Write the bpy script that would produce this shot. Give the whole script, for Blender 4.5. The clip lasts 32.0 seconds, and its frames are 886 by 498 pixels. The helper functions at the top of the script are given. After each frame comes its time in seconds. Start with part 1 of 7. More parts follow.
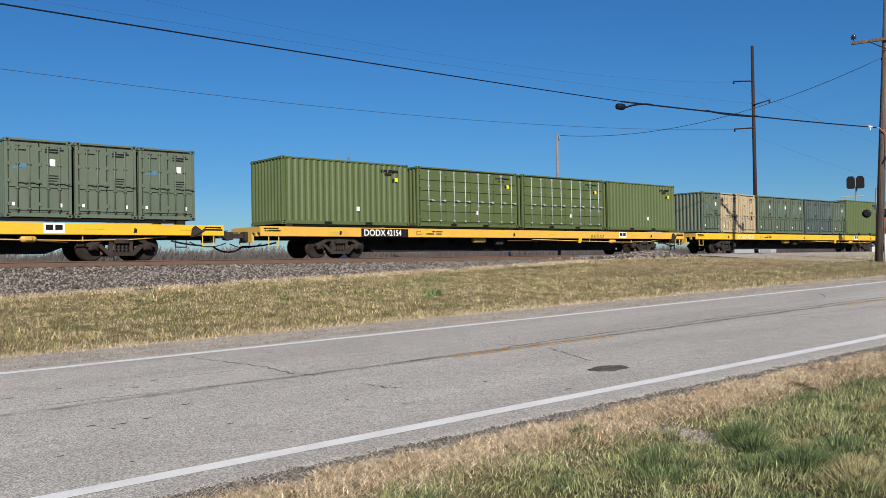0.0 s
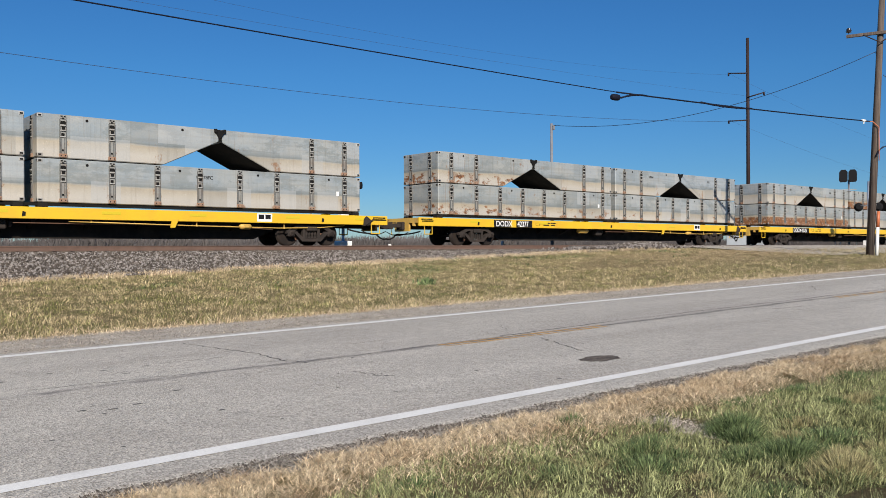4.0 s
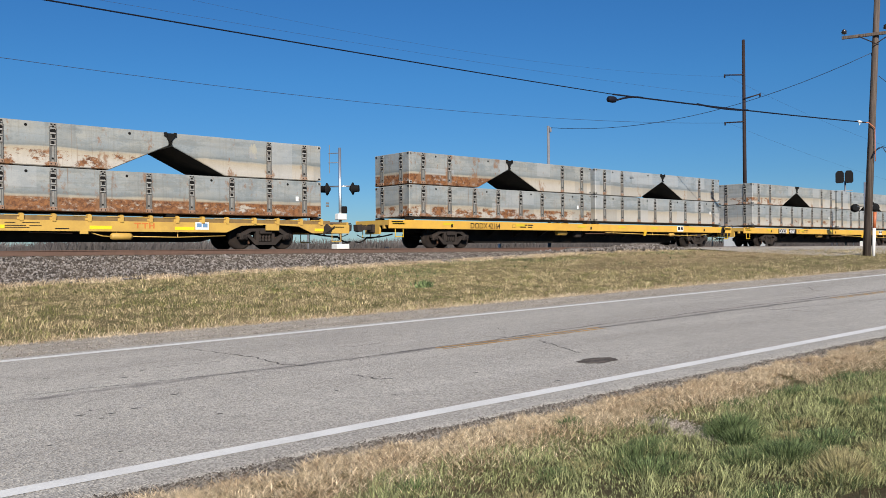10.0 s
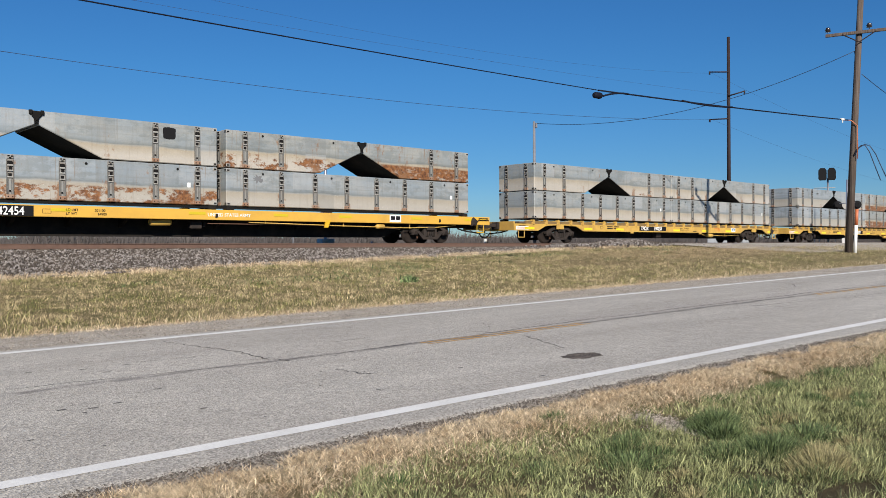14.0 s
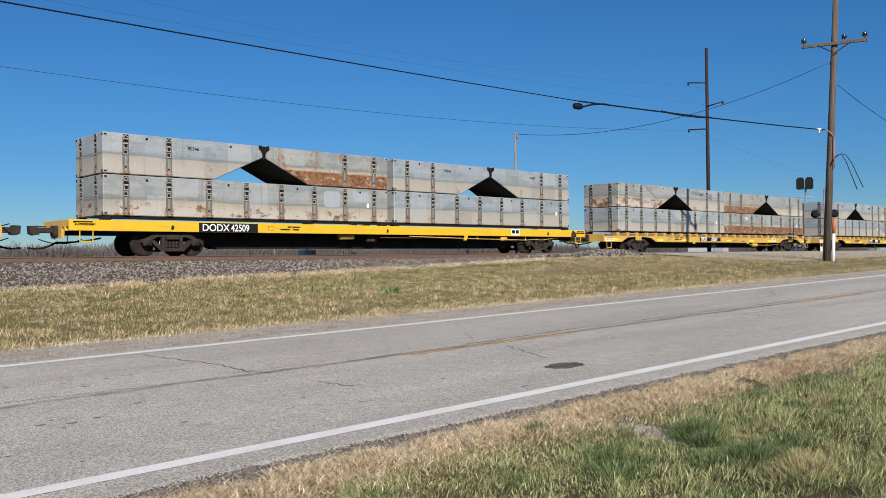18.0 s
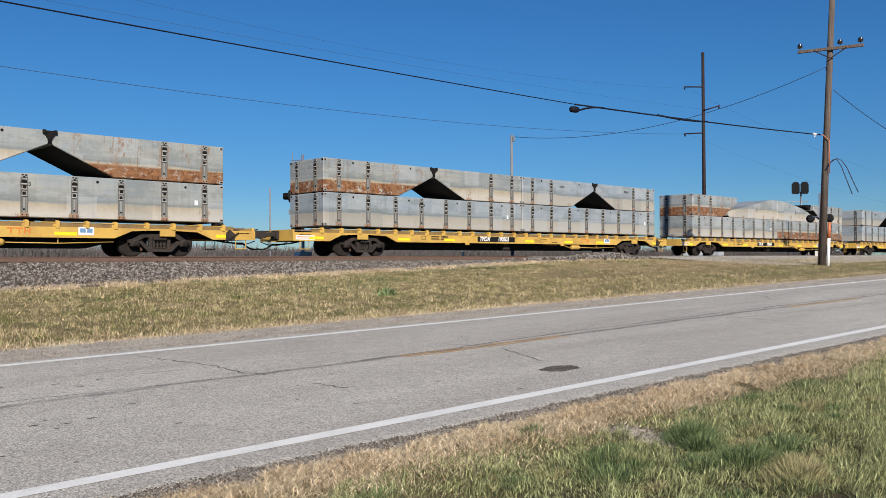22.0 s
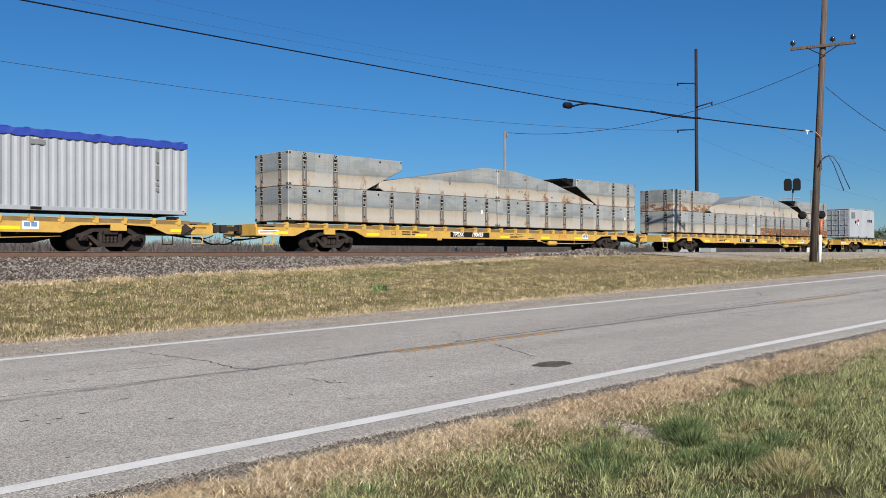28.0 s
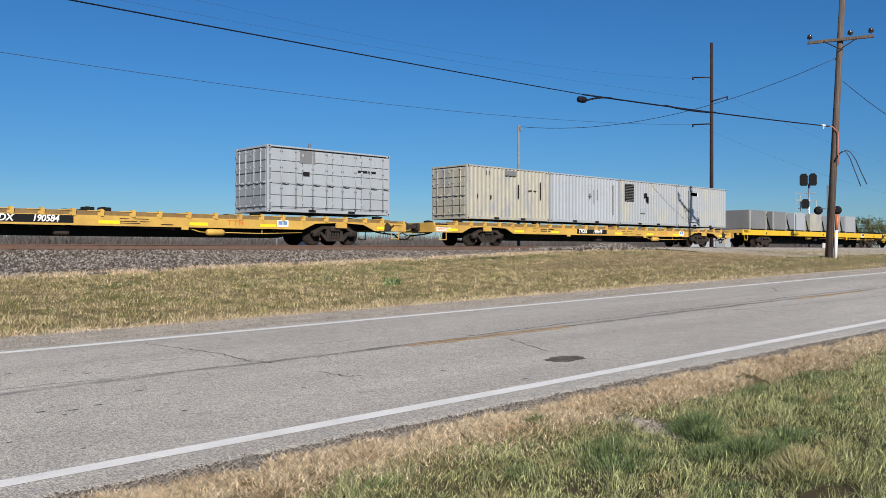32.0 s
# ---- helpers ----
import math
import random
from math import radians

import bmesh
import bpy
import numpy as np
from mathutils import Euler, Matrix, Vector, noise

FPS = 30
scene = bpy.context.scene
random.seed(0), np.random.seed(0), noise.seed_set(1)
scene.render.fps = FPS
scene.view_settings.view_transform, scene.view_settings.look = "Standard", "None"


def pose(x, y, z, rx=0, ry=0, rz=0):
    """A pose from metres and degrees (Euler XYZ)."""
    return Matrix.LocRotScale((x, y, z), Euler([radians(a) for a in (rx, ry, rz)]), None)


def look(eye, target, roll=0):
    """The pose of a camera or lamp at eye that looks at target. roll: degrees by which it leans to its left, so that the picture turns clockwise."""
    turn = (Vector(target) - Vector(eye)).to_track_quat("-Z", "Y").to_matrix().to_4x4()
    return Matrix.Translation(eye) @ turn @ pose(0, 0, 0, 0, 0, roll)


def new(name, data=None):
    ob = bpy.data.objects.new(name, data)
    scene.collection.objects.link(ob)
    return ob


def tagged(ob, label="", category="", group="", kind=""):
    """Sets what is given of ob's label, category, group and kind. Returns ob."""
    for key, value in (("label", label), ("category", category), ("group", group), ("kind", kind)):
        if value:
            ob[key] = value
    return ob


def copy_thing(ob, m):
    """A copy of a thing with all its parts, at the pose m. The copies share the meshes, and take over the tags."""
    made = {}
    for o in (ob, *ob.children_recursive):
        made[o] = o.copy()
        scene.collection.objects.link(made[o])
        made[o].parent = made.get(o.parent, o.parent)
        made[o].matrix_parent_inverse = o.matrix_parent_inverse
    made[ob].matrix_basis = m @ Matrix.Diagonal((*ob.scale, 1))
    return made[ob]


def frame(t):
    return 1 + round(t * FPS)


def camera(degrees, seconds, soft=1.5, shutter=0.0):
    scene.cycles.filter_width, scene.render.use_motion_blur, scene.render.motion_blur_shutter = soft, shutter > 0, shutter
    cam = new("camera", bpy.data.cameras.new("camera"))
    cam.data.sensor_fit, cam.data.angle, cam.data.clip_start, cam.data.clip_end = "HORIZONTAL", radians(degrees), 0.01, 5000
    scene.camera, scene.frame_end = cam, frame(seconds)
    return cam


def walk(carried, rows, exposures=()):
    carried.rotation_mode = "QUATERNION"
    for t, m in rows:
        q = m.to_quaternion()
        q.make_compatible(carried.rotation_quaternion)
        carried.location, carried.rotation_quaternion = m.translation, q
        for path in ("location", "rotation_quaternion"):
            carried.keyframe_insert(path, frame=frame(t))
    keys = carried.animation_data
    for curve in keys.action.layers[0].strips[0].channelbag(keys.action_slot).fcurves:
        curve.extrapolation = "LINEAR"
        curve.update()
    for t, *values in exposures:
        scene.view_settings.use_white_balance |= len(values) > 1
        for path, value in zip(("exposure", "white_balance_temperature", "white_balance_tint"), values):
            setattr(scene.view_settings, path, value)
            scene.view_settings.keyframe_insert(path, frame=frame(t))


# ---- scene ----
# ---- camera ----
EYE = Vector((0.0, 0.0, 1.6))


def aim(yaw, pitch, roll):
    """Camera pose at EYE; yaw counted from +x (along the track) towards +y."""
    a, b = radians(yaw), radians(pitch)
    way = Vector((math.cos(a) * math.cos(b), math.sin(a) * math.cos(b), math.sin(b)))
    return look(EYE, EYE + way, roll)


cam = camera(55.82, 32.0, soft=0.7)
walk(cam, [(t, aim(*a)) for t, *a in (
    (0, 49.445, 0.774, -0.922), (0.5, 49.554, 0.498, -0.990), (1, 49.496, 0.239, -0.875), (1.5, 49.399, 0.100, -0.745), (2, 49.422, 0.086, -0.645),
    (2.5, 49.306, 0.083, -0.616), (3, 49.065, 0.046, -0.524), (3.5, 48.897, 0.025, -0.343), (5.5, 49.461, -0.073, -0.203), (6, 49.567, -0.031, -0.337),
    (6.5, 49.580, 0.178, -0.594), (7, 49.450, 0.219, -0.683), (7.5, 49.319, 0.208, -0.731), (8, 49.224, 0.218, -0.637), (8.5, 49.156, 0.255, -0.638),
    (9, 48.911, 0.130, -0.538), (9.5, 48.803, 0.100, -0.516), (10, 48.795, 0.185, -0.558), (10.5, 48.742, 0.183, -0.559), (11, 48.538, 0.166, -0.510),
    (11.5, 48.129, 0.011, -0.429), (12, 47.903, -0.054, -0.381), (12.5, 47.933, -0.016, -0.378), (13, 48.005, -0.001, -0.368),
    (13.5, 47.972, -0.013, -0.383), (14, 47.800, -0.166, -0.308), (14.5, 47.548, -0.281, -0.311), (16.5, 46.834, -0.414, -0.558),
    (17, 46.747, -0.456, -0.594), (17.5, 46.756, -0.282, -0.596), (18, 46.564, 0.564, -0.671), (18.5, 46.365, 0.702, -0.588),
    (19, 46.410, 0.752, -0.586), (19.5, 46.478, 0.775, -0.475), (20, 46.537, 0.807, -0.533), (20.5, 46.517, 0.885, -0.661), (21, 46.399, 0.801, -0.688),
    (21.5, 46.302, 0.748, -0.588), (22, 46.278, 0.717, -0.329), (22.5, 46.249, 0.710, -0.147), (23, 46.268, 0.707, -0.070),
    (23.5, 46.256, 0.590, -0.066), (24, 46.297, 0.411, -0.211), (24.5, 46.202, 0.303, -0.234), (25, 46.098, 0.368, -0.278),
    (25.5, 45.842, 0.455, -0.238), (27.5, 45.666, 0.416, -0.167), (28, 45.804, 0.417, -0.196), (28.5, 45.851, 0.359, -0.116),
    (29, 45.861, 0.316, -0.137), (29.5, 45.857, 0.301, -0.161), (30, 45.905, 0.242, -0.082), (30.5, 46.019, 0.216, -0.021), (31, 46.199, 0.156, 0.079),
    (31.5, 46.455, 0.064, 0.071), (32, 46.704, 0.014, 0.031),
)])

# ---- world and sun ----
SUN_EL, SUN_AZ = 29.0, 60.5          # height of the sun; plan direction in which its light travels, from +x
sky_world = bpy.data.worlds.new("sky")
scene.world = sky_world
sky_world.use_nodes = True
wn = sky_world.node_tree
sky = wn.nodes.new("ShaderNodeTexSky")
sky.sky_type, sky.sun_disc = "NISHITA", False
sky.sun_elevation = radians(SUN_EL)
sky.sun_rotation = radians(270.0 - SUN_AZ)
sky.altitude, sky.air_density, sky.dust_density, sky.ozone_density = 200, 0.95, 0.0, 2.2
tone = wn.nodes.new("ShaderNodeHueSaturation")
tone.inputs["Saturation"].default_value = 1.2
wn.links.new(sky.outputs[0], tone.inputs["Color"])
grade = wn.nodes.new("ShaderNodeMix")
grade.data_type, grade.blend_type = "RGBA", "MULTIPLY"
grade.inputs[0].default_value = 1.0
upward = wn.nodes.new("ShaderNodeSeparateXYZ")
wn.links.new(wn.nodes.new("ShaderNodeTexCoord").outputs["Generated"], upward.inputs[0])
height = wn.nodes.new("ShaderNodeValToRGB")
height.color_ramp.elements.new(0.5)
height.color_ramp.elements.new(0.5)
for e, (at, c) in zip(height.color_ramp.elements, ((0.0, (0.47, 0.665, 1.0)), (0.09, (0.405, 0.715, 1.05)), (0.20, (0.435, 0.85, 1.18)), (0.42, (0.48, 0.92, 1.3)))):
    e.position, e.color = at, (*c, 1)
wn.links.new(upward.outputs[2], height.inputs[0])
wn.links.new(tone.outputs[0], grade.inputs[6])
wn.links.new(height.outputs[0], grade.inputs[7])
wn.links.new(grade.outputs[2], wn.nodes["Background"].inputs[0])
wn.nodes["Background"].inputs[1].default_value = 0.055
sun = new("sun", bpy.data.lights.new("sun", "SUN"))
sun.data.energy, sun.data.angle, sun.data.color = 5.0, radians(0.53), (1.0, 0.93, 0.83)
sl = Vector((math.cos(radians(SUN_AZ)) * math.cos(radians(SUN_EL)), math.sin(radians(SUN_AZ)) * math.cos(radians(SUN_EL)), -math.sin(radians(SUN_EL))))
sun.matrix_world = look((-30, -50, 40), Vector((-30, -50, 40)) + sl)
scene.view_settings.exposure = 0.36


# ---- materials ----
def nodes_of(name):
    m = bpy.data.materials.new(name)
    m.use_nodes = True
    return m, m.node_tree, m.node_tree.nodes["Principled BSDF"]


class Net:
    """Small helper round a node tree."""

    def __init__(self, tree):
        self.t = tree

    def add(self, kind, **values):
        n = self.t.nodes.new(kind)
        for key, value in values.items():
            n.inputs[key.replace("_", " ")].default_value = value
        return n

    def link(self, a, b):
        self.t.links.new(a, b)

    def coords(self, which="Object"):
        return self.t.nodes.new("ShaderNodeTexCoord").outputs[which]

    def position(self):
        return self.t.nodes.new("ShaderNodeNewGeometry").outputs["Position"]

    def stretch(self, vec, sx, sy, sz):
        n = self.t.nodes.new("ShaderNodeMapping")
        n.inputs["Scale"].default_value = (sx, sy, sz)
        self.link(vec, n.inputs["Vector"])
        return n.outputs[0]

    def noise(self, vec, scale, detail=4.0, rough=0.55):
        n = self.add("ShaderNodeTexNoise", Scale=scale, Detail=detail, Roughness=rough)
        if vec is not None:
            self.link(vec, n.inputs["Vector"])
        return n.outputs["Fac"]

    def ramp(self, fac, *stops):
        n = self.t.nodes.new("ShaderNodeValToRGB")
        while len(n.color_ramp.elements) < len(stops):
            n.color_ramp.elements.new(0.5)
        for e, (at, c) in zip(n.color_ramp.elements, stops):
            e.position = at
            e.color = (c, c, c, 1) if isinstance(c, (int, float)) else (*c, 1)
        self.link(fac, n.inputs[0])
        return n.outputs[0]

    def mix(self, fac, a, b, how="MIX"):
        n = self.t.nodes.new("ShaderNodeMix")
        n.data_type, n.blend_type = "RGBA", how
        for value, socket in ((fac, n.inputs[0]), (a, n.inputs[6]), (b, n.inputs[7])):
            if isinstance(value, (int, float)):
                socket.default_value = value
            elif isinstance(value, tuple):
                socket.default_value = (*value, 1)
            else:
                self.link(value, socket)
        return n.outputs[2]

    def math(self, how, a, b=0.0):
        n = self.t.nodes.new("ShaderNodeMath")
        n.operation = how
        for value, socket in ((a, n.inputs[0]), (b, n.inputs[1])):
            if isinstance(value, (int, float)):
                socket.default_value = value
            else:
                self.link(value, socket)
        return n.outputs[0]

    def split(self, vec):
        n = self.t.nodes.new("ShaderNodeSeparateXYZ")
        self.link(vec, n.inputs[0])
        return n.outputs

    def shifted(self, vec, amount=40.0):
        """vec moved by a random offset for each object."""
        r = self.t.nodes.new("ShaderNodeObjectInfo").outputs["Random"]
        n = self.t.nodes.new("ShaderNodeVectorMath")
        n.operation = "ADD"
        self.link(vec, n.inputs[0])
        c = self.t.nodes.new("ShaderNodeCombineXYZ")
        self.link(self.math("MULTIPLY", r, amount), c.inputs[0])
        self.link(self.math("MULTIPLY", r, amount * 1.7), c.inputs[1])
        self.link(c.outputs[0], n.inputs[1])
        return n.outputs[0]

    def bump(self, height, bsdf, strength=0.3, distance=0.01):
        n = self.add("ShaderNodeBump", Strength=strength, Distance=distance)
        self.link(height, n.inputs["Height"])
        self.link(n.outputs[0], bsdf.inputs["Normal"])


def worn(name, base, rough=0.6, metal=0.0, dirt=(0.12, 0.09, 0.07), amount=0.35, scale=1.2, grain=22.0, bump=0.15, tint=0.12):
    """Paint, metal or wood with grain, soft staining and slight differences from object to object."""
    m, tree, b = nodes_of(name)
    n = Net(tree)
    co = n.shifted(n.coords())
    big = n.ramp(n.noise(co, scale, 6, 0.65), (0.42, 0.0), (0.78, 1.0))
    fine = n.noise(co, grain, 5, 0.7)
    c = n.mix(n.math("MULTIPLY", big, amount), base, dirt)
    c = n.mix(tint, c, n.ramp(fine, (0.3, tuple(0.55 * x for x in base)), (0.7, tuple(min(1, 1.35 * x) for x in base))))
    n.link(c, b.inputs["Base Color"])
    n.link(n.ramp(fine, (0.2, max(0.05, rough - 0.12)), (0.8, min(1, rough + 0.12))), b.inputs["Roughness"])
    b.inputs["Metallic"].default_value = metal
    if sum(base) < 0.16:
        b.inputs["Specular IOR Level"].default_value = 0.12
    n.bump(fine, b, bump, 0.006)
    return m


def pole_wood(name):
    """Weathered round timber: long grain, checks and dark stains."""
    m, tree, b = nodes_of(name)
    n = Net(tree)
    p = n.coords()
    grain = n.noise(n.stretch(p, 9.0, 9.0, 0.25), 1.6, 6, 0.7)
    stain = n.noise(n.stretch(p, 2.0, 2.0, 0.7), 0.9, 5, 0.6)
    knots = n.noise(n.stretch(p, 4.0, 4.0, 2.0), 1.0, 3)
    c = n.ramp(grain, (0.32, (0.035, 0.025, 0.021)), (0.5, (0.098, 0.074, 0.06)), (0.7, (0.18, 0.145, 0.12)))
    c = n.mix(n.math("MULTIPLY", n.ramp(stain, (0.45, 0.0), (0.7, 1.0)), 0.55), c, (0.075, 0.05, 0.037))
    c = n.mix(n.ramp(knots, (0.70, 0.0), (0.75, 0.85)), c, (0.03, 0.022, 0.018))
    n.link(c, b.inputs["Base Color"])
    b.inputs["Roughness"].default_value = 0.9
    n.bump(grain, b, 0.7, 0.02)
    return m


def plain(name, base, rough=0.6, metal=0.0):
    m, tree, b = nodes_of(name)
    n = Net(tree)
    f = n.noise(n.coords(), 30.0, 3)
    n.link(n.mix(0.15, base, n.ramp(f, (0.3, tuple(0.5 * x for x in base)), (0.7, tuple(min(1, 1.4 * x) for x in base)))), b.inputs["Base Color"])
    b.inputs["Roughness"].default_value, b.inputs["Metallic"].default_value = rough, metal
    if sum(base) < 0.08 and rough > 0.6:
        b.inputs["Specular IOR Level"].default_value = 0.1
    return m


def hull_paint(name, height=1.372):
    """Weathered grey hull paint: tide lines above a pale scum band, drips, repainted plates, rust where the object's colour asks for it.
    Object colour: red = how rusty, green = how bluish, blue = height of the water line."""
    m, tree, b = nodes_of(name)
    n = Net(tree)
    co = n.coords()
    sh = n.shifted(co)
    oi = tree.nodes.new("ShaderNodeObjectInfo")
    sep = tree.nodes.new("ShaderNodeSeparateColor")
    n.link(oi.outputs["Color"], sep.inputs[0])
    rusty, bluish, line = sep.outputs[0], sep.outputs[1], sep.outputs[2]
    px, py, z = n.split(co)
    wav = n.math("MULTIPLY", n.math("SUBTRACT", n.noise(n.stretch(sh, 0.3, 0.3, 1.2), 1.3, 5, 0.65), 0.5), 0.26)
    level = n.math("SUBTRACT", n.math("ADD", n.math("MULTIPLY", line, height), wav), z)
    band = n.ramp(n.math("ADD", n.math("MULTIPLY", level, 6.0), 0.5), (0.25, 0.0), (0.75, 1.0))
    grime = n.ramp(n.math("ADD", n.math("MULTIPLY", level, 2.0), 1.0), (0.35, 0.0), (0.70, 0.3), (0.93, 1.0), (1.0, 0.0))
    cloud = n.noise(n.stretch(sh, 1, 1, 2.0), 0.9, 7, 0.65)
    streak = n.noise(n.stretch(sh, 9.0, 9.0, 0.4), 1.0, 6, 0.7)
    fine = n.noise(sh, 26.0, 5, 0.7)
    cool = n.mix(bluish, (0.275, 0.295, 0.292), (0.27, 0.32, 0.365))
    top = n.mix(n.ramp(cloud, (0.38, 0.0), (0.66, 1.0)), cool, n.mix(bluish, (0.345, 0.335, 0.29), (0.32, 0.35, 0.38)))
    # blue-green damp stains in cloudy patches, tide lines lying flat
    damp = n.ramp(n.noise(n.stretch(sh, 0.7, 0.7, 1.4), 1.5, 7, 0.7), (0.51, 0.0), (0.58, 1.0))
    top = n.mix(n.math("MULTIPLY", damp, 0.42), top, (0.155, 0.18, 0.182))
    tides = n.ramp(n.noise(n.stretch(sh, 0.22, 0.22, 9.0), 1.0, 4, 0.6), (0.50, 0.0), (0.60, 1.0))
    top = n.mix(n.math("MULTIPLY", tides, 0.22), top, (0.19, 0.18, 0.15))
    top = n.mix(n.math("MULTIPLY", n.ramp(streak, (0.52, 0.0), (0.72, 1.0)), 0.34), top, (0.15, 0.14, 0.115))
    top = n.mix(n.math("MULTIPLY", grime, 0.6), top, (0.125, 0.14, 0.132))
    scum = n.mix(n.ramp(n.noise(sh, 2.2, 6, 0.7), (0.3, 0.0), (0.7, 1.0)), (0.46, 0.385, 0.27), (0.32, 0.26, 0.175))
    scum = n.mix(n.ramp(n.math("MULTIPLY", level, 2.2), (0.05, 0.0), (0.75, 1.0)), scum, (0.50, 0.455, 0.39))
    speck = n.add("ShaderNodeTexVoronoi", Scale=9.0)
    n.link(sh, speck.inputs["Vector"])
    dots = n.math("MULTIPLY", n.ramp(speck.outputs["Distance"], (0.10, 1.0), (0.16, 0.0)), n.ramp(n.noise(sh, 2.0, 2), (0.5, 0.0), (0.55, 1.0)))
    scum = n.mix(n.math("MULTIPLY", bluish, 0.85), scum, n.mix(dots, (0.34, 0.32, 0.28), (0.60, 0.58, 0.53)))
    scum = n.mix(n.math("MULTIPLY", n.ramp(streak, (0.55, 0.0), (0.75, 1.0)), 0.35), scum, (0.20, 0.17, 0.125))
    c = n.mix(band, top, scum)
    # plates that were painted over at other times
    bay = n.add("ShaderNodeTexWhiteNoise")
    cell = tree.nodes.new("ShaderNodeCombineXYZ")
    rnd_ob = oi.outputs["Random"]
    n.link(n.math("FLOOR", n.math("DIVIDE", n.math("ADD", px, n.math("MULTIPLY", rnd_ob, 5.0)), 0.95)), cell.inputs[0])
    n.link(n.math("FLOOR", n.math("DIVIDE", z, 0.72)), cell.inputs[1])
    n.link(n.math("MULTIPLY", rnd_ob, 91.0), cell.inputs[2])
    n.link(cell.outputs[0], bay.inputs["Vector"])
    c = n.mix(n.math("MULTIPLY", n.ramp(bay.outputs["Value"], (0.86, 0.0), (0.861, 1.0)), 0.4), c, (0.40, 0.41, 0.41))
    c = n.mix(n.math("MULTIPLY", n.ramp(bay.outputs["Value"], (0.09, 1.0), (0.091, 0.0)), 0.25), c, (0.15, 0.165, 0.165))
    # rust: a belt below the water line, stains round the connector guides, drips
    blotchy = n.noise(n.stretch(sh, 0.8, 0.8, 1.4), 1.7, 9, 0.74)
    foot = n.math("SUBTRACT", n.math("MULTIPLY", line, height * 0.86), z)
    rmask = n.ramp(n.math("ADD", blotchy, n.math("MULTIPLY", n.math("SUBTRACT", rusty, 0.5), 0.60)), (0.58, 0.0), (0.62, 1.0))
    rmask = n.math("MULTIPLY", rmask, n.ramp(n.math("ADD", n.math("MULTIPLY", foot, 9.0), 0.5), (0.2, 0.0), (0.7, 1.0)))
    rmask = n.math("MULTIPLY", rmask, n.ramp(n.noise(n.stretch(sh, 0.7, 0.7, 1.3), 4.5, 7, 0.75), (0.36, 0.15), (0.47, 1.0)))
    rust = n.mix(n.ramp(n.noise(sh, 7.0, 7, 0.75), (0.38, 0.0), (0.62, 1.0)), (0.085, 0.033, 0.015), (0.315, 0.135, 0.048))
    c = n.mix(rmask, c, rust)
    off = n.math("MULTIPLY", n.math("ABSOLUTE", n.math("SUBTRACT", n.math("FRACT", n.math("DIVIDE", px, 1.524)), 0.5)), 1.524)
    halo = n.math("MULTIPLY", n.ramp(off, (0.10, 1.0), (0.34, 0.0)), n.ramp(z, (0.05, 1.0), (0.75, 0.35)))
    stain = n.ramp(n.math("ADD", n.math("MULTIPLY", halo, 0.22), n.math("ADD", n.math("MULTIPLY", rusty, 0.14), n.noise(n.stretch(sh, 3.0, 3.0, 1.6), 1.6, 7, 0.75))), (0.70, 0.0), (0.80, 1.0))
    c = n.mix(n.math("MULTIPLY", stain, 0.8), c, (0.24, 0.12, 0.055))
    drip = n.math("MULTIPLY", n.ramp(n.noise(n.stretch(sh, 11.0, 11.0, 0.5), 1.0, 4), (0.63, 0.0), (0.72, 1.0)), n.math("ADD", n.math("MULTIPLY", rusty, 0.6), 0.12))
    c = n.mix(drip, c, (0.20, 0.115, 0.06))
    scratch = n.ramp(n.noise(n.stretch(sh, 2.0, 2.0, 6.0), 3.2, 8, 0.8), (0.665, 0.0), (0.70, 1.0))
    c = n.mix(n.math("MULTIPLY", scratch, 0.55), c, (0.085, 0.085, 0.08))
    c = n.mix(0.18, c, n.mix(1.0, c, n.ramp(fine, (0.25, 0.45), (0.75, 1.5)), "MULTIPLY"))
    n.link(c, b.inputs["Base Color"])
    n.link(n.ramp(fine, (0.2, 0.42), (0.8, 0.7)), b.inputs["Roughness"])
    b.inputs["Metallic"].default_value = 0.15
    n.bump(n.noise(sh, 1.8, 3), b, 0.4, 0.035)
    return m


def container_paint(name, base, fade, amount=0.4, blotch=None, blotch_amount=0.0):
    """Sun-faded steel container paint with streaks below the top rail and scuffed patches."""
    m, tree, b = nodes_of(name)
    n = Net(tree)
    sh = n.shifted(n.coords())
    streak = n.noise(n.stretch(sh, 6.0, 6.0, 0.35), 1.0, 5, 0.65)
    cloud = n.noise(sh, 0.7, 5, 0.6)
    fine = n.noise(sh, 24.0, 5, 0.7)
    c = n.mix(n.math("MULTIPLY", n.ramp(streak, (0.4, 0.0), (0.75, 1.0)), amount), base, fade)
    c = n.mix(n.math("MULTIPLY", n.ramp(cloud, (0.45, 0.0), (0.7, 1.0)), amount), c, fade)
    if blotch:
        c = n.mix(n.math("MULTIPLY", n.ramp(n.noise(n.stretch(sh, 1.2, 1.2, 0.5), 1.1, 7, 0.7), (0.5, 0.0), (0.6, 1.0)), blotch_amount), c, blotch)
    c = n.mix(n.math("MULTIPLY", n.ramp(n.noise(sh, 5.0, 8, 0.75), (0.68, 0.0), (0.74, 1.0)), 0.6), c, (0.16, 0.09, 0.05))
    c = n.mix(0.15, c, n.mix(1.0, c, n.ramp(fine, (0.25, 0.5), (0.75, 1.45)), "MULTIPLY"))
    n.link(c, b.inputs["Base Color"])
    n.link(n.ramp(fine, (0.2, 0.45), (0.8, 0.7)), b.inputs["Roughness"])
    n.bump(fine, b, 0.12, 0.006)
    return m


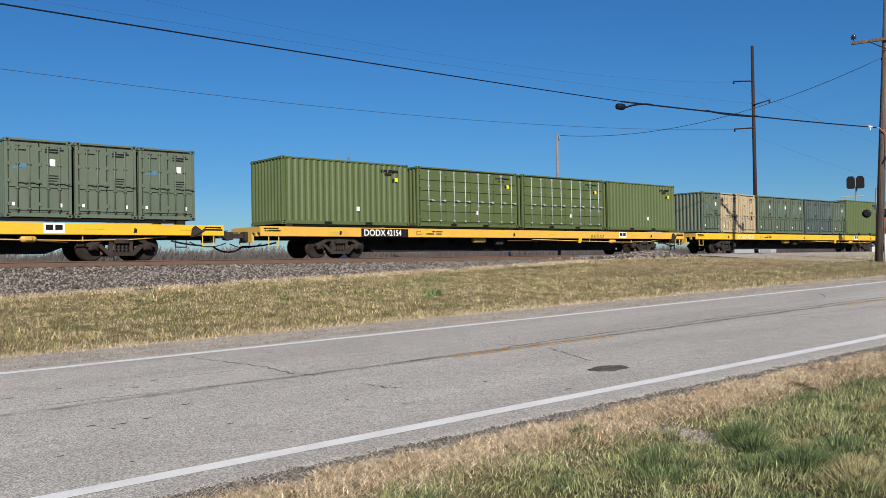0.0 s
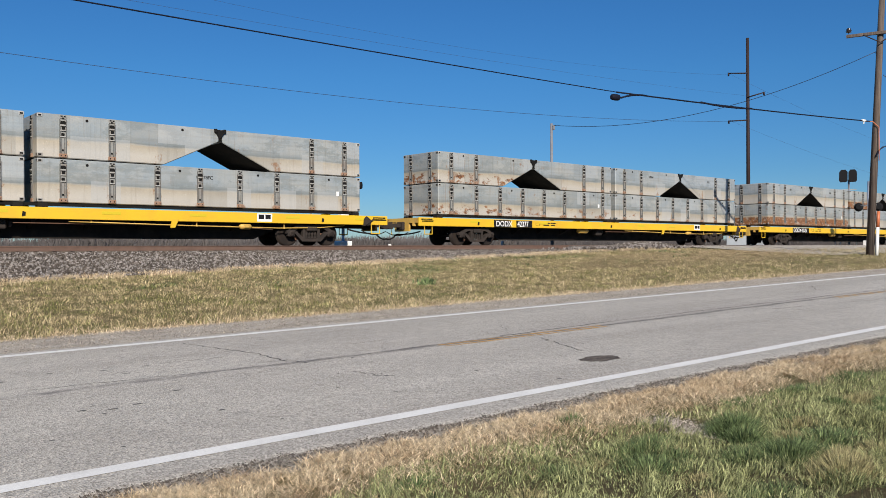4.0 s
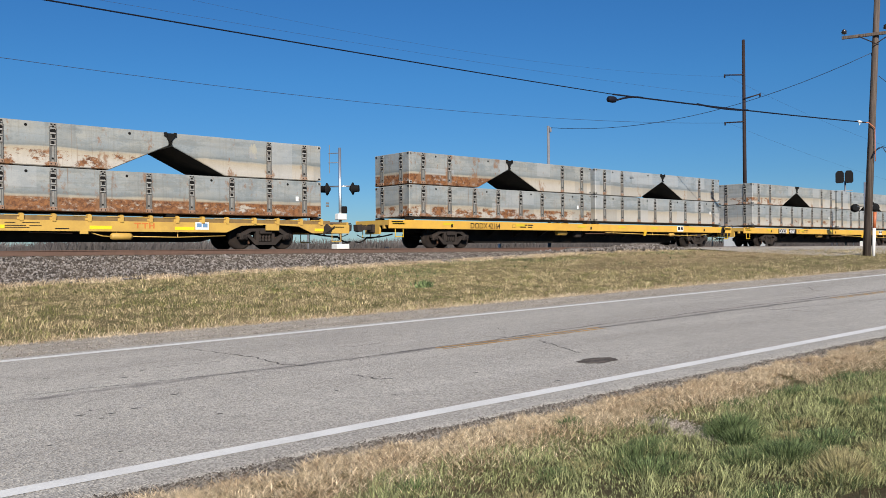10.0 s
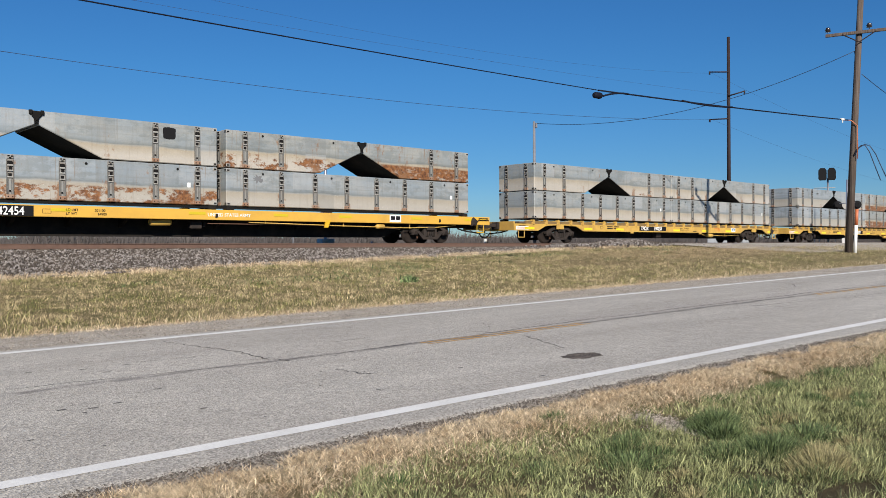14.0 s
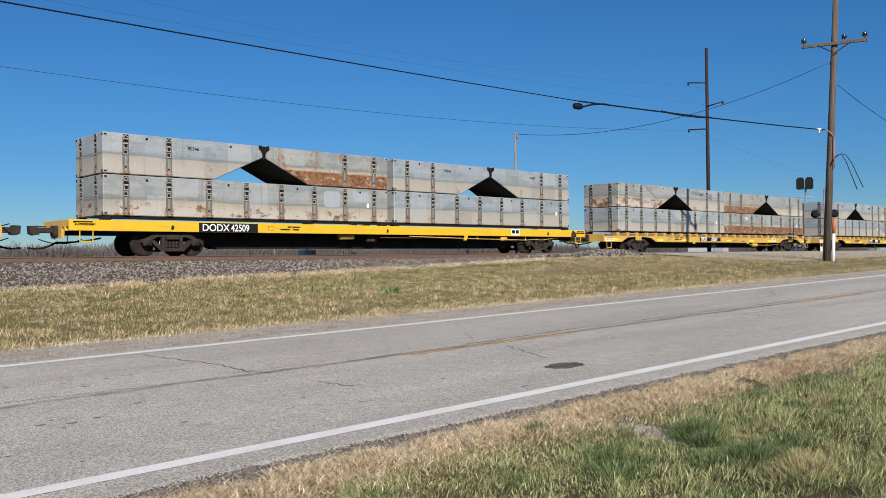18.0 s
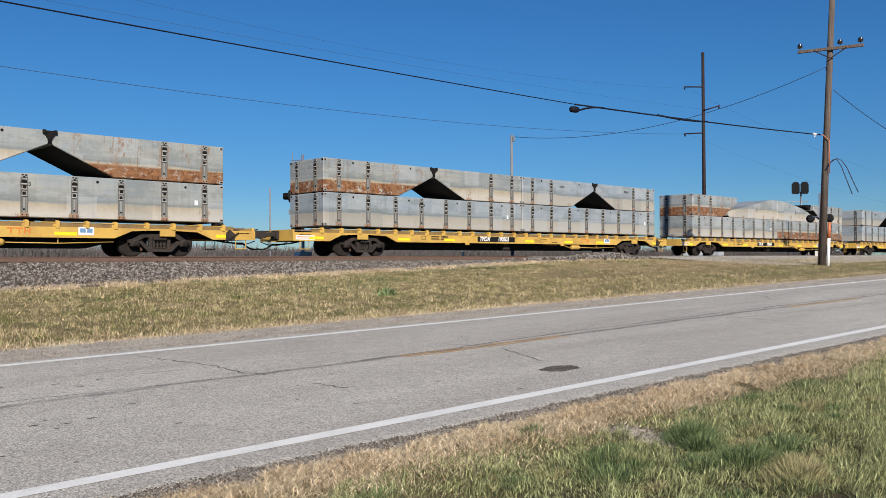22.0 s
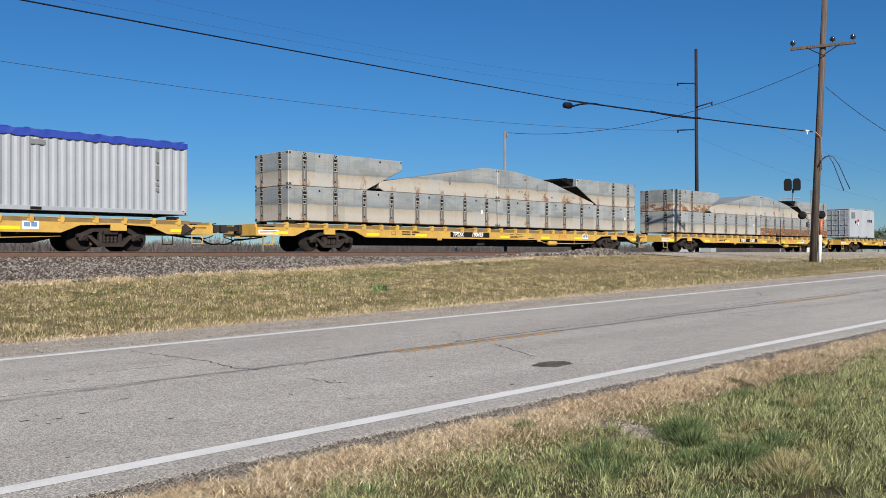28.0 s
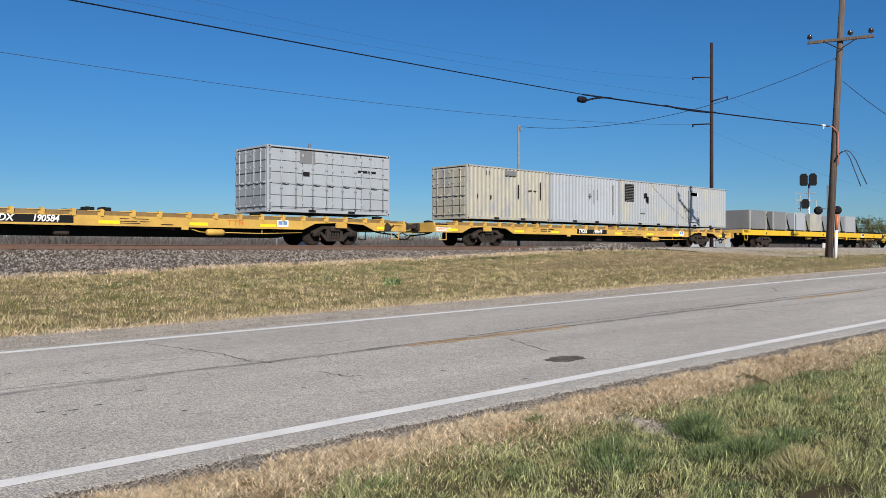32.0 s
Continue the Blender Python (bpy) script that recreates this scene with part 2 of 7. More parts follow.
def ground_soil(name):
    """Short turf and soil: green and straw in patches, paler at the road's edge."""
    m, tree, b = nodes_of(name)
    n = Net(tree)
    p = n.position()
    big = n.noise(p, 0.35, 6, 0.65)
    mid = n.noise(p, 2.2, 6, 0.7)
    fine = n.noise(p, 38.0, 6, 0.75)
    c = n.mix(n.ramp(big, (0.4, 0.0), (0.62, 1.0)), (0.22, 0.175, 0.092), (0.16, 0.145, 0.062))
    c = n.mix(n.math("MULTIPLY", n.ramp(mid, (0.42, 0.0), (0.66, 1.0)), 0.6), c, (0.25, 0.195, 0.112))
    c = n.mix(n.math("MULTIPLY", n.ramp(fine, (0.35, 1.0), (0.6, 0.0)), 0.6), c, (0.06, 0.054, 0.027))
    # near verge darkened in colour: thatch, with the shade between blades
    thatch_shade = n.ramp(n.math("ADD", n.math("MULTIPLY", n.split(p)[1], 0.1), n.math("MULTIPLY", mid, 0.12)), (0.40, 1.0), (0.50, 0.0))
    c = n.mix(n.math("MULTIPLY", thatch_shade, 0.8), c, (0.075, 0.062, 0.036))
    far = n.ramp(n.math("MULTIPLY", n.split(p)[1], 0.01), (0.33, 0.0), (0.40, 1.0))
    c = n.mix(far, c, (0.13, 0.115, 0.06))
    n.link(c, b.inputs["Base Color"])
    b.inputs["Roughness"].default_value = 0.95
    b.inputs["Specular IOR Level"].default_value = 0.1
    n.bump(n.math("ADD", fine, mid), b, 0.9, 0.04)
    return m


def asphalt(name):
    m, tree, b = nodes_of(name)
    n = Net(tree)
    p = n.position()
    y = n.split(p)[1]
    big = n.noise(n.stretch(p, 0.12, 0.8, 1.0), 1.0, 5, 0.6)
    mid = n.noise(p, 3.0, 6, 0.7)
    v = n.add("ShaderNodeTexVoronoi", Scale=70.0)
    n.link(p, v.inputs["Vector"])
    grit = n.noise(p, 110.0, 3, 0.7)
    c = n.mix(n.ramp(big, (0.35, 0.0), (0.65, 1.0)), (0.385, 0.355, 0.31), (0.475, 0.445, 0.39))
    c = n.mix(n.math("MULTIPLY", n.ramp(mid, (0.45, 0.0), (0.7, 1.0)), 0.4), c, (0.305, 0.283, 0.25))
    c = n.mix(0.75, c, n.mix(1.0, c, n.ramp(v.outputs["Color"], (0.1, 0.45), (0.9, 1.6)), "MULTIPLY"))
    c = n.mix(n.math("MULTIPLY", n.ramp(grit, (0.6, 0.0), (0.75, 1.0)), 0.65), c, (0.07, 0.065, 0.058))
    # old sealed seam along the middle
    seam = n.math("ADD", n.math("SUBTRACT", n.math("ADD", y, n.math("MULTIPLY", n.split(p)[0], 0.032)), 9.47), n.math("MULTIPLY", n.math("SUBTRACT", n.noise(p, 0.9, 4), 0.5), 0.35))
    c = n.mix(n.math("MULTIPLY", n.ramp(n.math("MULTIPLY", n.math("ABSOLUTE", seam), 4.0), (0.12, 1.0), (0.5, 0.0)), n.ramp(mid, (0.35, 0.2), (0.6, 0.8))), c, (0.15, 0.138, 0.128))
    n.link(c, b.inputs["Base Color"])
    n.link(n.ramp(grit, (0.3, 0.75), (0.7, 0.95)), b.inputs["Roughness"])
    b.inputs["Specular IOR Level"].default_value = 0.3
    n.bump(v.outputs["Distance"], b, 0.6, 0.012)
    return m


def gravel(name, a, c2, scale=16.0, by_island=False):
    m, tree, b = nodes_of(name)
    n = Net(tree)
    p = n.position()
    v = n.add("ShaderNodeTexVoronoi", Scale=scale)
    n.link(p, v.inputs["Vector"])
    if by_island:
        pick = tree.nodes.new("ShaderNodeNewGeometry").outputs["Random Per Island"]
    else:
        pick = n.split(v.outputs["Color"])[0]
    c = n.ramp(pick, (0.05, tuple(0.35 * x for x in a)), (0.45, a), (0.75, c2), (1.0, tuple(min(1, 1.35 * x) for x in c2)))
    if not by_island:
        # cell edges darkened in colour, as shade between the stones
        c = n.mix(n.ramp(v.outputs["Distance"], (0.35, 0.0), (0.75, 0.85)), c, tuple(0.30 * x for x in a))
    c = n.mix(n.math("MULTIPLY", n.noise(p, 0.8, 5), 0.35), c, (0.20, 0.15, 0.11))
    n.link(c, b.inputs["Base Color"])
    b.inputs["Roughness"].default_value = 0.92
    n.bump(v.outputs["Distance"], b, 1.0, -0.04)
    return m


def blades_of(name, greens, straws, patch_scale, bias, pocket_scale=20.0):
    """Grass blades: green or straw by patch and by blade."""
    m, tree, b = nodes_of(name)
    n = Net(tree)
    p = n.position()
    pick = tree.nodes.new("ShaderNodeNewGeometry").outputs["Random Per Island"]
    patch = n.noise(p, patch_scale, 5, 0.65)
    dry = n.ramp(n.math("ADD", n.math("MULTIPLY", patch, 1.7), n.math("MULTIPLY", pick, 0.45)), (bias, 0.0), (bias + 0.12, 1.0))
    other = n.math("FRACT", n.math("MULTIPLY", pick, 17.31))
    g = n.ramp(other, (0.0, greens[0]), (1.0, greens[1]))
    s = n.ramp(other, (0.0, straws[0]), (1.0, straws[1]))
    c = n.mix(dry, g, s)
    # dark pockets multiplied into the colour stand in for shade between tufts
    c = n.mix(0.85, c, n.mix(1.0, c, n.ramp(n.noise(p, pocket_scale, 3, 0.7), (0.36, 0.35), (0.64, 1.55)), "MULTIPLY"))
    n.link(c, b.inputs["Base Color"])
    b.inputs["Roughness"].default_value = 0.7
    b.inputs["Specular IOR Level"].default_value = 0.25
    return m


def crumbled(name, light, dark):
    """Broken asphalt or loose gravel: ragged light and dark at two scales."""
    m, tree, b = nodes_of(name)
    n = Net(tree)
    p = n.position()
    coarse = n.noise(n.stretch(p, 0.6, 1.6, 1.0), 1.6, 7, 0.72)
    fine = n.noise(p, 19.0, 8, 0.85)
    c = n.mix(n.ramp(n.math("ADD", n.math("MULTIPLY", coarse, 0.55), n.math("MULTIPLY", fine, 0.45)), (0.40, 0.0), (0.60, 1.0)), dark, light)
    c = n.mix(0.7, c, n.mix(1.0, c, n.ramp(n.noise(p, 46.0, 4, 0.8), (0.3, 0.35), (0.7, 1.6)), "MULTIPLY"))
    n.link(c, b.inputs["Base Color"])
    b.inputs["Roughness"].default_value = 0.95
    b.inputs["Specular IOR Level"].default_value = 0.2
    n.bump(fine, b, 0.8, 0.03)
    return m


M = dict(
    hull=hull_paint("weathered_hull_paint"),
    rib=worn("connector_steel", (0.36, 0.355, 0.335), 0.6, 0.1, (0.17, 0.11, 0.07), 0.6, 2.5, 20),
    guide=worn("connector_guide_paint", (0.255, 0.255, 0.24), 0.7, 0.1, (0.15, 0.09, 0.055), 0.8, 3.0, 20),
    flange=worn("connector_flange_paint", (0.13, 0.135, 0.13), 0.7, 0.1, (0.12, 0.07, 0.04), 0.8, 3.0, 20),
    rust_block=worn("rusty_connector_block", (0.25, 0.135, 0.08), 0.85, 0.0, (0.33, 0.28, 0.23), 0.8, 4.0, 25),
    rust=worn("rusted_steel", (0.135, 0.066, 0.038), 0.9, 0.0, (0.065, 0.036, 0.024), 0.8, 3.0, 25),
    amber=worn("amber_sill_paint", (0.64, 0.37, 0.055), 0.5, 0.0, (0.40, 0.22, 0.06), 0.55, 1.1, 30, 0.08),
    dark=plain("shadowed_slot_steel", (0.011, 0.0105, 0.01), 0.85),
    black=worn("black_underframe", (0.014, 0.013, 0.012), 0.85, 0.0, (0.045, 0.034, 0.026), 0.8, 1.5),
    yellow=worn("deck_yellow_paint", (0.68, 0.415, 0.018), 0.45, 0.0, (0.42, 0.22, 0.04), 0.45, 1.1, 30, 0.08),
    ochre=worn("faded_yellow_paint", (0.55, 0.34, 0.07), 0.55, 0.0, (0.26, 0.14, 0.05), 0.75, 1.2, 26, 0.1),
    strip=plain("dull_reflector_strip", (0.56, 0.42, 0.02), 0.4),
    bright=plain("reflective_yellow_strip", (0.85, 0.62, 0.02), 0.35),
    deck=worn("deck_boards", (0.16, 0.12, 0.09), 0.85, 0.0, (0.06, 0.045, 0.035), 0.7, 2.0),
    truck=worn("bogie_cast_steel", (0.030, 0.0255, 0.023), 0.9, 0.0, (0.068, 0.049, 0.040), 0.8, 3.0),
    wheel=worn("wheel_steel", (0.022, 0.018, 0.016), 0.7, 0.2, (0.05, 0.036, 0.028), 0.8, 3.0),
    # darker copy of ochre: the shade of the recessed channel is in the colour
    channel=worn("shaded_yellow_channel", (0.22, 0.135, 0.045), 0.8, 0.0, (0.06, 0.045, 0.03), 0.8, 2.5),
    galv=plain("zinc_plated_rod", (0.36, 0.375, 0.37), 0.5, 0.2),
    white=worn("white_lettering", (0.80, 0.79, 0.76), 0.5, 0.0, (0.45, 0.40, 0.33), 0.3),
    ink=plain("black_marking", (0.013, 0.013, 0.014), 0.85),
    orange=plain("faded_orange_marking", (0.55, 0.16, 0.03), 0.6),
    deep_blue=plain("faded_blue_stencil", (0.055, 0.155, 0.24), 0.7),
    faded=worn("faded_white_lettering", (0.76, 0.69, 0.50), 0.6, 0.0, (0.68, 0.45, 0.10), 0.8, 3.0, 30),
    blue=plain("blue_marking", (0.13, 0.24, 0.40), 0.6),
    olive=container_paint("olive_container_paint", (0.068, 0.096, 0.028), (0.095, 0.12, 0.05), 0.45),
    sage=container_paint("grey_green_container_paint", (0.08, 0.108, 0.072), (0.12, 0.135, 0.10), 0.45),
    slate=container_paint("slate_green_container_paint", (0.06, 0.085, 0.08), (0.10, 0.12, 0.105), 0.45),
    tan=container_paint("tan_container_paint", (0.40, 0.32, 0.20), (0.32, 0.25, 0.15), 0.5),
    pale=container_paint("pale_grey_container_paint", (0.32, 0.345, 0.375), (0.25, 0.27, 0.29), 0.45),
    cream=container_paint("chalky_cream_container_paint", (0.365, 0.345, 0.28), (0.30, 0.285, 0.235), 0.5, (0.25, 0.26, 0.275), 0.85),
    whitegrey=container_paint("patched_white_container_paint", (0.29, 0.31, 0.335), (0.26, 0.275, 0.285), 0.4, (0.35, 0.335, 0.265), 0.7),
    steel_door=container_paint("door_grey_paint", (0.25, 0.27, 0.29), (0.17, 0.185, 0.20), 0.5),
    lead=container_paint("lead_grey_container_paint", (0.17, 0.175, 0.18), (0.12, 0.115, 0.12), 0.5),
    tarp=worn("blue_tarpaulin", (0.02, 0.05, 0.33), 0.5, 0.0, (0.01, 0.02, 0.14), 0.6, 3.0, 8.0, 0.5),
    rail=worn("rail_steel", (0.125, 0.074, 0.054), 0.85, 0.0, (0.065, 0.036, 0.027), 0.7, 4.0),
    railtop=plain("polished_rail_head", (0.45, 0.42, 0.40), 0.3, 0.9),
    tie=worn("creosoted_wood", (0.10, 0.075, 0.055), 0.9, 0.0, (0.05, 0.04, 0.03), 0.7, 3.0, 14),
    wood=pole_wood("weathered_pole_wood"),
    palewood=worn("silvered_post_wood", (0.19, 0.195, 0.215), 0.9, 0.0, (0.10, 0.10, 0.11), 0.8, 2.0, 12, 0.5),
    brownsteel=worn("dark_brown_pole", (0.030, 0.021, 0.021), 0.65, 0.1, (0.055, 0.036, 0.033), 0.6, 1.0),
    wire=plain("black_cable", (0.009, 0.010, 0.018), 0.7),
    thinwire=plain("weathered_wire", (0.03, 0.045, 0.085), 0.7),
    duct=plain("blue_black_cable", (0.012, 0.022, 0.05), 0.6),
    glass=plain("insulator_glaze", (0.03, 0.022, 0.02), 0.25),
    soil=ground_soil("turf_and_soil"),
    asphalt=asphalt("worn_asphalt"),
    line=worn("road_line_paint", (0.76, 0.745, 0.705), 0.75, 0.0, (0.48, 0.455, 0.42), 0.6, 2.5, 60, 0.4, 0.3),
    yline=worn("yellow_line_paint", (0.52, 0.29, 0.06), 0.75, 0.0, (0.27, 0.22, 0.17), 0.7, 1.6, 60, 0.4, 0.4),
    crack=plain("crack_sealant", (0.085, 0.077, 0.07), 0.8),
    patch=crumbled("asphalt_patch", (0.25, 0.21, 0.175), (0.05, 0.042, 0.036)),
    ballast=gravel("ballast_bed", (0.045, 0.038, 0.034), (0.15, 0.133, 0.123), 15.0),
    stones=gravel("ballast_stones", (0.062, 0.053, 0.047), (0.245, 0.225, 0.212), 9.0, True),
    shoulder=crumbled("crumbled_asphalt", (0.44, 0.41, 0.365), (0.16, 0.145, 0.128)),
    grit=gravel("loose_grit", (0.085, 0.076, 0.067), (0.23, 0.212, 0.188), 9.0, True),
    chips=gravel("loose_pale_gravel", (0.23, 0.20, 0.165), (0.42, 0.375, 0.315), 9.0, True),
    shoulder_chips=gravel("shoulder_gravel", (0.24, 0.207, 0.165), (0.44, 0.39, 0.325), 9.0, True),
    pale_gravel=crumbled("pale_gravel", (0.50, 0.455, 0.39), (0.29, 0.255, 0.21)),
    grey_gravel=gravel("dark_crossing_asphalt", (0.19, 0.175, 0.165), (0.34, 0.315, 0.295), 22.0),
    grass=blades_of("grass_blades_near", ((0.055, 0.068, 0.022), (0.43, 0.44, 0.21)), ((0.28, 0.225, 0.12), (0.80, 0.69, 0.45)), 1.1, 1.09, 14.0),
    tan_tuft=blades_of("grass_blades_dry_tussock", ((0.17, 0.15, 0.07), (0.42, 0.37, 0.19)), ((0.24, 0.17, 0.09), (0.55, 0.44, 0.26)), 1.5, 1.0),
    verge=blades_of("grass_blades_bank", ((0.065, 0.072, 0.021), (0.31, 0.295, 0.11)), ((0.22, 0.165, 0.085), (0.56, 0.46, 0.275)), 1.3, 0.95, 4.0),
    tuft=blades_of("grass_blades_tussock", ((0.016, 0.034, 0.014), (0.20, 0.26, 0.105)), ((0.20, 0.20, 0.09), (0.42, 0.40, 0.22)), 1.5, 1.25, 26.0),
    straw=blades_of("cut_straw", ((0.22, 0.135, 0.075), (0.60, 0.46, 0.29)), ((0.36, 0.27, 0.165), (0.80, 0.66, 0.46)), 1.6, 0.95),
    mown=blades_of("mown_straw", ((0.24, 0.175, 0.10), (0.42, 0.33, 0.20)), ((0.30, 0.235, 0.145), (0.50, 0.40, 0.265)), 0.9, 1.0, 5.0),
    # branch colour lightened to hold the haze of distance
    twig=plain("bare_branches", (0.125, 0.11, 0.105), 0.9),
    brush=worn("distant_brush", (0.085, 0.074, 0.069), 0.95, 0.0, (0.055, 0.047, 0.043), 0.8, 0.15),
    # lighter grey puts distance haze into the thicket's colour
    thicket=worn("hazed_thicket", (0.135, 0.12, 0.115), 0.95, 0.0, (0.08, 0.07, 0.066), 0.8, 0.12),
    leaf=blades_of("autumn_leaves", ((0.06, 0.07, 0.02), (0.10, 0.10, 0.035)), ((0.10, 0.075, 0.03), (0.14, 0.10, 0.045)), 0.6, 1.0),
    aluminium=plain("brushed_aluminium", (0.62, 0.63, 0.64), 0.35, 0.85),
    placard_red=plain("red_placard", (0.45, 0.03, 0.035), 0.5),
    redlens=plain("dark_red_lens", (0.10, 0.008, 0.008), 0.2),
    orange_cable=plain("orange_conduit", (0.45, 0.13, 0.05), 0.5),
    concrete=worn("concrete", (0.38, 0.37, 0.35), 0.9, 0.0, (0.22, 0.20, 0.18), 0.5, 3.0, 30, 0.3),
)


# ---- mesh helpers ----
def box(bm, x0, y0, z0, x1, y1, z1, bevel=0.0, mi=0):
    """A box in bm, with its edges cut by bevel."""
    r = bmesh.ops.create_cube(bm, size=1.0, matrix=Matrix.Translation(((x0 + x1) / 2, (y0 + y1) / 2, (z0 + z1) / 2)) @ Matrix.Diagonal((abs(x1 - x0), abs(y1 - y0), abs(z1 - z0), 1)))
    fs = {f for v in r["verts"] for f in v.link_faces}
    if bevel:
        es = list({e for f in fs for e in f.edges})
        cut = bmesh.ops.bevel(bm, geom=es, offset=bevel, segments=1, profile=0.5, affect="EDGES")
        fs = {f for v in cut["verts"] for f in v.link_faces}
    for f in fs:
        if f.is_valid:
            f.material_index = mi
    return fs


def slab(bm, outline, y0, y1, mi=0):
    """A plate: an outline of (x, z) points drawn out from y0 to y1."""
    a = [bm.verts.new((x, y0, z)) for x, z in outline]
    c = [bm.verts.new((x, y1, z)) for x, z in outline]
    fs = [bm.faces.new(a), bm.faces.new(c[::-1])]
    for i in range(len(a)):
        j = (i + 1) % len(a)
        fs.append(bm.faces.new((a[j], a[i], c[i], c[j])))
    for f in fs:
        f.material_index = mi
    return fs


def rod(bm, p, q, r0, r1=None, n=8, mi=0):
    """A tapered round bar from p to q."""
    p, q = Vector(p), Vector(q)
    d = q - p
    m = Matrix.Translation((p + q) / 2) @ d.to_track_quat("Z", "Y").to_matrix().to_4x4()
    r = bmesh.ops.create_cone(bm, cap_ends=True, segments=n, radius1=r0, radius2=r0 if r1 is None else r1, depth=d.length, matrix=m)
    for f in {f for v in r["verts"] for f in v.link_faces}:
        f.material_index = mi
        f.smooth = len(f.verts) == 4 and n > 6


def lathe(bm, profile, axis="y", n=24, at=(0, 0, 0), mi=0):
    """A turned body: profile of (radius, offset along the axis)."""
    at = Vector(at)
    rings = []
    for r, o in profile:
        ring = []
        for i in range(n):
            a = 2 * math.pi * i / n
            c, s = r * math.cos(a), r * math.sin(a)
            ring.append(bm.verts.new(at + Vector({"y": (c, o, s), "z": (c, s, o), "x": (o, c, s)}[axis])))
        rings.append(ring)
    for a, b in zip(rings, rings[1:]):
        for i in range(n):
            f = bm.faces.new((a[i], a[(i + 1) % n], b[(i + 1) % n], b[i]))
            f.material_index, f.smooth = mi, True
    for ring in (rings[0], rings[-1]):
        bm.faces.new(ring).material_index = mi


def mesh_of(name, bm, *mats):
    bmesh.ops.recalc_face_normals(bm, faces=bm.faces)
    me = bpy.data.meshes.new(name)
    bm.to_mesh(me)
    bm.free()
    for m in mats:
        me.materials.append(M[m] if isinstance(m, str) else m)
    return me


def part(name, bm, material, parent, label=""):
    """Links bm as one mesh object under parent; material may be a tuple of slots."""
    mats = material if isinstance(material, tuple) else (material,)
    me = bm if isinstance(bm, bpy.types.Mesh) else mesh_of(name, bm, *mats)
    ob = new(name, me)
    ob.parent = parent
    return tagged(ob, label)


def placed(name, me, parent, m, label=""):
    """One more part on a mesh that is there already, at the pose m in its parent."""
    ob = new(name, me)
    ob.parent, ob.matrix_basis = parent, m
    return tagged(ob, label)


def thing(name, label, category, group="", kind=""):
    return tagged(new(name), label, category, group, kind)


def solid(name, bm, material, label, category, group="", kind=""):
    """A thing of one mesh."""
    mats = material if isinstance(material, tuple) else (material,)
    return tagged(new(name, mesh_of(name, bm, *mats)), label, category, group, kind)


def letters(text, size, material, parent, at, name="lettering", squeeze=1.0, label="", bold=0.012, slant=0.0):
    """Raised lettering on a face that looks towards -y; at is its lower left corner."""
    cu = bpy.data.curves.new(name, "FONT")
    cu.body, cu.size, cu.extrude, cu.offset, cu.shear = text, size, 0.002, bold * size, slant
    tmp = bpy.data.objects.new(name, cu)
    scene.collection.objects.link(tmp)
    bpy.context.view_layer.update()
    me = bpy.data.meshes.new_from_object(tmp.evaluated_get(bpy.context.evaluated_depsgraph_get()))
    bpy.data.objects.remove(tmp)
    me.transform(pose(0, 0, 0, 90, 0, 0) @ Matrix.Diagonal((squeeze, 1, 1, 1)))
    me.materials.clear()
    me.materials.append(M[material])
    return placed(name, me, parent, pose(*at), label)


def bars(rows, material, parent, at, name="marking", y=-0.006):
    """Illegible small print: rows of (x, z, width, height), each bar a part."""
    for x, z, w, h in rows:
        bm = bmesh.new()
        box(bm, 0, y, 0, w, 0.0, h)
        part(name, bm, material, parent).matrix_basis = pose(at[0] + x, at[1], at[2] + z)


# ---- plan ----
FACE_Y, RAIL_Z = 27.77, 1.76         # near face of the loads; top of the rails
TRACK_Y = FACE_Y + 1.22
SPEED, PITCH = 19.53, 28.93          # train speed in metres a second; length of a car over its couplers
CAR_LEN = 27.23


def lerp_at(x, xs, zs):
    return float(np.interp(x, xs, zs))


DRIFT = 0.032                        # the road runs slightly askew to the track


def road_z(x, y):
    """The road is a plane that climbs towards the crossing. Its cross position is y + DRIFT * x."""
    return 0.04 + 0.018 * max(-25.0, min(75.0, x)) + 0.0058 * (y + DRIFT * x - 5.98)


def toe_z(x):
    return lerp_at(x, (-60, 5.4, 11.9, 21.3, 27.9, 36, 80), (0.5, 0.77, 0.97, 1.21, 1.40, 1.55, 1.6))


def ground_z(x, y):
    """Height of the ground: verge, road bed, bank, track bed and the flat land beyond."""
    xc = max(-60.0, min(90.0, x))
    v = y + DRIFT * xc
    if v < 5.3:
        s = max(0.0, min(1.0, v / 5.3))
        return s * (road_z(xc, 5.3 - DRIFT * xc) - 0.03)
    if v < 15.0:
        return road_z(xc, y) - 0.07
    if y < 24.5:
        s = (v - 15.0) / (9.5 + DRIFT * xc)
        p = lerp_at(x, (22, 34), (1.0, 0.45))
        a, b = road_z(xc, 15.0 - DRIFT * xc) - 0.02, toe_z(x)
        return a + (b - a) * s ** p
    if y < 27.0:
        return toe_z(x) + (1.45 - toe_z(x)) * (y - 24.5) / 2.5 - 0.04
    if y < 31.0:
        return 1.41
    return lerp_at(y, (31.0, 33.5, 60, 200), (1.41, 0.95, 0.75, 0.4))


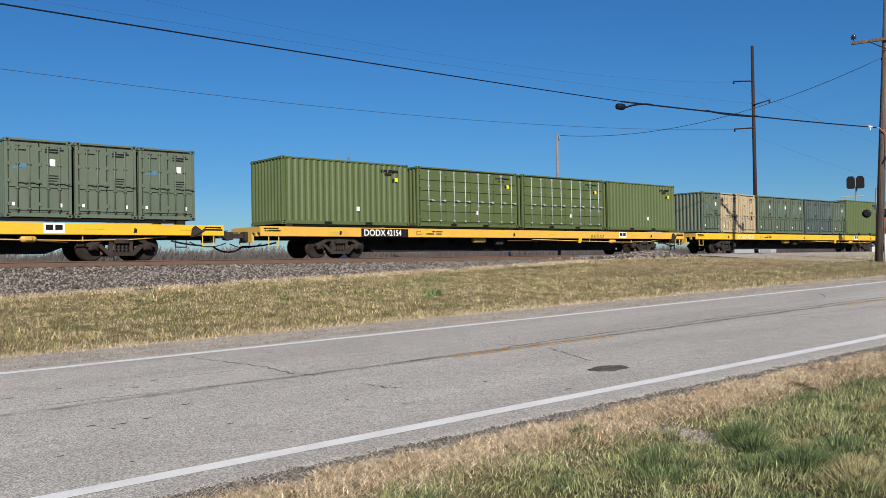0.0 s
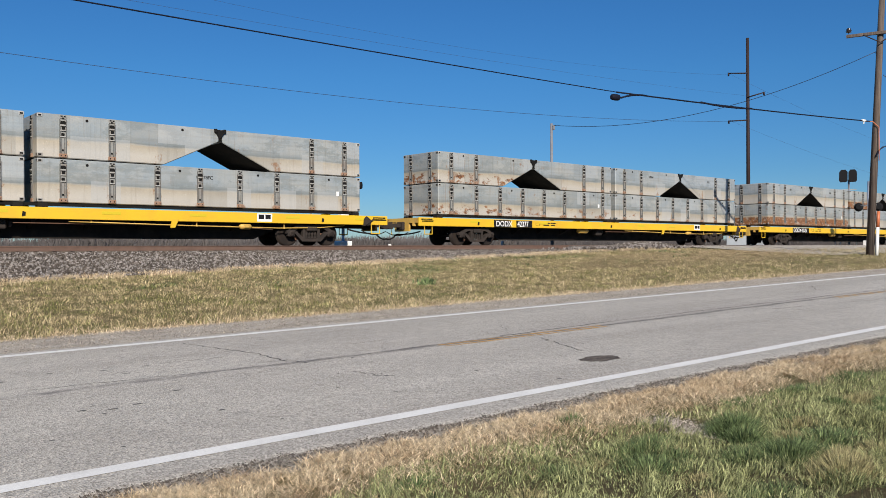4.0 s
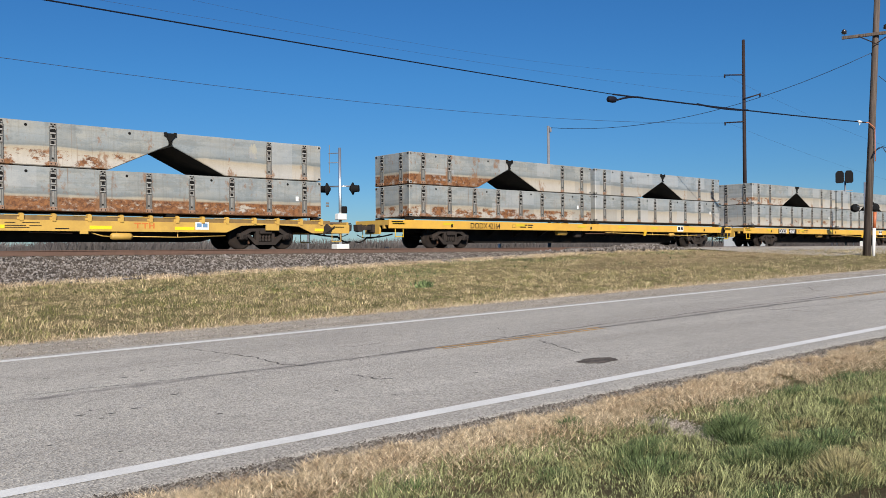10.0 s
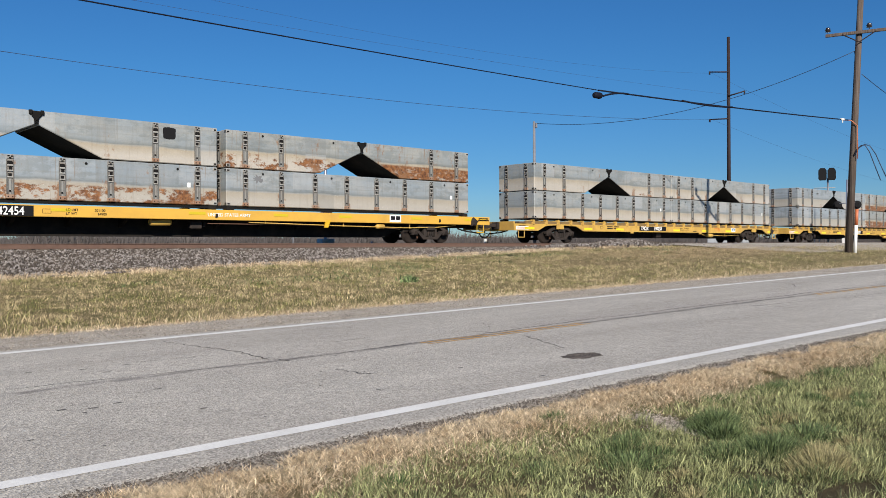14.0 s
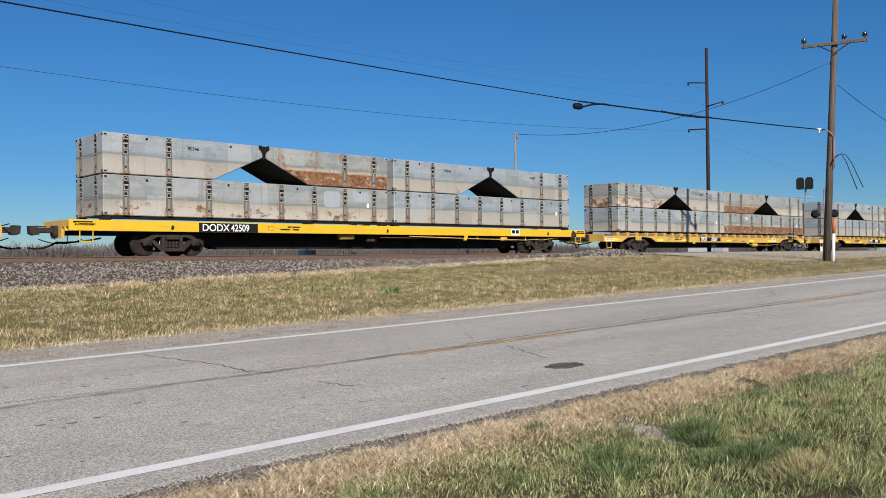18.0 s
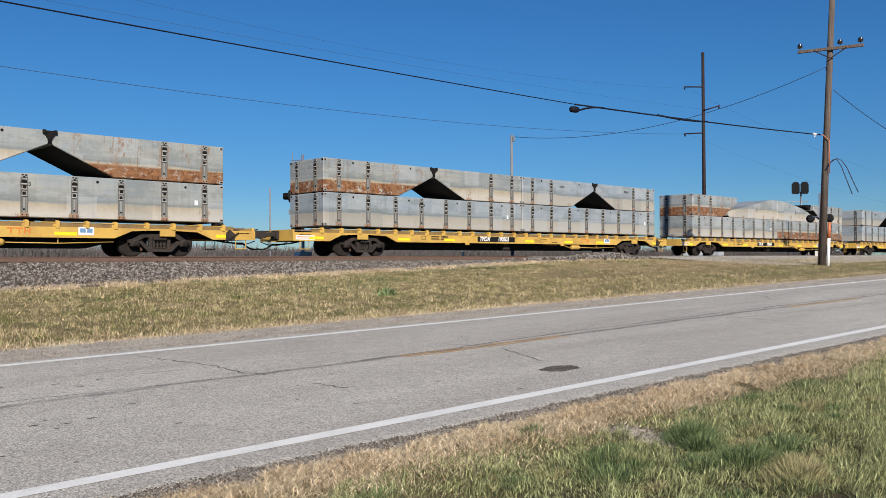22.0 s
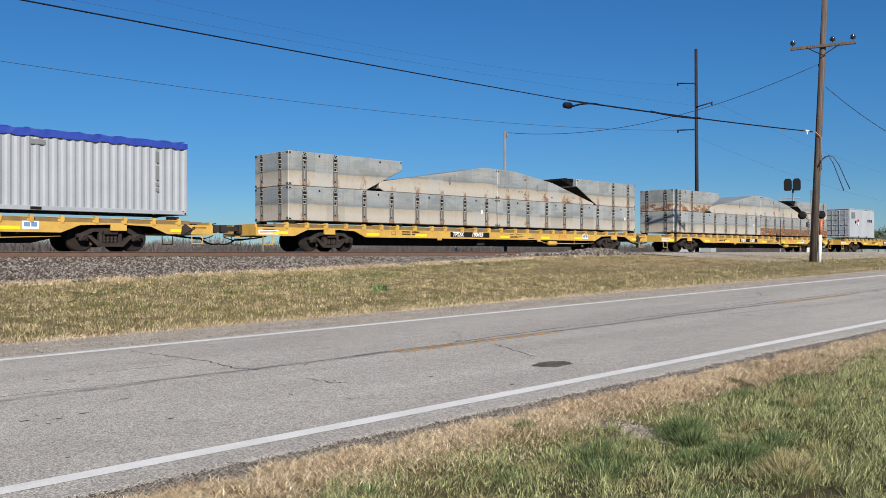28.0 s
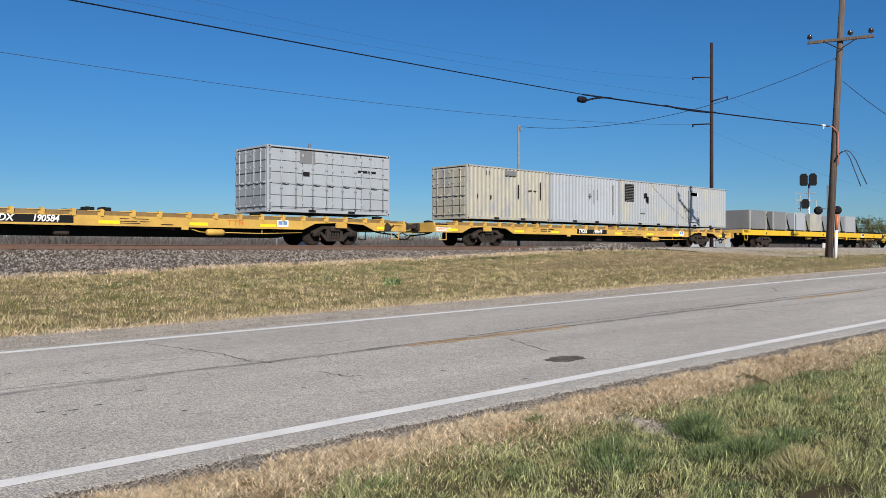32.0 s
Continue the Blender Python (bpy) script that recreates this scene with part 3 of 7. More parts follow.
def patch_grid(name, xs, ys, height, material):
    """A sheet over the lines xs and ys."""
    vs = [(x, y, height(x, y)) for x in xs for y in ys]
    n = len(ys)
    fs = [(i * n + j, (i + 1) * n + j, (i + 1) * n + j + 1, i * n + j + 1) for i in range(len(xs) - 1) for j in range(n - 1)]
    me = bpy.data.meshes.new(name)
    me.from_pydata(vs, [], fs)
    me.polygons.foreach_set("use_smooth", [True] * len(fs))
    me.materials.append(M[material])
    return new(name, me)


def steps(*spans):
    """Grid lines: spans of (from, to, step)."""
    out = []
    for a, b, s in spans:
        out += list(np.arange(a, b, s))
    return [float(v) for v in out] + [float(spans[-1][1])]


XS = steps((-2600, -800, 600), (-800, -200, 150), (-200, -20, 15), (-20, 70, 1.5), (70, 200, 10), (200, 800, 100), (800, 4000, 800))
YS = steps((-900, -100, 200), (-100, -10, 15), (-10, 5.5, 0.6), (5.5, 12.7, 1.2), (12.7, 16.0, 0.3), (16.0, 24.5, 0.7), (24.5, 27.0, 0.5), (27.0, 34, 1.0), (34, 60, 6), (60, 200, 35), (200, 3800, 600))
tagged(patch_grid("ground", XS, YS, ground_z, "soil"), "green and straw-coloured turf on a low grassy bank", "ground", kind="structure")

# road, shoulders, lines: sheets and strips are laid out in (x, v), v = y + DRIFT * x
RX = steps((-400, -20, 20), (-20, 1, 1.0), (1, 26, 0.12), (26, 70, 1.0), (70, 200, 10), (200, 900, 100))


def sheet(name, vs, lift, material):
    """A strip of the road between cross positions vs."""
    def edge(x, v):
        """The near edge of the asphalt is broken."""
        return v + (0.04 * noise.noise((x * 1.1, 3, 0)) + 0.04 * noise.noise((x * 4.7, 8, 0)) if v < 5.58 and name == "road" else 0.0)
    co = [(x, edge(x, v) - DRIFT * x, road_z(x, v - DRIFT * x) + lift(v)) for x in RX for v in vs]
    n = len(vs)
    fs = [(i * n + j, (i + 1) * n + j, (i + 1) * n + j + 1, i * n + j + 1) for i in range(len(RX) - 1) for j in range(n - 1)]
    me = bpy.data.meshes.new(name)
    me.from_pydata(co, [], fs)
    me.materials.append(M[material])
    return new(name, me)


tagged(sheet("road", [5.5, 5.57] + steps((6.2, 13.2, 0.7)), lambda v: -0.010 if v == 5.5 else 0.0, "asphalt"), "worn grey two-lane asphalt road", "road", kind="structure")
tagged(sheet("road_shoulder", [5.1, 5.3, 5.75], lambda v: -0.009 if v > 5.5 else -0.015 if v > 5.2 else -0.05, "shoulder"), "crumbled dark grey asphalt edge of the road", "shoulder", kind="structure")
tagged(sheet("road_shoulder", [13.2, 13.6, 14.3, 15.1], lambda v: -0.006, "pale_gravel"), "pale gravel shoulder beside the road", "shoulder", kind="structure")


def ribbon(name, pts, width, lift, material):
    """A painted or sealed strip that follows pts (x, v) over the road."""
    vs, fs = [], []
    for i, (x, v) in enumerate(pts):
        a = Vector(pts[max(0, i - 1)]) - Vector(pts[min(len(pts) - 1, i + 1)])
        nrm = Vector((-a.y, a.x)).normalized()
        w = width(i / max(1, len(pts) - 1)) if callable(width) else width
        for s in (-0.5, 0.5):
            px, pv = x + nrm.x * w * s, v + nrm.y * w * s
            py = pv - DRIFT * px
            vs.append((px, py, road_z(px, py) + lift))
    for i in range(len(pts) - 1):
        fs.append((2 * i, 2 * i + 1, 2 * i + 3, 2 * i + 2))
    me = bpy.data.meshes.new(name)
    me.from_pydata(vs, [], fs)
    me.materials.append(M[material])
    return new(name, me)


line_x = steps((-400, -10, 20), (-10, 70, 0.5), (70, 600, 30))
jag = random.Random(31)
tagged(ribbon("road_line", [(x, 5.98) for x in line_x], lambda s: 0.185 + jag.uniform(-0.008, 0.008), 0.004, "line"), "white painted edge line on the road", "road marking", "edge lines", "structure")
tagged(ribbon("road_line", [(x, 12.88) for x in line_x], lambda s: 0.20 + jag.uniform(-0.006, 0.006), 0.004, "line"), "white painted edge line on the road", "road marking", "edge lines", "structure")
for a, b in ((7.9, 11.7), (19.8, 24.0)):
    for v in (9.30, 9.46):
        tagged(ribbon("centre_line", [(float(x), v) for x in np.arange(a, b, 0.2)], lambda s: 0.06 + jag.uniform(-0.03, 0.012), 0.004, "yline"), "faded yellow centre line on the asphalt", "road marking", "centre lines", "structure")


def wander(ends, n, jit, seed):
    """A ragged line through the points ends."""
    rnd = random.Random(seed)
    pts = []
    for (ax, ay), (bx, by) in zip(ends, ends[1:]):
        for i in range(n):
            s = i / n
            pts.append((ax + (bx - ax) * s + rnd.uniform(-jit, jit), ay + (by - ay) * s + rnd.uniform(-jit, jit)))
    return pts + [ends[-1]]


CRACKS = (([(5.38, 12.48), (5.49, 11.51), (5.64, 10.6), (5.56, 9.7), (5.69, 9.36)], 0.04), ([(5.7, 8.32), (5.72, 7.85), (5.88, 7.8)], 0.035), ([(7.15, 10.5), (7.48, 10.54), (7.83, 10.58)], 0.03),
          ([(9.53, 8.96), (9.14, 8.22), (8.88, 7.63)], 0.035), ([(23.5, 12.4), (23.3, 11.7), (22.1, 11.0)], 0.05), ([(16.33, 9.02), (16.33, 8.04), (16.4, 7.05)], 0.03), ([(16.25, 8.91), (19.65, 8.44), (27, 8.2)], 0.03),
          ([(4.32, 10.68), (5.13, 10.58)], 0.02), ([(9.39, 9.99), (9.58, 9.55)], 0.025), ([(9.67, 6.81), (9.96, 6.66)], 0.02), ([(14.86, 11.89), (14.78, 10.67)], 0.025), ([(10.4, 10.78), (9.98, 10.18)], 0.02),
          ([(9.3, 9.62), (12.4, 9.75), (16.3, 9.78), (23.0, 9.7), (34, 9.6)], 0.07), ([(5.7, 9.45), (7.4, 9.5), (9.3, 9.55)], 0.03), ([(11.4, 9.4), (15, 9.5), (19, 9.48)], 0.035), ([(2.48, 9.79), (4.0, 9.6), (5.7, 9.42)], 0.025))
for i, (ends_of, w) in enumerate(CRACKS):
    tagged(ribbon("road_crack", wander(ends_of, 9, 0.035, i), lambda s, w=w: w * (0.25 + 0.5 * jag.random()), 0.003, "crack"), "dark weathered crack in the asphalt", "crack", "road cracks", "structure")


def blot(bm, x, v, rx, rv, seed):
    q = random.Random(seed)
    ring = []
    for a in np.linspace(0, 2 * math.pi, 27)[:-1]:
        k = 1 + q.uniform(-0.12, 0.12)
        px, pv = x + rx * k * math.cos(a), v + rv * k * math.sin(a)
        py = pv - DRIFT * px
        ring.append(bm.verts.new((px, py, road_z(px, py) + 0.003)))
    bm.faces.new(ring)


rnd = random.Random(5)
bm = bmesh.new()
blot(bm, 8.47, 6.98, 0.31, 0.2, 1)
solid("road_patch", bm, "patch", "dark oval patch in the grey road surface", "road patch", kind="structure")
bm = bmesh.new()
for i, (x, v) in enumerate(((2.59, 8.22), (2.83, 8.1), (3.09, 8.18), (3.56, 7.35), (4.09, 10.57), (3.58, 10.58), (3.04, 10.82), (3.67, 8.63), (6.49, 12.01), (8.4, 11.92), (6.99, 6.32), (6.76, 7.38), (2.43, 10.53), (3.7, 10.16))):
    blot(bm, x, v, 0.05 if i != 3 else 0.035, 0.018, i)
for i in range(120):
    blot(bm, rnd.uniform(1.0, 20), rnd.uniform(6.2, 12.6), rnd.uniform(0.008, 0.03), rnd.uniform(0.006, 0.015), i)
solid("road_pockmark", bm, "crack", "small dark pock marks in the asphalt", "pock marks", kind="stuff")

# ---- railway ----
bx = steps((-700, -20, 40), (-20, 70, 1.0), (70, 800, 40))
tagged(patch_grid("ballast_bed", bx, [24.3, 25.0, 25.7, 26.4, 26.95, 27.6, 28.3, 29.7, 31.0, 32.0, 33.4], lambda x, y: lerp_at(y, (24.3, 26.95, 31.0, 33.4), (toe_z(x) - 0.02, 1.50, 1.50, 0.93)) + 0.02 * noise.noise((x * 1.3, y * 1.7, 0)), "ballast"), "grey crushed stone ballast under the track", "ballast", kind="structure")
for y in (TRACK_Y - 0.755, TRACK_Y + 0.755):
    bm = bmesh.new()
    prof = [(-0.07, 0), (0.07, 0), (0.07, 0.012), (0.012, 0.035), (0.012, 0.125), (0.036, 0.14), (0.036, 0.168), (-0.036, 0.168), (-0.036, 0.14), (-0.012, 0.125), (-0.012, 0.035), (-0.07, 0.012)]
    r0 = [bm.verts.new((-700, y + a, RAIL_Z - 0.168 + b)) for a, b in prof]
    r1 = [bm.verts.new((820, y + a, RAIL_Z - 0.168 + b)) for a, b in prof]
    for i in range(len(prof)):
        j = (i + 1) % len(prof)
        bm.faces.new((r0[i], r0[j], r1[j], r1[i])).material_index = 1 if i == 6 else 0
    bm.faces.new(r0), bm.faces.new(r1[::-1])
    solid("rail", bm, ("rail", "railtop"), "rusty brown steel rail on wooden sleepers", "rail", "rails of the track", "structure")
bm = bmesh.new()
box(bm, -0.115, -1.3, -0.17, 0.115, 1.3, 0.0, 0.012)
tie = mesh_of("sleeper", bm, "tie")
sleepers = thing("sleepers", "dark creosoted wooden sleepers in ballast", "sleepers", kind="structure")
for i in range(110):
    placed("sleeper", tie, sleepers, pose(-6 + i * 0.55, TRACK_Y + rnd.uniform(-0.04, 0.04), 1.592, 0, 0, rnd.uniform(-1.5, 1.5)))


def scatter_stones(name, count, seed, place, size):
    """Loose crushed stone as one object of many small uneven blocks."""
    r = np.random.RandomState(seed)
    base = np.array([(-1, -1, -1), (1, -1, -1), (1, 1, -1), (-1, 1, -1), (-0.7, -0.7, 1), (0.8, -0.6, 1), (0.6, 0.8, 1), (-0.8, 0.6, 1)], float)
    quads = np.array([(0, 3, 2, 1), (4, 5, 6, 7), (0, 1, 5, 4), (1, 2, 6, 5), (2, 3, 7, 6), (3, 0, 4, 7)])
    vs, fs = [], []
    for i in range(count):
        x, y, z = place(r)
        s = size * r.uniform(0.5, 1.25)
        e = Euler(r.uniform(-3, 3, 3)).to_matrix()
        v = (base + r.uniform(-0.3, 0.3, (8, 3))) * s * np.array((1.0, r.uniform(0.6, 1), r.uniform(0.5, 0.9)))
        vs.append(v @ np.array(e).T + (x, y, z))
        fs.append(quads + 8 * i)
    me = bpy.data.meshes.new(name)
    me.from_pydata(np.concatenate(vs).tolist(), [], np.concatenate(fs).tolist())
    me.materials.append(M["stones"])
    return new(name, me)


def on_ballast(r):
    x, y = r.uniform(3, 36), r.uniform(24.2, 28.0) if r.rand() < 0.85 else r.uniform(28.3, 30.5)
    return x, y, lerp_at(y, (24.3, 26.95, 31.0), (toe_z(x), 1.52, 1.52)) + r.uniform(-0.02, 0.02)


tagged(scatter_stones("ballast_stones", 52000, 3, on_ballast, 0.029), "loose grey and brown crushed stones beside the track", "ballast stones", kind="stuff")

# level crossing surface on both sides of the rails and between them
def crossing_z(x, y):
    return 1.735 - 0.02 * max(0, 27.2 - y) + 0.01 * noise.noise((x, y, 3))


crossing = thing("level_crossing", "grey asphalt and concrete level crossing over the track", "crossing", kind="structure")
for nm, y0, y1, x0, x1, m, lb in (("approach_panel", 25.2, 27.9, 32.3, 68, "grey_gravel", "dark broken asphalt"), ("centre_panel", 28.55, 29.45, 31.0, 66, "concrete", "pale concrete"), ("approach_panel", 30.05, 33.5, 31.0, 66, "grey_gravel", "dark broken asphalt")):
    bm = bmesh.new()
    slab(bm, [(x0, 1.45), (x1, 1.45), (x1, 1.735), (x0 + 0.5, 1.735)], y0, y1)
    part(nm, bm, m, crossing, lb)
tagged(patch_grid("crossing_approach", steps((38, 80, 2.0)), [17.0, 19, 21.0, 23.0, 25.2], lambda x, y: ground_z(x, min(y, 24.49)) + 0.02 + lerp_at(y, (21, 25.2), (0, 0.12)), "pale_gravel"), "pale gravel road leading up to the crossing", "gravel road", kind="structure")
tagged(scatter_stones("gravel_heap", 2200, 8, lambda r: (lambda x, y: (x, y, 1.60 + 0.28 * math.exp(-((x - 36) / 2.6) ** 2) * math.exp(-((y - 25.6) / 0.9) ** 2)))(r.normal(36, 2.2), r.normal(25.4, 0.55)), 0.05), "low heap of dark gravel beside the crossing", "gravel heap", kind="stuff")
bm = bmesh.new()
lathe(bm, [(2.6, 0.0), (2.0, 0.16), (1.1, 0.28), (0.3, 0.31)], "z", 20)
hp = solid("gravel_mound", bm, "grey_gravel", "low mound of dark grey gravel by the track", "gravel mound")
hp.matrix_basis = pose(36, 25.5, 1.48) @ Matrix.Diagonal((1.3, 0.4, 0.8, 1))
# rail joint marker: a cut rail end cover and low white stake posts behind the track
for x, y, h in ((31.9, 31.8, 0.75), (24.6, 32.2, 0.6)):
    bm = bmesh.new()
    box(bm, -0.06, -0.06, -0.9, 0.06, 0.06, h, 0.01)
    s = solid("marker_post", bm, "white", "short white marker post behind the track", "post", "marker posts")
    s.matrix_basis = pose(x, y, 1.25)

# ---- flat cars ----
def build_bogie():
    """Two-axle cast steel bogie, centred on its pivot at rail height; kept as meshes for re-use."""
    d = {}
    bm = bmesh.new()
    o = 0.0
    slab(bm, [(-0.62, 0.80), (0.62, 0.80), (0.95, 0.60), (1.10, 0.58), (1.10, 0.46), (0.86, 0.50), (0.55, 0.66), (-0.55, 0.66), (-0.86, 0.50), (-1.10, 0.46), (-1.10, 0.58), (-0.95, 0.60)], o, o + 0.16)
    slab(bm, [(-0.80, 0.52), (-0.66, 0.55), (-0.34, 0.28), (0.34, 0.28), (0.66, 0.55), (0.80, 0.52), (0.42, 0.16), (-0.42, 0.16)], o - 0.01, o + 0.17)
    for s in (-1, 1):
        box(bm, s * 0.33 - 0.06, o - 0.005, 0.27, s * 0.33 + 0.06, o + 0.165, 0.67, 0.01)
        box(bm, s * 0.89 - 0.15, o - 0.03, 0.34, s * 0.89 + 0.15, o + 0.18, 0.60, 0.03)
    d["side_frame"] = mesh_of("side_frame", bm, "truck")
    bm = bmesh.new()
    coil = []
    for i in range(6):
        z = 0.29 + 0.05 * i
        coil += [(0.040, z), (0.060, z + 0.012), (0.060, z + 0.03), (0.040, z + 0.045)]
    lathe(bm, coil, "z", 8)
    d["spring"] = mesh_of("spring", bm, "truck")
    bm = bmesh.new()
    box(bm, -0.24, 0.0, 0.56, 0.24, 2.24, 0.74, 0.03)
    d["bolster"] = mesh_of("bolster", bm, "truck")
    bm = bmesh.new()
    lathe(bm, [(0.10, -0.06), (0.40, -0.03), (0.455, -0.045), (0.455, 0.065), (0.485, 0.075), (0.485, 0.10), (0.40, 0.105), (0.36, 0.06), (0.12, 0.09)], "y", 28, mi=0)
    d["wheel"] = mesh_of("wheel", bm, "wheel")
    bm = bmesh.new()
    rod(bm, (0, 0, 0), (0, 2.24, 0), 0.075, None, 12)
    d["axle"] = mesh_of("axle", bm, "wheel")
    bm = bmesh.new()
    lathe(bm, [(0.115, 0.10), (0.125, 0.0), (0.10, -0.03), (0.05, -0.045)], "y", 14)
    for k in range(3):
        a = k * 2.1
        rod(bm, (0.06 * math.cos(a), -0.035, 0.06 * math.sin(a)), (0.06 * math.cos(a), -0.06, 0.06 * math.sin(a)), 0.016, None, 6)
    d["bearing_cap"] = mesh_of("bearing_cap", bm, "truck")
    bm = bmesh.new()
    rod(bm, (-0.55, 0.10, 0.30), (0.35, 0.10, 0.33), 0.03, None, 6)
    box(bm, -0.62, 0.05, 0.2, -0.52, 0.3, 0.5, 0.02)
    box(bm, 0.52, 0.05, 0.2, 0.62, 0.3, 0.5, 0.02)
    d["brake_beam"] = mesh_of("brake_beam", bm, "rust")
    return d


BOGIE = build_bogie()


def add_bogie(car, x):
    b = part("bogie", BOGIE["bolster"], "truck", car, "rusty cast steel two-axle bogie")
    b.matrix_basis = pose(x, 0.10, 0)
    for y, s in ((0.08, 1), (2.16, -1)):
        m = pose(0, y, 0) @ Matrix.Diagonal((1, s, 1, 1))
        placed("side_frame", BOGIE["side_frame"], b, m)
        for dx in (-0.19, -0.065, 0.065, 0.19) if s > 0 else ():
            placed("spring", BOGIE["spring"], b, pose(dx, y + 0.07, 0))
        for dx in (-0.89, 0.89):
            placed("bearing_cap", BOGIE["bearing_cap"], b, pose(dx, y - 0.03 * s, 0.47) @ Matrix.Diagonal((1, s, 1, 1)))
    for dx in (-0.89, 0.89):
        placed("axle", BOGIE["axle"], b, pose(dx, 0, 0.457))
        placed("wheel", BOGIE["wheel"], b, pose(dx, 0.39, 0.457))
        placed("wheel", BOGIE["wheel"], b, pose(dx, 1.85, 0.457, 0, 0, 180))
    placed("brake_beam", BOGIE["brake_beam"], b, pose(0, 0.25, 0))


def coupler_mesh():
    bm = bmesh.new()
    box(bm, -0.25, -0.22, -0.2, 0.12, 0.22, 0.16, 0.03)
    box(bm, 0.10, -0.09, -0.09, 0.62, 0.09, 0.09, 0.02)
    slab(bm, [(0.55, -0.14), (0.72, -0.17), (0.84, -0.12), (0.86, 0.14), (0.62, 0.15)], -0.17, 0.13)
    rod(bm, (0.3, 0.0, 0.12), (0.3, -0.9, 0.16), 0.018, None, 6)
    return mesh_of("coupler", bm, "truck")


COUPLER = coupler_mesh()


def tube(name, pts, r, material, n=6):
    """A bent cable or pipe: one skin swept along pts."""
    pts = [Vector(p) for p in pts]
    bm = bmesh.new()
    rings = []
    for i, p in enumerate(pts):
        d = (pts[min(i + 1, len(pts) - 1)] - pts[max(i - 1, 0)]).normalized()
        u = d.cross(Vector((0, 0, 1)) if abs(d.z) < 0.9 else Vector((1, 0, 0))).normalized()
        w = d.cross(u)
        rings.append([bm.verts.new(p + u * r * math.cos(2 * math.pi * k / n) + w * r * math.sin(2 * math.pi * k / n)) for k in range(n)])
    for p, q in zip(rings, rings[1:]):
        for k in range(n):
            bm.faces.new((p[k], p[(k + 1) % n], q[(k + 1) % n], q[k])).smooth = True
    bm.faces.new(rings[0]), bm.faces.new(rings[-1])
    return mesh_of(name, bm, material)


def sag(a, b, drop, n=12):
    a, b = Vector(a), Vector(b)
    return [a.lerp(b, i / n) - Vector((0, 0, drop * 4 * (i / n) * (1 - i / n))) for i in range(n + 1)]


HOSE = tube("air_hose", sag((-1.7, 0.25, 0.66), (-0.1, 0.5, 0.50), 0.05, 5) + sag((-0.1, 0.5, 0.50), (1.03, 1.22, 0.30), 0.10, 7)[1:], 0.034, "black")
PIN = tube("release_cable", sag((-1.1, 0.12, 0.62), (0.5, 0.6, 0.60), 0.16, 8), 0.018, "black")
WIDE = 2.44


def ends(car, step_material, top):
    """Couplers, hoses, steps and hand irons, alike on both kinds of car."""
    placed("coupler", COUPLER, car, pose(CAR_LEN, 1.22, 0.876))
    placed("coupler", COUPLER, car, pose(0, 1.22, 0.876, 0, 0, 180))
    placed("air_hose", HOSE, car, pose(CAR_LEN - 0.15, 0, 0))
    placed("air_hose", HOSE, car, pose(0.15, 2.44, 0, 0, 0, 180))
    placed("release_cable", PIN, car, pose(CAR_LEN - 0.15, 0, 0))
    placed("release_cable", PIN, car, pose(0.15, 2.44, 0, 0, 0, 180))
    bm = bmesh.new()
    slab(bm, [(0, 0), (0.34, 0.04), (0.42, 0.22), (0.16, 0.40), (0.04, 0.30)], -0.03, 0.10)
    rod(bm, (0.1, -0.06, 0.05), (0.5, -0.06, 0.30), 0.02, None, 6)
    part("brake_lever", bm, "truck", car, "dark greasy brake lever").matrix_basis = pose(CAR_LEN - 1.25, -0.02, top - 0.42)
    bm = bmesh.new()
    for x in (0.0, 0.42):
        rod(bm, (x, 0, -0.42), (x, 0, 0.06), 0.018, None, 6)
    rod(bm, (-0.01, 0, -0.42), (0.43, 0, -0.42), 0.022, None, 6)
    st = mesh_of("stirrup_step", bm, step_material)
    for x in (0.35, CAR_LEN - 0.8):
        placed("stirrup_step", st, car, pose(x, 0.05, top - 0.3))
        placed("stirrup_step", st, car, pose(x, 2.39, top - 0.3))
    bm = bmesh.new()
    rod(bm, (0, 0, 0), (0.5, 0, 0), 0.014, None, 6)
    rod(bm, (0, 0, 0), (0, 0.06, 0), 0.014, None, 6)
    rod(bm, (0.5, 0, 0), (0.5, 0.06, 0), 0.014, None, 6)
    g = mesh_of("hand_iron", bm, step_material)
    for x in (0.3, CAR_LEN - 0.8):
        placed("hand_iron", g, car, pose(x, -0.05, top - 0.12))


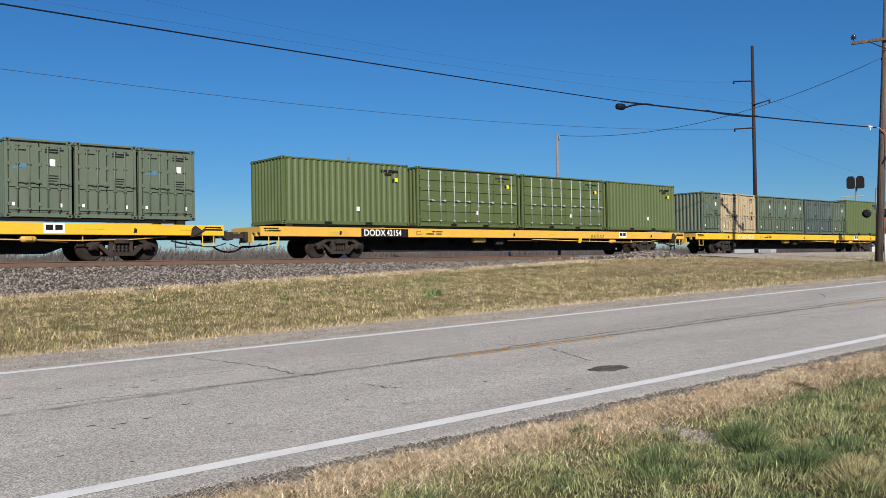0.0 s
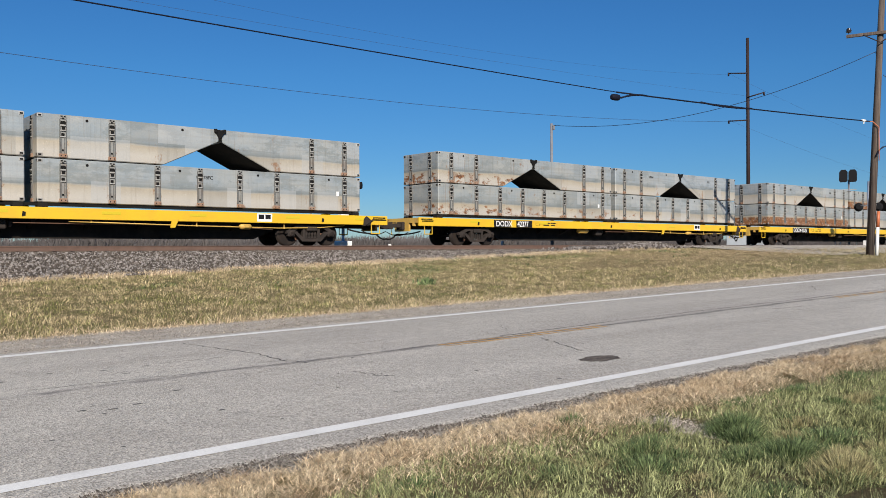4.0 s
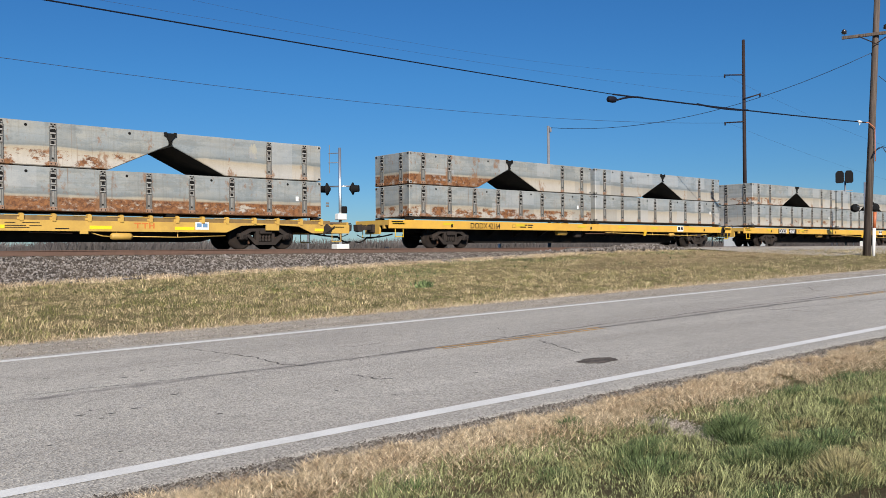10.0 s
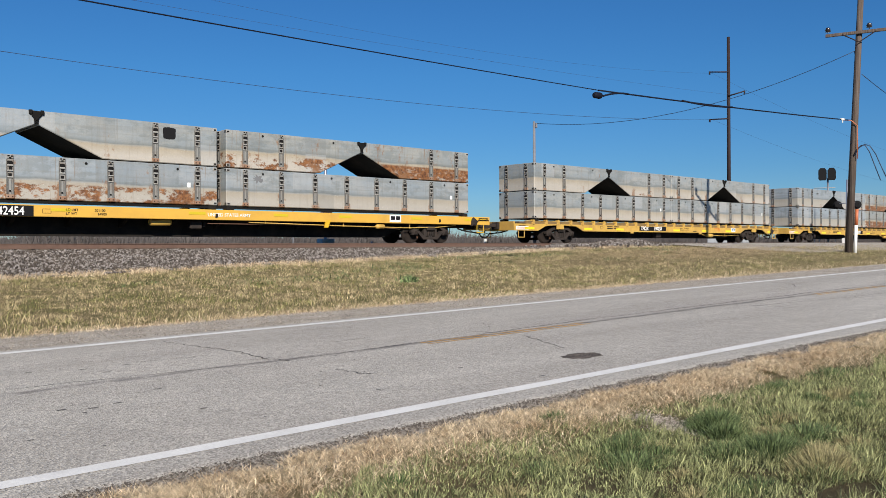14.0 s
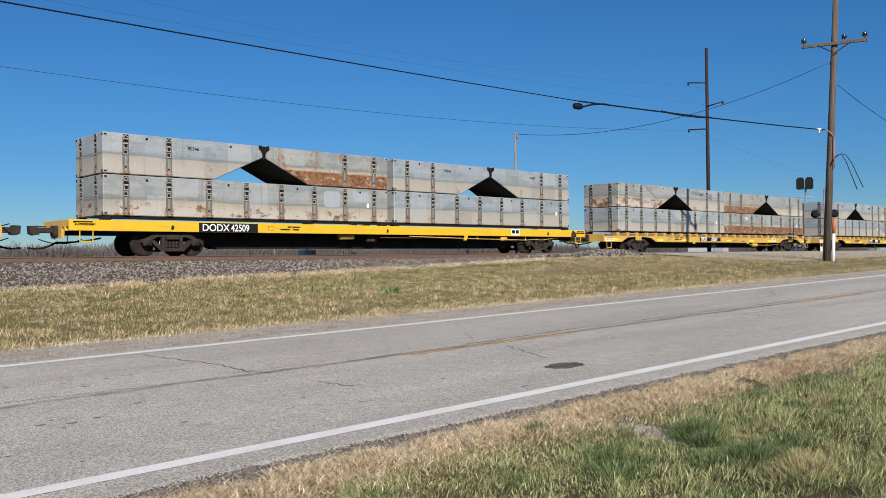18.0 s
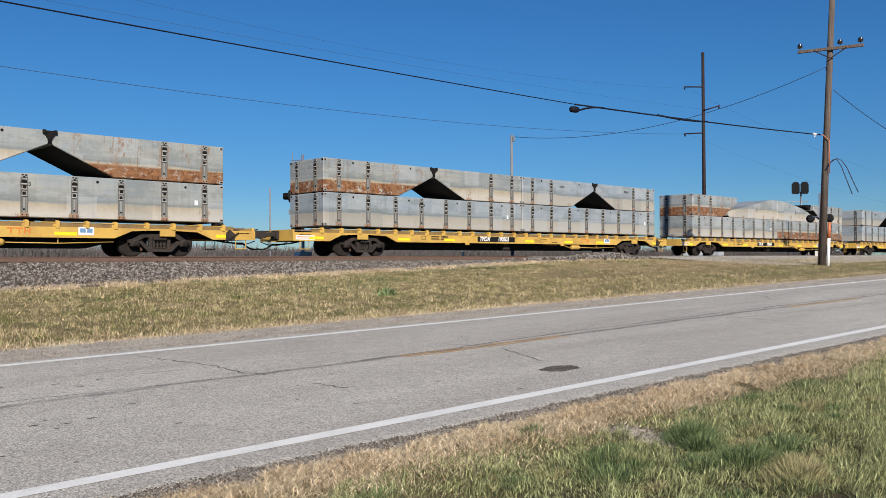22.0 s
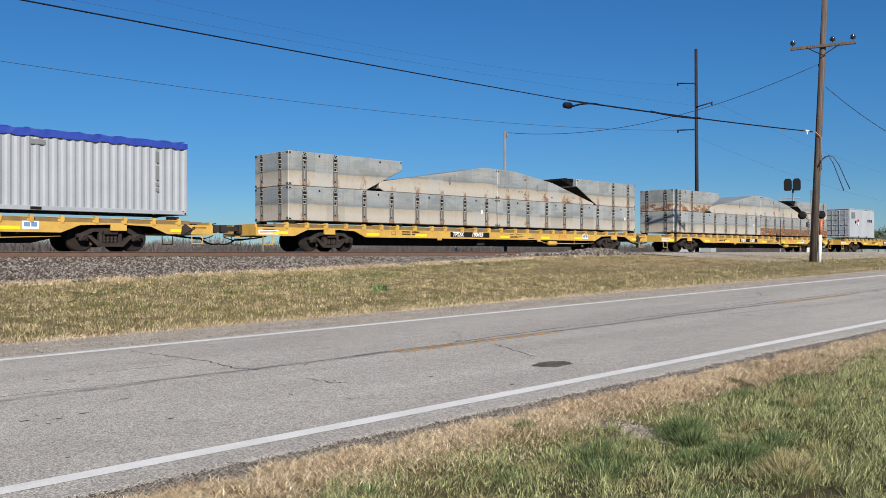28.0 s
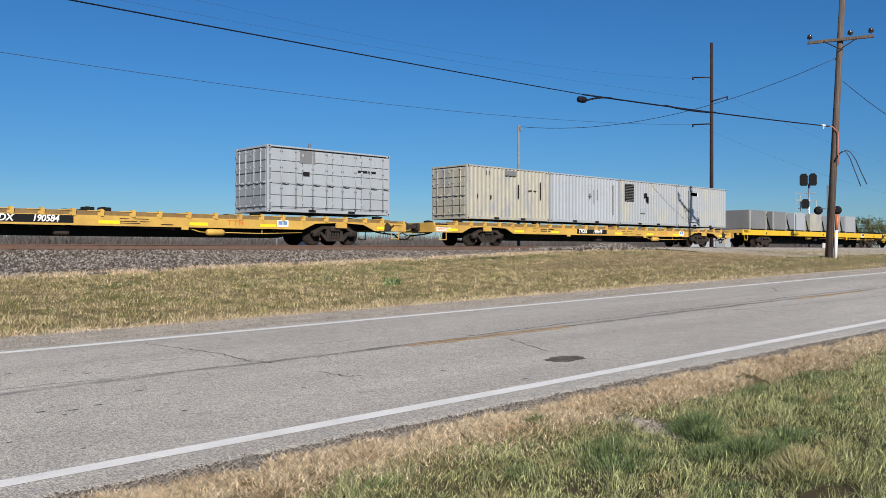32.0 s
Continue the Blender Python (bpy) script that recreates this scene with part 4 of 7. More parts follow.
def plain_flatcar():
    """Long flat car with a straight yellow side sill over a black fish-bellied frame."""
    car = thing("flatcar", "long yellow steel railway flatcar with straight side sills, on rails", "flatcar", "cars of the train")
    for y in (0.0, WIDE - 0.10):
        bm = bmesh.new()
        box(bm, 0, y, 0.84, CAR_LEN, y + 0.10, 1.21, 0.012)
        part("side_sill", bm, "yellow", car, "glossy yellow side sill")
    bm = bmesh.new()
    box(bm, 0.10, 0.10, 1.10, CAR_LEN - 0.10, WIDE - 0.10, 1.19)
    part("deck", bm, "deck", car, "dark timber deck")
    for x0, x1 in ((0.0, 0.10), (CAR_LEN - 0.10, CAR_LEN)):
        bm = bmesh.new()
        slab(bm, [(x0, 0.98), (x1, 0.98), (x1, 1.20), (x0, 1.20)], 0.10, WIDE - 0.10)
        slab(bm, [(x0, 0.62), (x1, 0.62), (x1, 0.98), (x0, 0.98)], 0.72, 1.72)
        for s in (0.4, 2.04):
            box(bm, x0 - 0.02, s - 0.06, 0.84, x1 + 0.02, s + 0.06, 1.0, 0.01)
        part("end_sill", bm, "ochre", car, "faded yellow end sill")
    bm = bmesh.new()
    slab(bm, [(4.55, 1.09), (4.55, 0.72), (5.7, 0.25), (21.5, 0.25), (22.65, 0.72), (22.65, 1.09)], 0.85, 1.59)
    part("centre_sill", bm, "black", car, "black fish-bellied centre sill")
    for x, x1 in ((0.12, 4.53), (22.67, CAR_LEN - 0.12)):
        bm = bmesh.new()
        box(bm, x, 0.95, 0.72, x1, 1.49, 1.09)
        part("draft_sill", bm, "black", car)
    bm = bmesh.new()
    slab(bm, [(0.12, 1.09), (WIDE - 0.12, 1.09), (WIDE - 0.12, 0.86), (1.5, 0.5), (0.94, 0.5), (0.12, 0.86)], -0.06, 0.06)
    me = mesh_of("crossbearer", bm, "black")
    me.transform(Matrix(((0, 1, 0, 0), (1, 0, 0, 0), (0, 0, 1, 0), (0, 0, 0, 1))))
    for i in range(9):
        placed("crossbearer", me, car, pose(6.6 + i * 1.75, 0, 0))
    bm = bmesh.new()
    box(bm, 0, -0.004, 0, 0.62, 0.004, 0.055)
    slot = mesh_of("slot", bm, "dark")
    for x in (0.12, CAR_LEN - 0.74):
        placed("slot", slot, car, pose(x, -0.004, 1.10))
        placed("slot", slot, car, pose(x + 0.05, -0.004, 1.02))
    bm = bmesh.new()
    box(bm, 0, -0.004, 0, 0.62, 0.004, 0.10)
    strip = mesh_of("reflector_strip", bm, "strip")
    for x in (0.2, 3.0, 7.6, 12.2, 15.6, 18.6, 22.4, 25.6):
        placed("reflector_strip", strip, car, pose(x, -0.004, 1.02))
    bm = bmesh.new()
    slab(bm, [(0, 0), (0.09, 0.02), (0.10, 0.13), (0.02, 0.15)], -0.03, 0.02)
    ear = mesh_of("rope_ring", bm, "black")
    for x in (3.45, 13.2, 24.0):
        placed("rope_ring", ear, car, pose(x, 0.0, 0.92))
    bm = bmesh.new()
    lathe(bm, [(0.08, 0.0), (0.13, 0.06), (0.13, 0.72), (0.08, 0.80)], "x", 14)
    part("brake_cylinder", bm, "ochre", car, "dusty cream brake cylinder").matrix_basis = pose(10.9, 0.35, 0.74)
    bm = bmesh.new()
    box(bm, 0, 0, 0, 0.45, 0.3, 0.3, 0.04)
    box(bm, 0.5, 0.05, 0.08, 0.62, 0.25, 0.26, 0.03)
    part("brake_valve", bm, "truck", car).matrix_basis = pose(12.4, 0.3, 0.52)
    placed("brake_rod", tube("brake_rod", [(0, 0.2, 0.72), (7.2, 0.2, 0.70), (9.0, 0.3, 0.60)], 0.02, "rust"), car, pose(13.0, 0, 0))
    placed("train_pipe", tube("train_pipe", [(0, 0.12, 0.78), (4.2, 0.12, 0.70), (7.6, 0.12, 0.66), (9.4, 0.12, 0.70), (10.6, 0.2, 0.80)], 0.022, "ochre"), car, pose(14.6, 0, 0), "dusty pipe slung under the sill")
    bm = bmesh.new()
    rod(bm, (0, 0, 0), (0, 0, 0.18), 0.02, None, 6)
    box(bm, -0.03, -0.03, -0.03, 0.03, 0.03, 0.03, 0.008)
    clip = mesh_of("pipe_hanger", bm, "ochre")
    for x, z in ((15.3, 0.77), (18.9, 0.70), (22.4, 0.66)):
        placed("pipe_hanger", clip, car, pose(x, 0.12, z))
    bm = bmesh.new()
    lathe(bm, [(0.04, 0.0), (0.10, 0.05), (0.10, 0.42), (0.05, 0.48)], "x", 12)
    box(bm, 0.14, -0.13, -0.05, 0.34, -0.05, 0.08, 0.015)
    part("dirt_collector", bm, "ochre", car, "dusty yellow air reservoir").matrix_basis = pose(20.55, 0.14, 0.70)
    bm = bmesh.new()
    slab(bm, [(0, 0), (0.16, 0), (0.30, 0.30), (0.06, 0.30)], -0.01, 0.04)
    part("sill_bracket", bm, "yellow", car).matrix_basis = pose(17.9, -0.005, 0.62)
    bm = bmesh.new()
    box(bm, 0, 0, 0, 0.30, 0.30, 0.145, 0.01)
    ped = mesh_of("load_pedestal", bm, "black")
    for x in (1.06, 12.95, 13.66, 25.5):
        for y in (0.02, WIDE - 0.33):
            placed("load_pedestal", ped, car, pose(x, y, 1.205))
    # long near-black bar between the deck and the load
    bm = bmesh.new()
    box(bm, 1.4, 0.0, 0.05, 25.45, 0.16, 0.14)
    run = mesh_of("load_skid", bm, "dark")
    placed("load_skid", run, car, pose(0, 0.06, 1.205), "long black bar under the load")
    bm = bmesh.new()
    box(bm, 0, -0.006, 0, 0.62, 0.0, 0.30)
    for x in (0.06, 0.34):
        box(bm, x, -0.010, 0.09, x + 0.22, -0.006, 0.26, 0, 1)
    part("test_stencil", bm, ("white", "ink"), car, "white plate with black squares").matrix_basis = pose(21.2, 0, 0.89)
    bars([(0, 0.13, 0.5, 0.05), (0.55, 0.13, 0.35, 0.05), (0, 0.03, 0.42, 0.05), (0.55, 0.03, 0.3, 0.05), (-0.55, 0.02, 0.26, 0.012), (-0.55, 0.15, 0.26, 0.012), (-0.55, 0.02, 0.012, 0.14), (-0.3, 0.02, 0.012, 0.14)], "ink", car, (7.9, 0, 0.93), "weight_stencil")
    add_bogie(car, 3.58)
    add_bogie(car, CAR_LEN - 3.58)
    ends(car, "yellow", 1.21)
    return car


def lugged_flatcar():
    """Low flat car: ochre side sills arched over the bogies, tie-down channel with lugs on top."""
    car = thing("flatcar", "low yellow railway flatcar with tie-down lugs along its sills, on rails", "flatcar", "cars of the train")
    L = CAR_LEN
    out = [(0, 0.61), (1.75, 0.61), (2.35, 0.86), (3.2, 0.90), (3.2, 0.70), (3.75, 0.70), (3.75, 0.90), (4.75, 0.86), (5.35, 0.61)]
    out = out + [(L - x, z) for x, z in out[::-1]] + [(L, 0.95), (L - 0.9, 0.95), (0.9, 0.95), (0, 0.95)]
    for y in (0.0, WIDE - 0.06):
        bm = bmesh.new()
        slab(bm, out, y, y + 0.06)
        part("side_sill", bm, "ochre", car, "faded ochre side sill, arched over the bogies")
    bm = bmesh.new()
    box(bm, 0.4, 0.07, 1.0, L - 0.4, WIDE - 0.07, 1.06)
    part("deck", bm, "deck", car, "dark steel deck")
    for y in (0.03, WIDE - 0.19):
        bm = bmesh.new()
        box(bm, 0.9, y, 0.945, L - 0.9, y + 0.16, 1.10)
        part("tie_down_channel", bm, "channel", car, "yellow-brown tie-down channel with shade in its colour")
    bm = bmesh.new()
    slab(bm, [(0, 0), (0.11, 0), (0.13, 0.20), (0.08, 0.24), (0, 0.24)], -0.06, 0.12)
    box(bm, -0.07, -0.045, 0.03, 0.02, 0.06, 0.12, 0.01)
    box(bm, -0.42, -0.02, 0.165, 0.0, 0.1, 0.19)
    lug = mesh_of("lashing_lug", bm, "ochre")
    for i in range(26):
        placed("lashing_lug", lug, car, pose(1.25 + i * 0.985 + rnd.uniform(-0.1, 0.1), 0.03, 0.92))
    for x0, x1 in ((0.0, 0.10), (L - 0.10, L)):
        bm = bmesh.new()
        box(bm, x0, 0.06, 0.62, x1, WIDE - 0.06, 1.06)
        part("end_sill", bm, "ochre", car, "faded yellow end sill")
    bm = bmesh.new()
    slab(bm, [(4.9, 0.98), (4.9, 0.55), (6.0, 0.28), (L - 6.0, 0.28), (L - 4.9, 0.55), (L - 4.9, 0.98)], 0.8, 1.64)
    part("centre_sill", bm, "black", car, "black fish-bellied centre sill")
    for x in (0.12, L - 4.9):
        bm = bmesh.new()
        box(bm, x, 0.95, 0.66, x + 4.78, 1.49, 0.98)
        part("draft_sill", bm, "black", car)
    bm = bmesh.new()
    box(bm, -0.05, 0.08, 0.55, 0.05, WIDE - 0.08, 0.98)
    me = mesh_of("crossbearer", bm, "black")
    for i in range(9):
        placed("crossbearer", me, car, pose(6.6 + i * 1.75, 0, 0))
    bm = bmesh.new()
    box(bm, 0, 0, 0, 0.36, 0.30, 0.16, 0.02)
    box(bm, 0.12, 0.1, 0.16, 0.24, 0.2, 0.175)
    ped = mesh_of("load_pedestal", bm, "dark")
    for x in (1.48, 7.08, 13.43, 13.98, 19.68, 25.58):
        for y in (0.04, WIDE - 0.34):
            placed("load_pedestal", ped, car, pose(x, y, 1.062))
    bm = bmesh.new()
    box(bm, 0, -0.004, 0, 0.7, 0.004, 0.11)
    strip = mesh_of("reflector_strip", bm, "bright")
    for x in (0.75, 5.4, 8.2, 13.9, 17.1, 19.95, 25.6):
        placed("reflector_strip", strip, car, pose(x, -0.004, 0.68))
    bars([(0, 0, 0.9, 0.17)], "white", car, (0.12, 0, 0.66), "notice_plate")
    bars([(0.06, 0.10, 0.75, 0.025), (0.06, 0.05, 0.6, 0.025)], "orange", car, (0.12, -0.006, 0.66), "notice_print")
    bars([(0, 0.13, 0.5, 0.05), (0.6, 0.13, 0.45, 0.05), (0, 0.03, 0.5, 0.05), (0.6, 0.03, 0.4, 0.05), (-0.6, 0.02, 0.24, 0.012), (-0.6, 0.17, 0.24, 0.012), (-0.6, 0.02, 0.012, 0.16), (-0.37, 0.02, 0.012, 0.16)], "ink", car, (7.4, 0, 0.72), "weight_stencil")
    bars([(0, 0.15, 0.22, 0.04), (0.09, 0, 0.045, 0.15), (0.25, 0.15, 0.22, 0.04), (0.34, 0, 0.045, 0.15), (0.5, 0.0, 0.045, 0.19), (0.64, 0, 0.045, 0.19), (0.54, 0.075, 0.10, 0.045)], "orange", car, (18.55, 0, 0.72), "faded_emblem")
    bm = bmesh.new()
    box(bm, 0, -0.006, 0, 0.5, 0.0, 0.26)
    for x in (0.05, 0.27):
        box(bm, x, -0.010, 0.08, x + 0.18, -0.006, 0.22, 0, 1)
    part("test_stencil", bm, ("white", "blue"), car, "white plate with dark squares").matrix_basis = pose(20.7, 0, 0.70)
    bm = bmesh.new()
    lathe(bm, [(0.08, 0.0), (0.12, 0.06), (0.12, 0.62), (0.08, 0.70)], "x", 14)
    part("brake_cylinder", bm, "ochre", car, "dusty cream brake cylinder").matrix_basis = pose(17.8, 0.10, 0.45)
    placed("brake_rod", tube("brake_rod", [(0, 0, 0), (0.35, 0, -0.10), (0.7, 0, -0.12)], 0.018, "ochre"), car, pose(17.2, 0.12, 0.56))
    placed("brake_rod", tube("brake_rod", [(0, 0, 0), (1.6, 0, -0.02), (3.4, 0, 0.04)], 0.018, "ochre"), car, pose(18.5, 0.12, 0.45))
    placed("brake_rod", tube("brake_rod", [(0, 0, 0), (1.2, 0, -0.03)], 0.016, "rust"), car, pose(15.4, 0.12, 0.57))
    bm = bmesh.new()
    box(bm, 0, -0.008, 0.52, 0.26, 0.05, 0.63, 0.008)
    tab = mesh_of("sill_tab", bm, "ochre")
    for x in (16.8, 9.6):
        placed("sill_tab", tab, car, pose(x, 0.0, 0))
    bm = bmesh.new()
    rod(bm, (0, 0, 0), (0, 0, 0.2), 0.018, None, 6)
    hang_iron = mesh_of("rod_hanger", bm, "ochre")
    for x in (18.0, 20.1):
        placed("rod_hanger", hang_iron, car, pose(x, 0.12, 0.43))
    bars([(0, 0.06, 0.6, 0.022), (0.7, 0.06, 0.35, 0.022), (0, 0.0, 0.7, 0.022), (0, 0.15, 0.3, 0.022), (0.5, 0.15, 0.5, 0.022), (1.45, -0.03, 0.42, 0.035)], "ink", car, (14.6, 0, 0.70), "small_print")
    bm = bmesh.new()
    box(bm, 0, 0, 0, 0.5, 0.3, 0.3, 0.04)
    part("brake_valve", bm, "truck", car).matrix_basis = pose(12.6, 0.3, 0.30)
    add_bogie(car, 3.68)
    add_bogie(car, L - 3.68)
    ends(car, "ochre", 1.0)
    return car


# ---- hull sections ----
HULL_L, HULL_H = 12.192, 1.372


def rib_mesh():
    """Upright connector guide on a hull side: thin flanges, pale rungs, dark sockets, a rusty foot block with two holes."""
    bm = bmesh.new()
    for x in (-0.105, 0.085):
        box(bm, x, -0.034, 0.14, x + 0.02, 0.0, HULL_H - 0.16, 0, 4)
    box(bm, -0.085, -0.004, 0.14, 0.085, 0.0, HULL_H - 0.14, 0, 3)
    for x in (-0.06, 0.035):
        box(bm, x, -0.02, 0.16, x + 0.022, 0.0, 0.66, 0, 4)
    # foot block
    box(bm, -0.12, -0.045, 0.015, 0.12, 0.0, 0.135, 0.012, 2)
    for x in (-0.085, 0.045):
        box(bm, x, -0.05, 0.045, x + 0.04, -0.03, 0.095, 0.008, 1)
    # cap with a cross-shaped catch
    box(bm, -0.10, -0.03, HULL_H - 0.14, 0.10, 0.0, HULL_H - 0.035, 0.01, 3)
    box(bm, -0.075, -0.04, HULL_H - 0.075, -0.015, -0.02, HULL_H - 0.04, 0, 1)
    box(bm, 0.02, -0.04, HULL_H - 0.085, 0.075, -0.02, HULL_H - 0.045, 0, 1)
    box(bm, -0.035, -0.04, HULL_H - 0.135, 0.03, -0.02, HULL_H - 0.10, 0, 1)
    # arch, rung and sockets
    slab(bm, [(-0.085, 1.06), (0.085, 1.06), (0.085, 1.12), (0.05, 1.165), (-0.05, 1.165), (-0.085, 1.12)], -0.042, 0.0, 1)
    box(bm, -0.085, -0.05, 1.00, 0.085, 0.0, 1.055, 0.012, 0)
    for z, h, x0, x1 in ((0.90, 0.095, -0.035, 0.06), (0.70, 0.085, -0.05, 0.045)):
        box(bm, x0, -0.03, z, x1, 0.0, z + h, 0.008, 1)
        box(bm, -0.085, -0.046, z - 0.055, 0.085, 0.0, z - 0.015, 0.01, 0)
    box(bm, -0.03, -0.024, 0.22, 0.02, 0.0, 0.27, 0, 1)
    return mesh_of("connector_rib", bm, "rib", "dark", "rust_block", "guide", "flange")


RIB = rib_mesh()


def lashing_mesh():
    bm = bmesh.new()
    box(bm, 0.0, -0.012, 0.0, 0.16, 0.16, 0.11, 0.01)
    box(bm, 0.03, -0.02, 0.03, 0.12, 0.0, 0.08, 0, 1)
    return mesh_of("corner_fitting", bm, "rib", "dark")


FITTING = lashing_mesh()


def hole_mesh():
    bm = bmesh.new()
    lathe(bm, [(0.045, -0.01), (0.045, 0.004)], "y", 12)
    return mesh_of("drain_hole", bm, "dark")


DOT = hole_mesh()


def hull(outline, name, label, ribs, end_ribs, colour, fittings, dots, mark=None):
    """A hull section: a body from an (x, z) outline, 2.438 wide, with its ribs, corner fittings and holes."""
    t = thing(name, label, "pontoon", "bridge pontoons on the train")
    bm = bmesh.new()
    slab(bm, outline, 0.0, 2.438)
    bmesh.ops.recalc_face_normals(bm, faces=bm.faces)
    # sloping undersides take the black slot, so their shade sits in the colour
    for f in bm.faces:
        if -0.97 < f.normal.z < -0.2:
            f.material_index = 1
    bmesh.ops.bevel(bm, geom=bm.edges[:], offset=0.024, segments=1, profile=0.5, affect="EDGES")
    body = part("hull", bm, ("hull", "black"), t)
    body.color = (*colour, 1.0)
    for x in ribs:
        placed("connector_rib", RIB, t, pose(x, 0, 0))
        placed("connector_rib", RIB, t, pose(x, 2.438, 0, 0, 0, 180))
    for x, turn in end_ribs:
        for y in (0.55, 1.89):
            placed("connector_rib", RIB, t, pose(x, y, 0, 0, 0, turn))
    for x, z in fittings:
        placed("corner_fitting", FITTING, t, pose(x, 0, z))
        placed("corner_fitting", FITTING, t, pose(x + 0.16, 2.438, z, 0, 0, 180))
    if len(ribs) == 8:
        for x, z in ((11.05, 0.6),):
            bm = bmesh.new()
            box(bm, 0, -0.005, 0, 0.12, 0.0, 0.17)
            part("label_plate", bm, "white", t, "small white label").matrix_basis = pose(x, 0, z)
    for x, z in dots:
        placed("drain_hole", DOT, t, pose(x, 0, z))
    if mark:
        text = letters(mark[0], 0.17, "ink", t, (mark[1], -0.004, 0.98), "hull_number")
        if len(mark) > 2:       # a section that is turned half round shows its other side
            text.matrix_basis = pose(mark[1], 2.442, 0.98, 0, 0, 180)
    return t


# ---- containers ----
def corrugated(bm, x0, x1, z0, z1, y, depth=0.036, pitch=0.278, mi=0):
    """Trapezoid-ribbed sheet in the plane y, ribs towards +y."""
    n = max(1, round((x1 - x0) / pitch))
    w = (x1 - x0) / n
    prof = []
    for i in range(n):
        a = x0 + i * w
        prof += [(a, 0.0), (a + 0.26 * w, 0.0), (a + 0.5 * w, depth), (a + 0.76 * w, depth)]
    prof.append((x1, 0.0))
    lo = [bm.verts.new((x, y + d, z0)) for x, d in prof]
    hi = [bm.verts.new((x, y + d, z1)) for x, d in prof]
    for i in range(len(prof) - 1):
        bm.faces.new((lo[i], lo[i + 1], hi[i + 1], hi[i])).material_index = mi


SIDE_TURN = Matrix(((0, 1, 0, 0), (-1, 0, 0, 0), (0, 0, 1, 0), (0, 0, 0, 1)))
CACHE = {}


def shared(key, make):
    if key not in CACHE:
        CACHE[key] = make()
    return CACHE[key]


def frame_parts(t, L, H, W, paint):
    """Posts, rails, corner castings, roof and floor of a container."""
    def casting():
        bm = bmesh.new()
        box(bm, 0, 0, 0, 0.178, 0.162, 0.118, 0.012)
        box(bm, 0.055, -0.004, 0.03, 0.125, 0.01, 0.09, 0, 1)
        return mesh_of("corner_casting", bm, paint, "dark")
    cast = shared(("cast", paint), casting)
    for x in (0.0, L - 0.178):
        for z in (0.0, H - 0.118):
            placed("corner_casting", cast, t, pose(x, -0.006, z))
            placed("corner_casting", cast, t, pose(x + 0.178, W + 0.006, z, 0, 0, 180))

    def post():
        bm = bmesh.new()
        box(bm, 0, 0, 0.118, 0.10, 0.12, H - 0.118, 0.012)
        return mesh_of("corner_post", bm, paint)
    p = shared(("post", paint, H), post)
    for x in (0.012, L - 0.112):
        for y in (0.008, W - 0.128):
            placed("corner_post", p, t, pose(x, y, 0))

    def rails(z0, z1, d):
        bm = bmesh.new()
        box(bm, 0.178, 0, z0, L - 0.178, d, z1, 0.01)
        return mesh_of("side_rail", bm, paint)
    for z0, z1 in ((0.02, 0.16), (H - 0.075, H - 0.012)):
        r = shared(("rail", paint, L, H, z0), lambda: rails(z0, z1, 0.06))
        placed("side_rail", r, t, pose(0, 0.006, 0))
        placed("side_rail", r, t, pose(0, W - 0.066, 0))

    def end_rails():
        bm = bmesh.new()
        box(bm, 0, 0.16, 0.02, 0.06, W - 0.16, 0.16, 0.01)
        box(bm, 0, 0.16, H - 0.09, 0.06, W - 0.16, H - 0.012, 0.01)
        return mesh_of("end_rail", bm, paint)
    e = shared(("endrail", paint, W, H), end_rails)
    placed("end_rail", e, t, pose(0.006, 0, 0))
    placed("end_rail", e, t, pose(L - 0.066, 0, 0))

    def roof():
        bm = bmesh.new()
        box(bm, 0.05, 0.05, H - 0.045, L - 0.05, W - 0.05, H - 0.02)
        return mesh_of("roof", bm, paint)

    def base():
        bm = bmesh.new()
        box(bm, 0.05, 0.05, 0.13, L - 0.05, W - 0.05, 0.16)
        return mesh_of("floor_panel", bm, "black")
    placed("floor_panel", shared(("base", L, W), base), t, pose(0, 0, 0))
    placed("roof", shared(("roof", paint, L, W, H), roof), t, pose(0, 0, 0))
    if L > 3:
        def pocket():
            bm = bmesh.new()
            box(bm, 0, -0.003, 0, 0.34, 0.02, 0.10)
            return mesh_of("fork_pocket", bm, "dark")
        pk = shared("pocket", pocket)
        for x in (L / 2 - 1.15, L / 2 + 0.8):
            placed("fork_pocket", pk, t, pose(x, 0.006, 0.035))


def wall_corrugated(t, L, H, W, paint, z1=None):
    def side():
        bm = bmesh.new()
        corrugated(bm, 0.10, L - 0.10, 0.15, (z1 or H) - 0.07, 0.02)
        return mesh_of("side_wall", bm, paint)
    s = shared(("side", paint, L, H, z1), side)
    placed("side_wall", s, t, pose(0, 0, 0))
    placed("side_wall", s, t, pose(L, W, 0, 0, 0, 180))


def end_corrugated(t, L, H, W, paint, right=True, left=True):
    def end():
        bm = bmesh.new()
        corrugated(bm, 0.10, W - 0.10, 0.15, H - 0.08, 0.02, 0.045, 0.25)
        return mesh_of("end_wall", bm, paint)
    e = shared(("end", paint, W, H), end)
    if left:
        placed("end_wall", e, t, pose(0, W, 0, 0, 0, -90))
    if right:
        placed("end_wall", e, t, pose(L, 0, 0, 0, 0, 90))


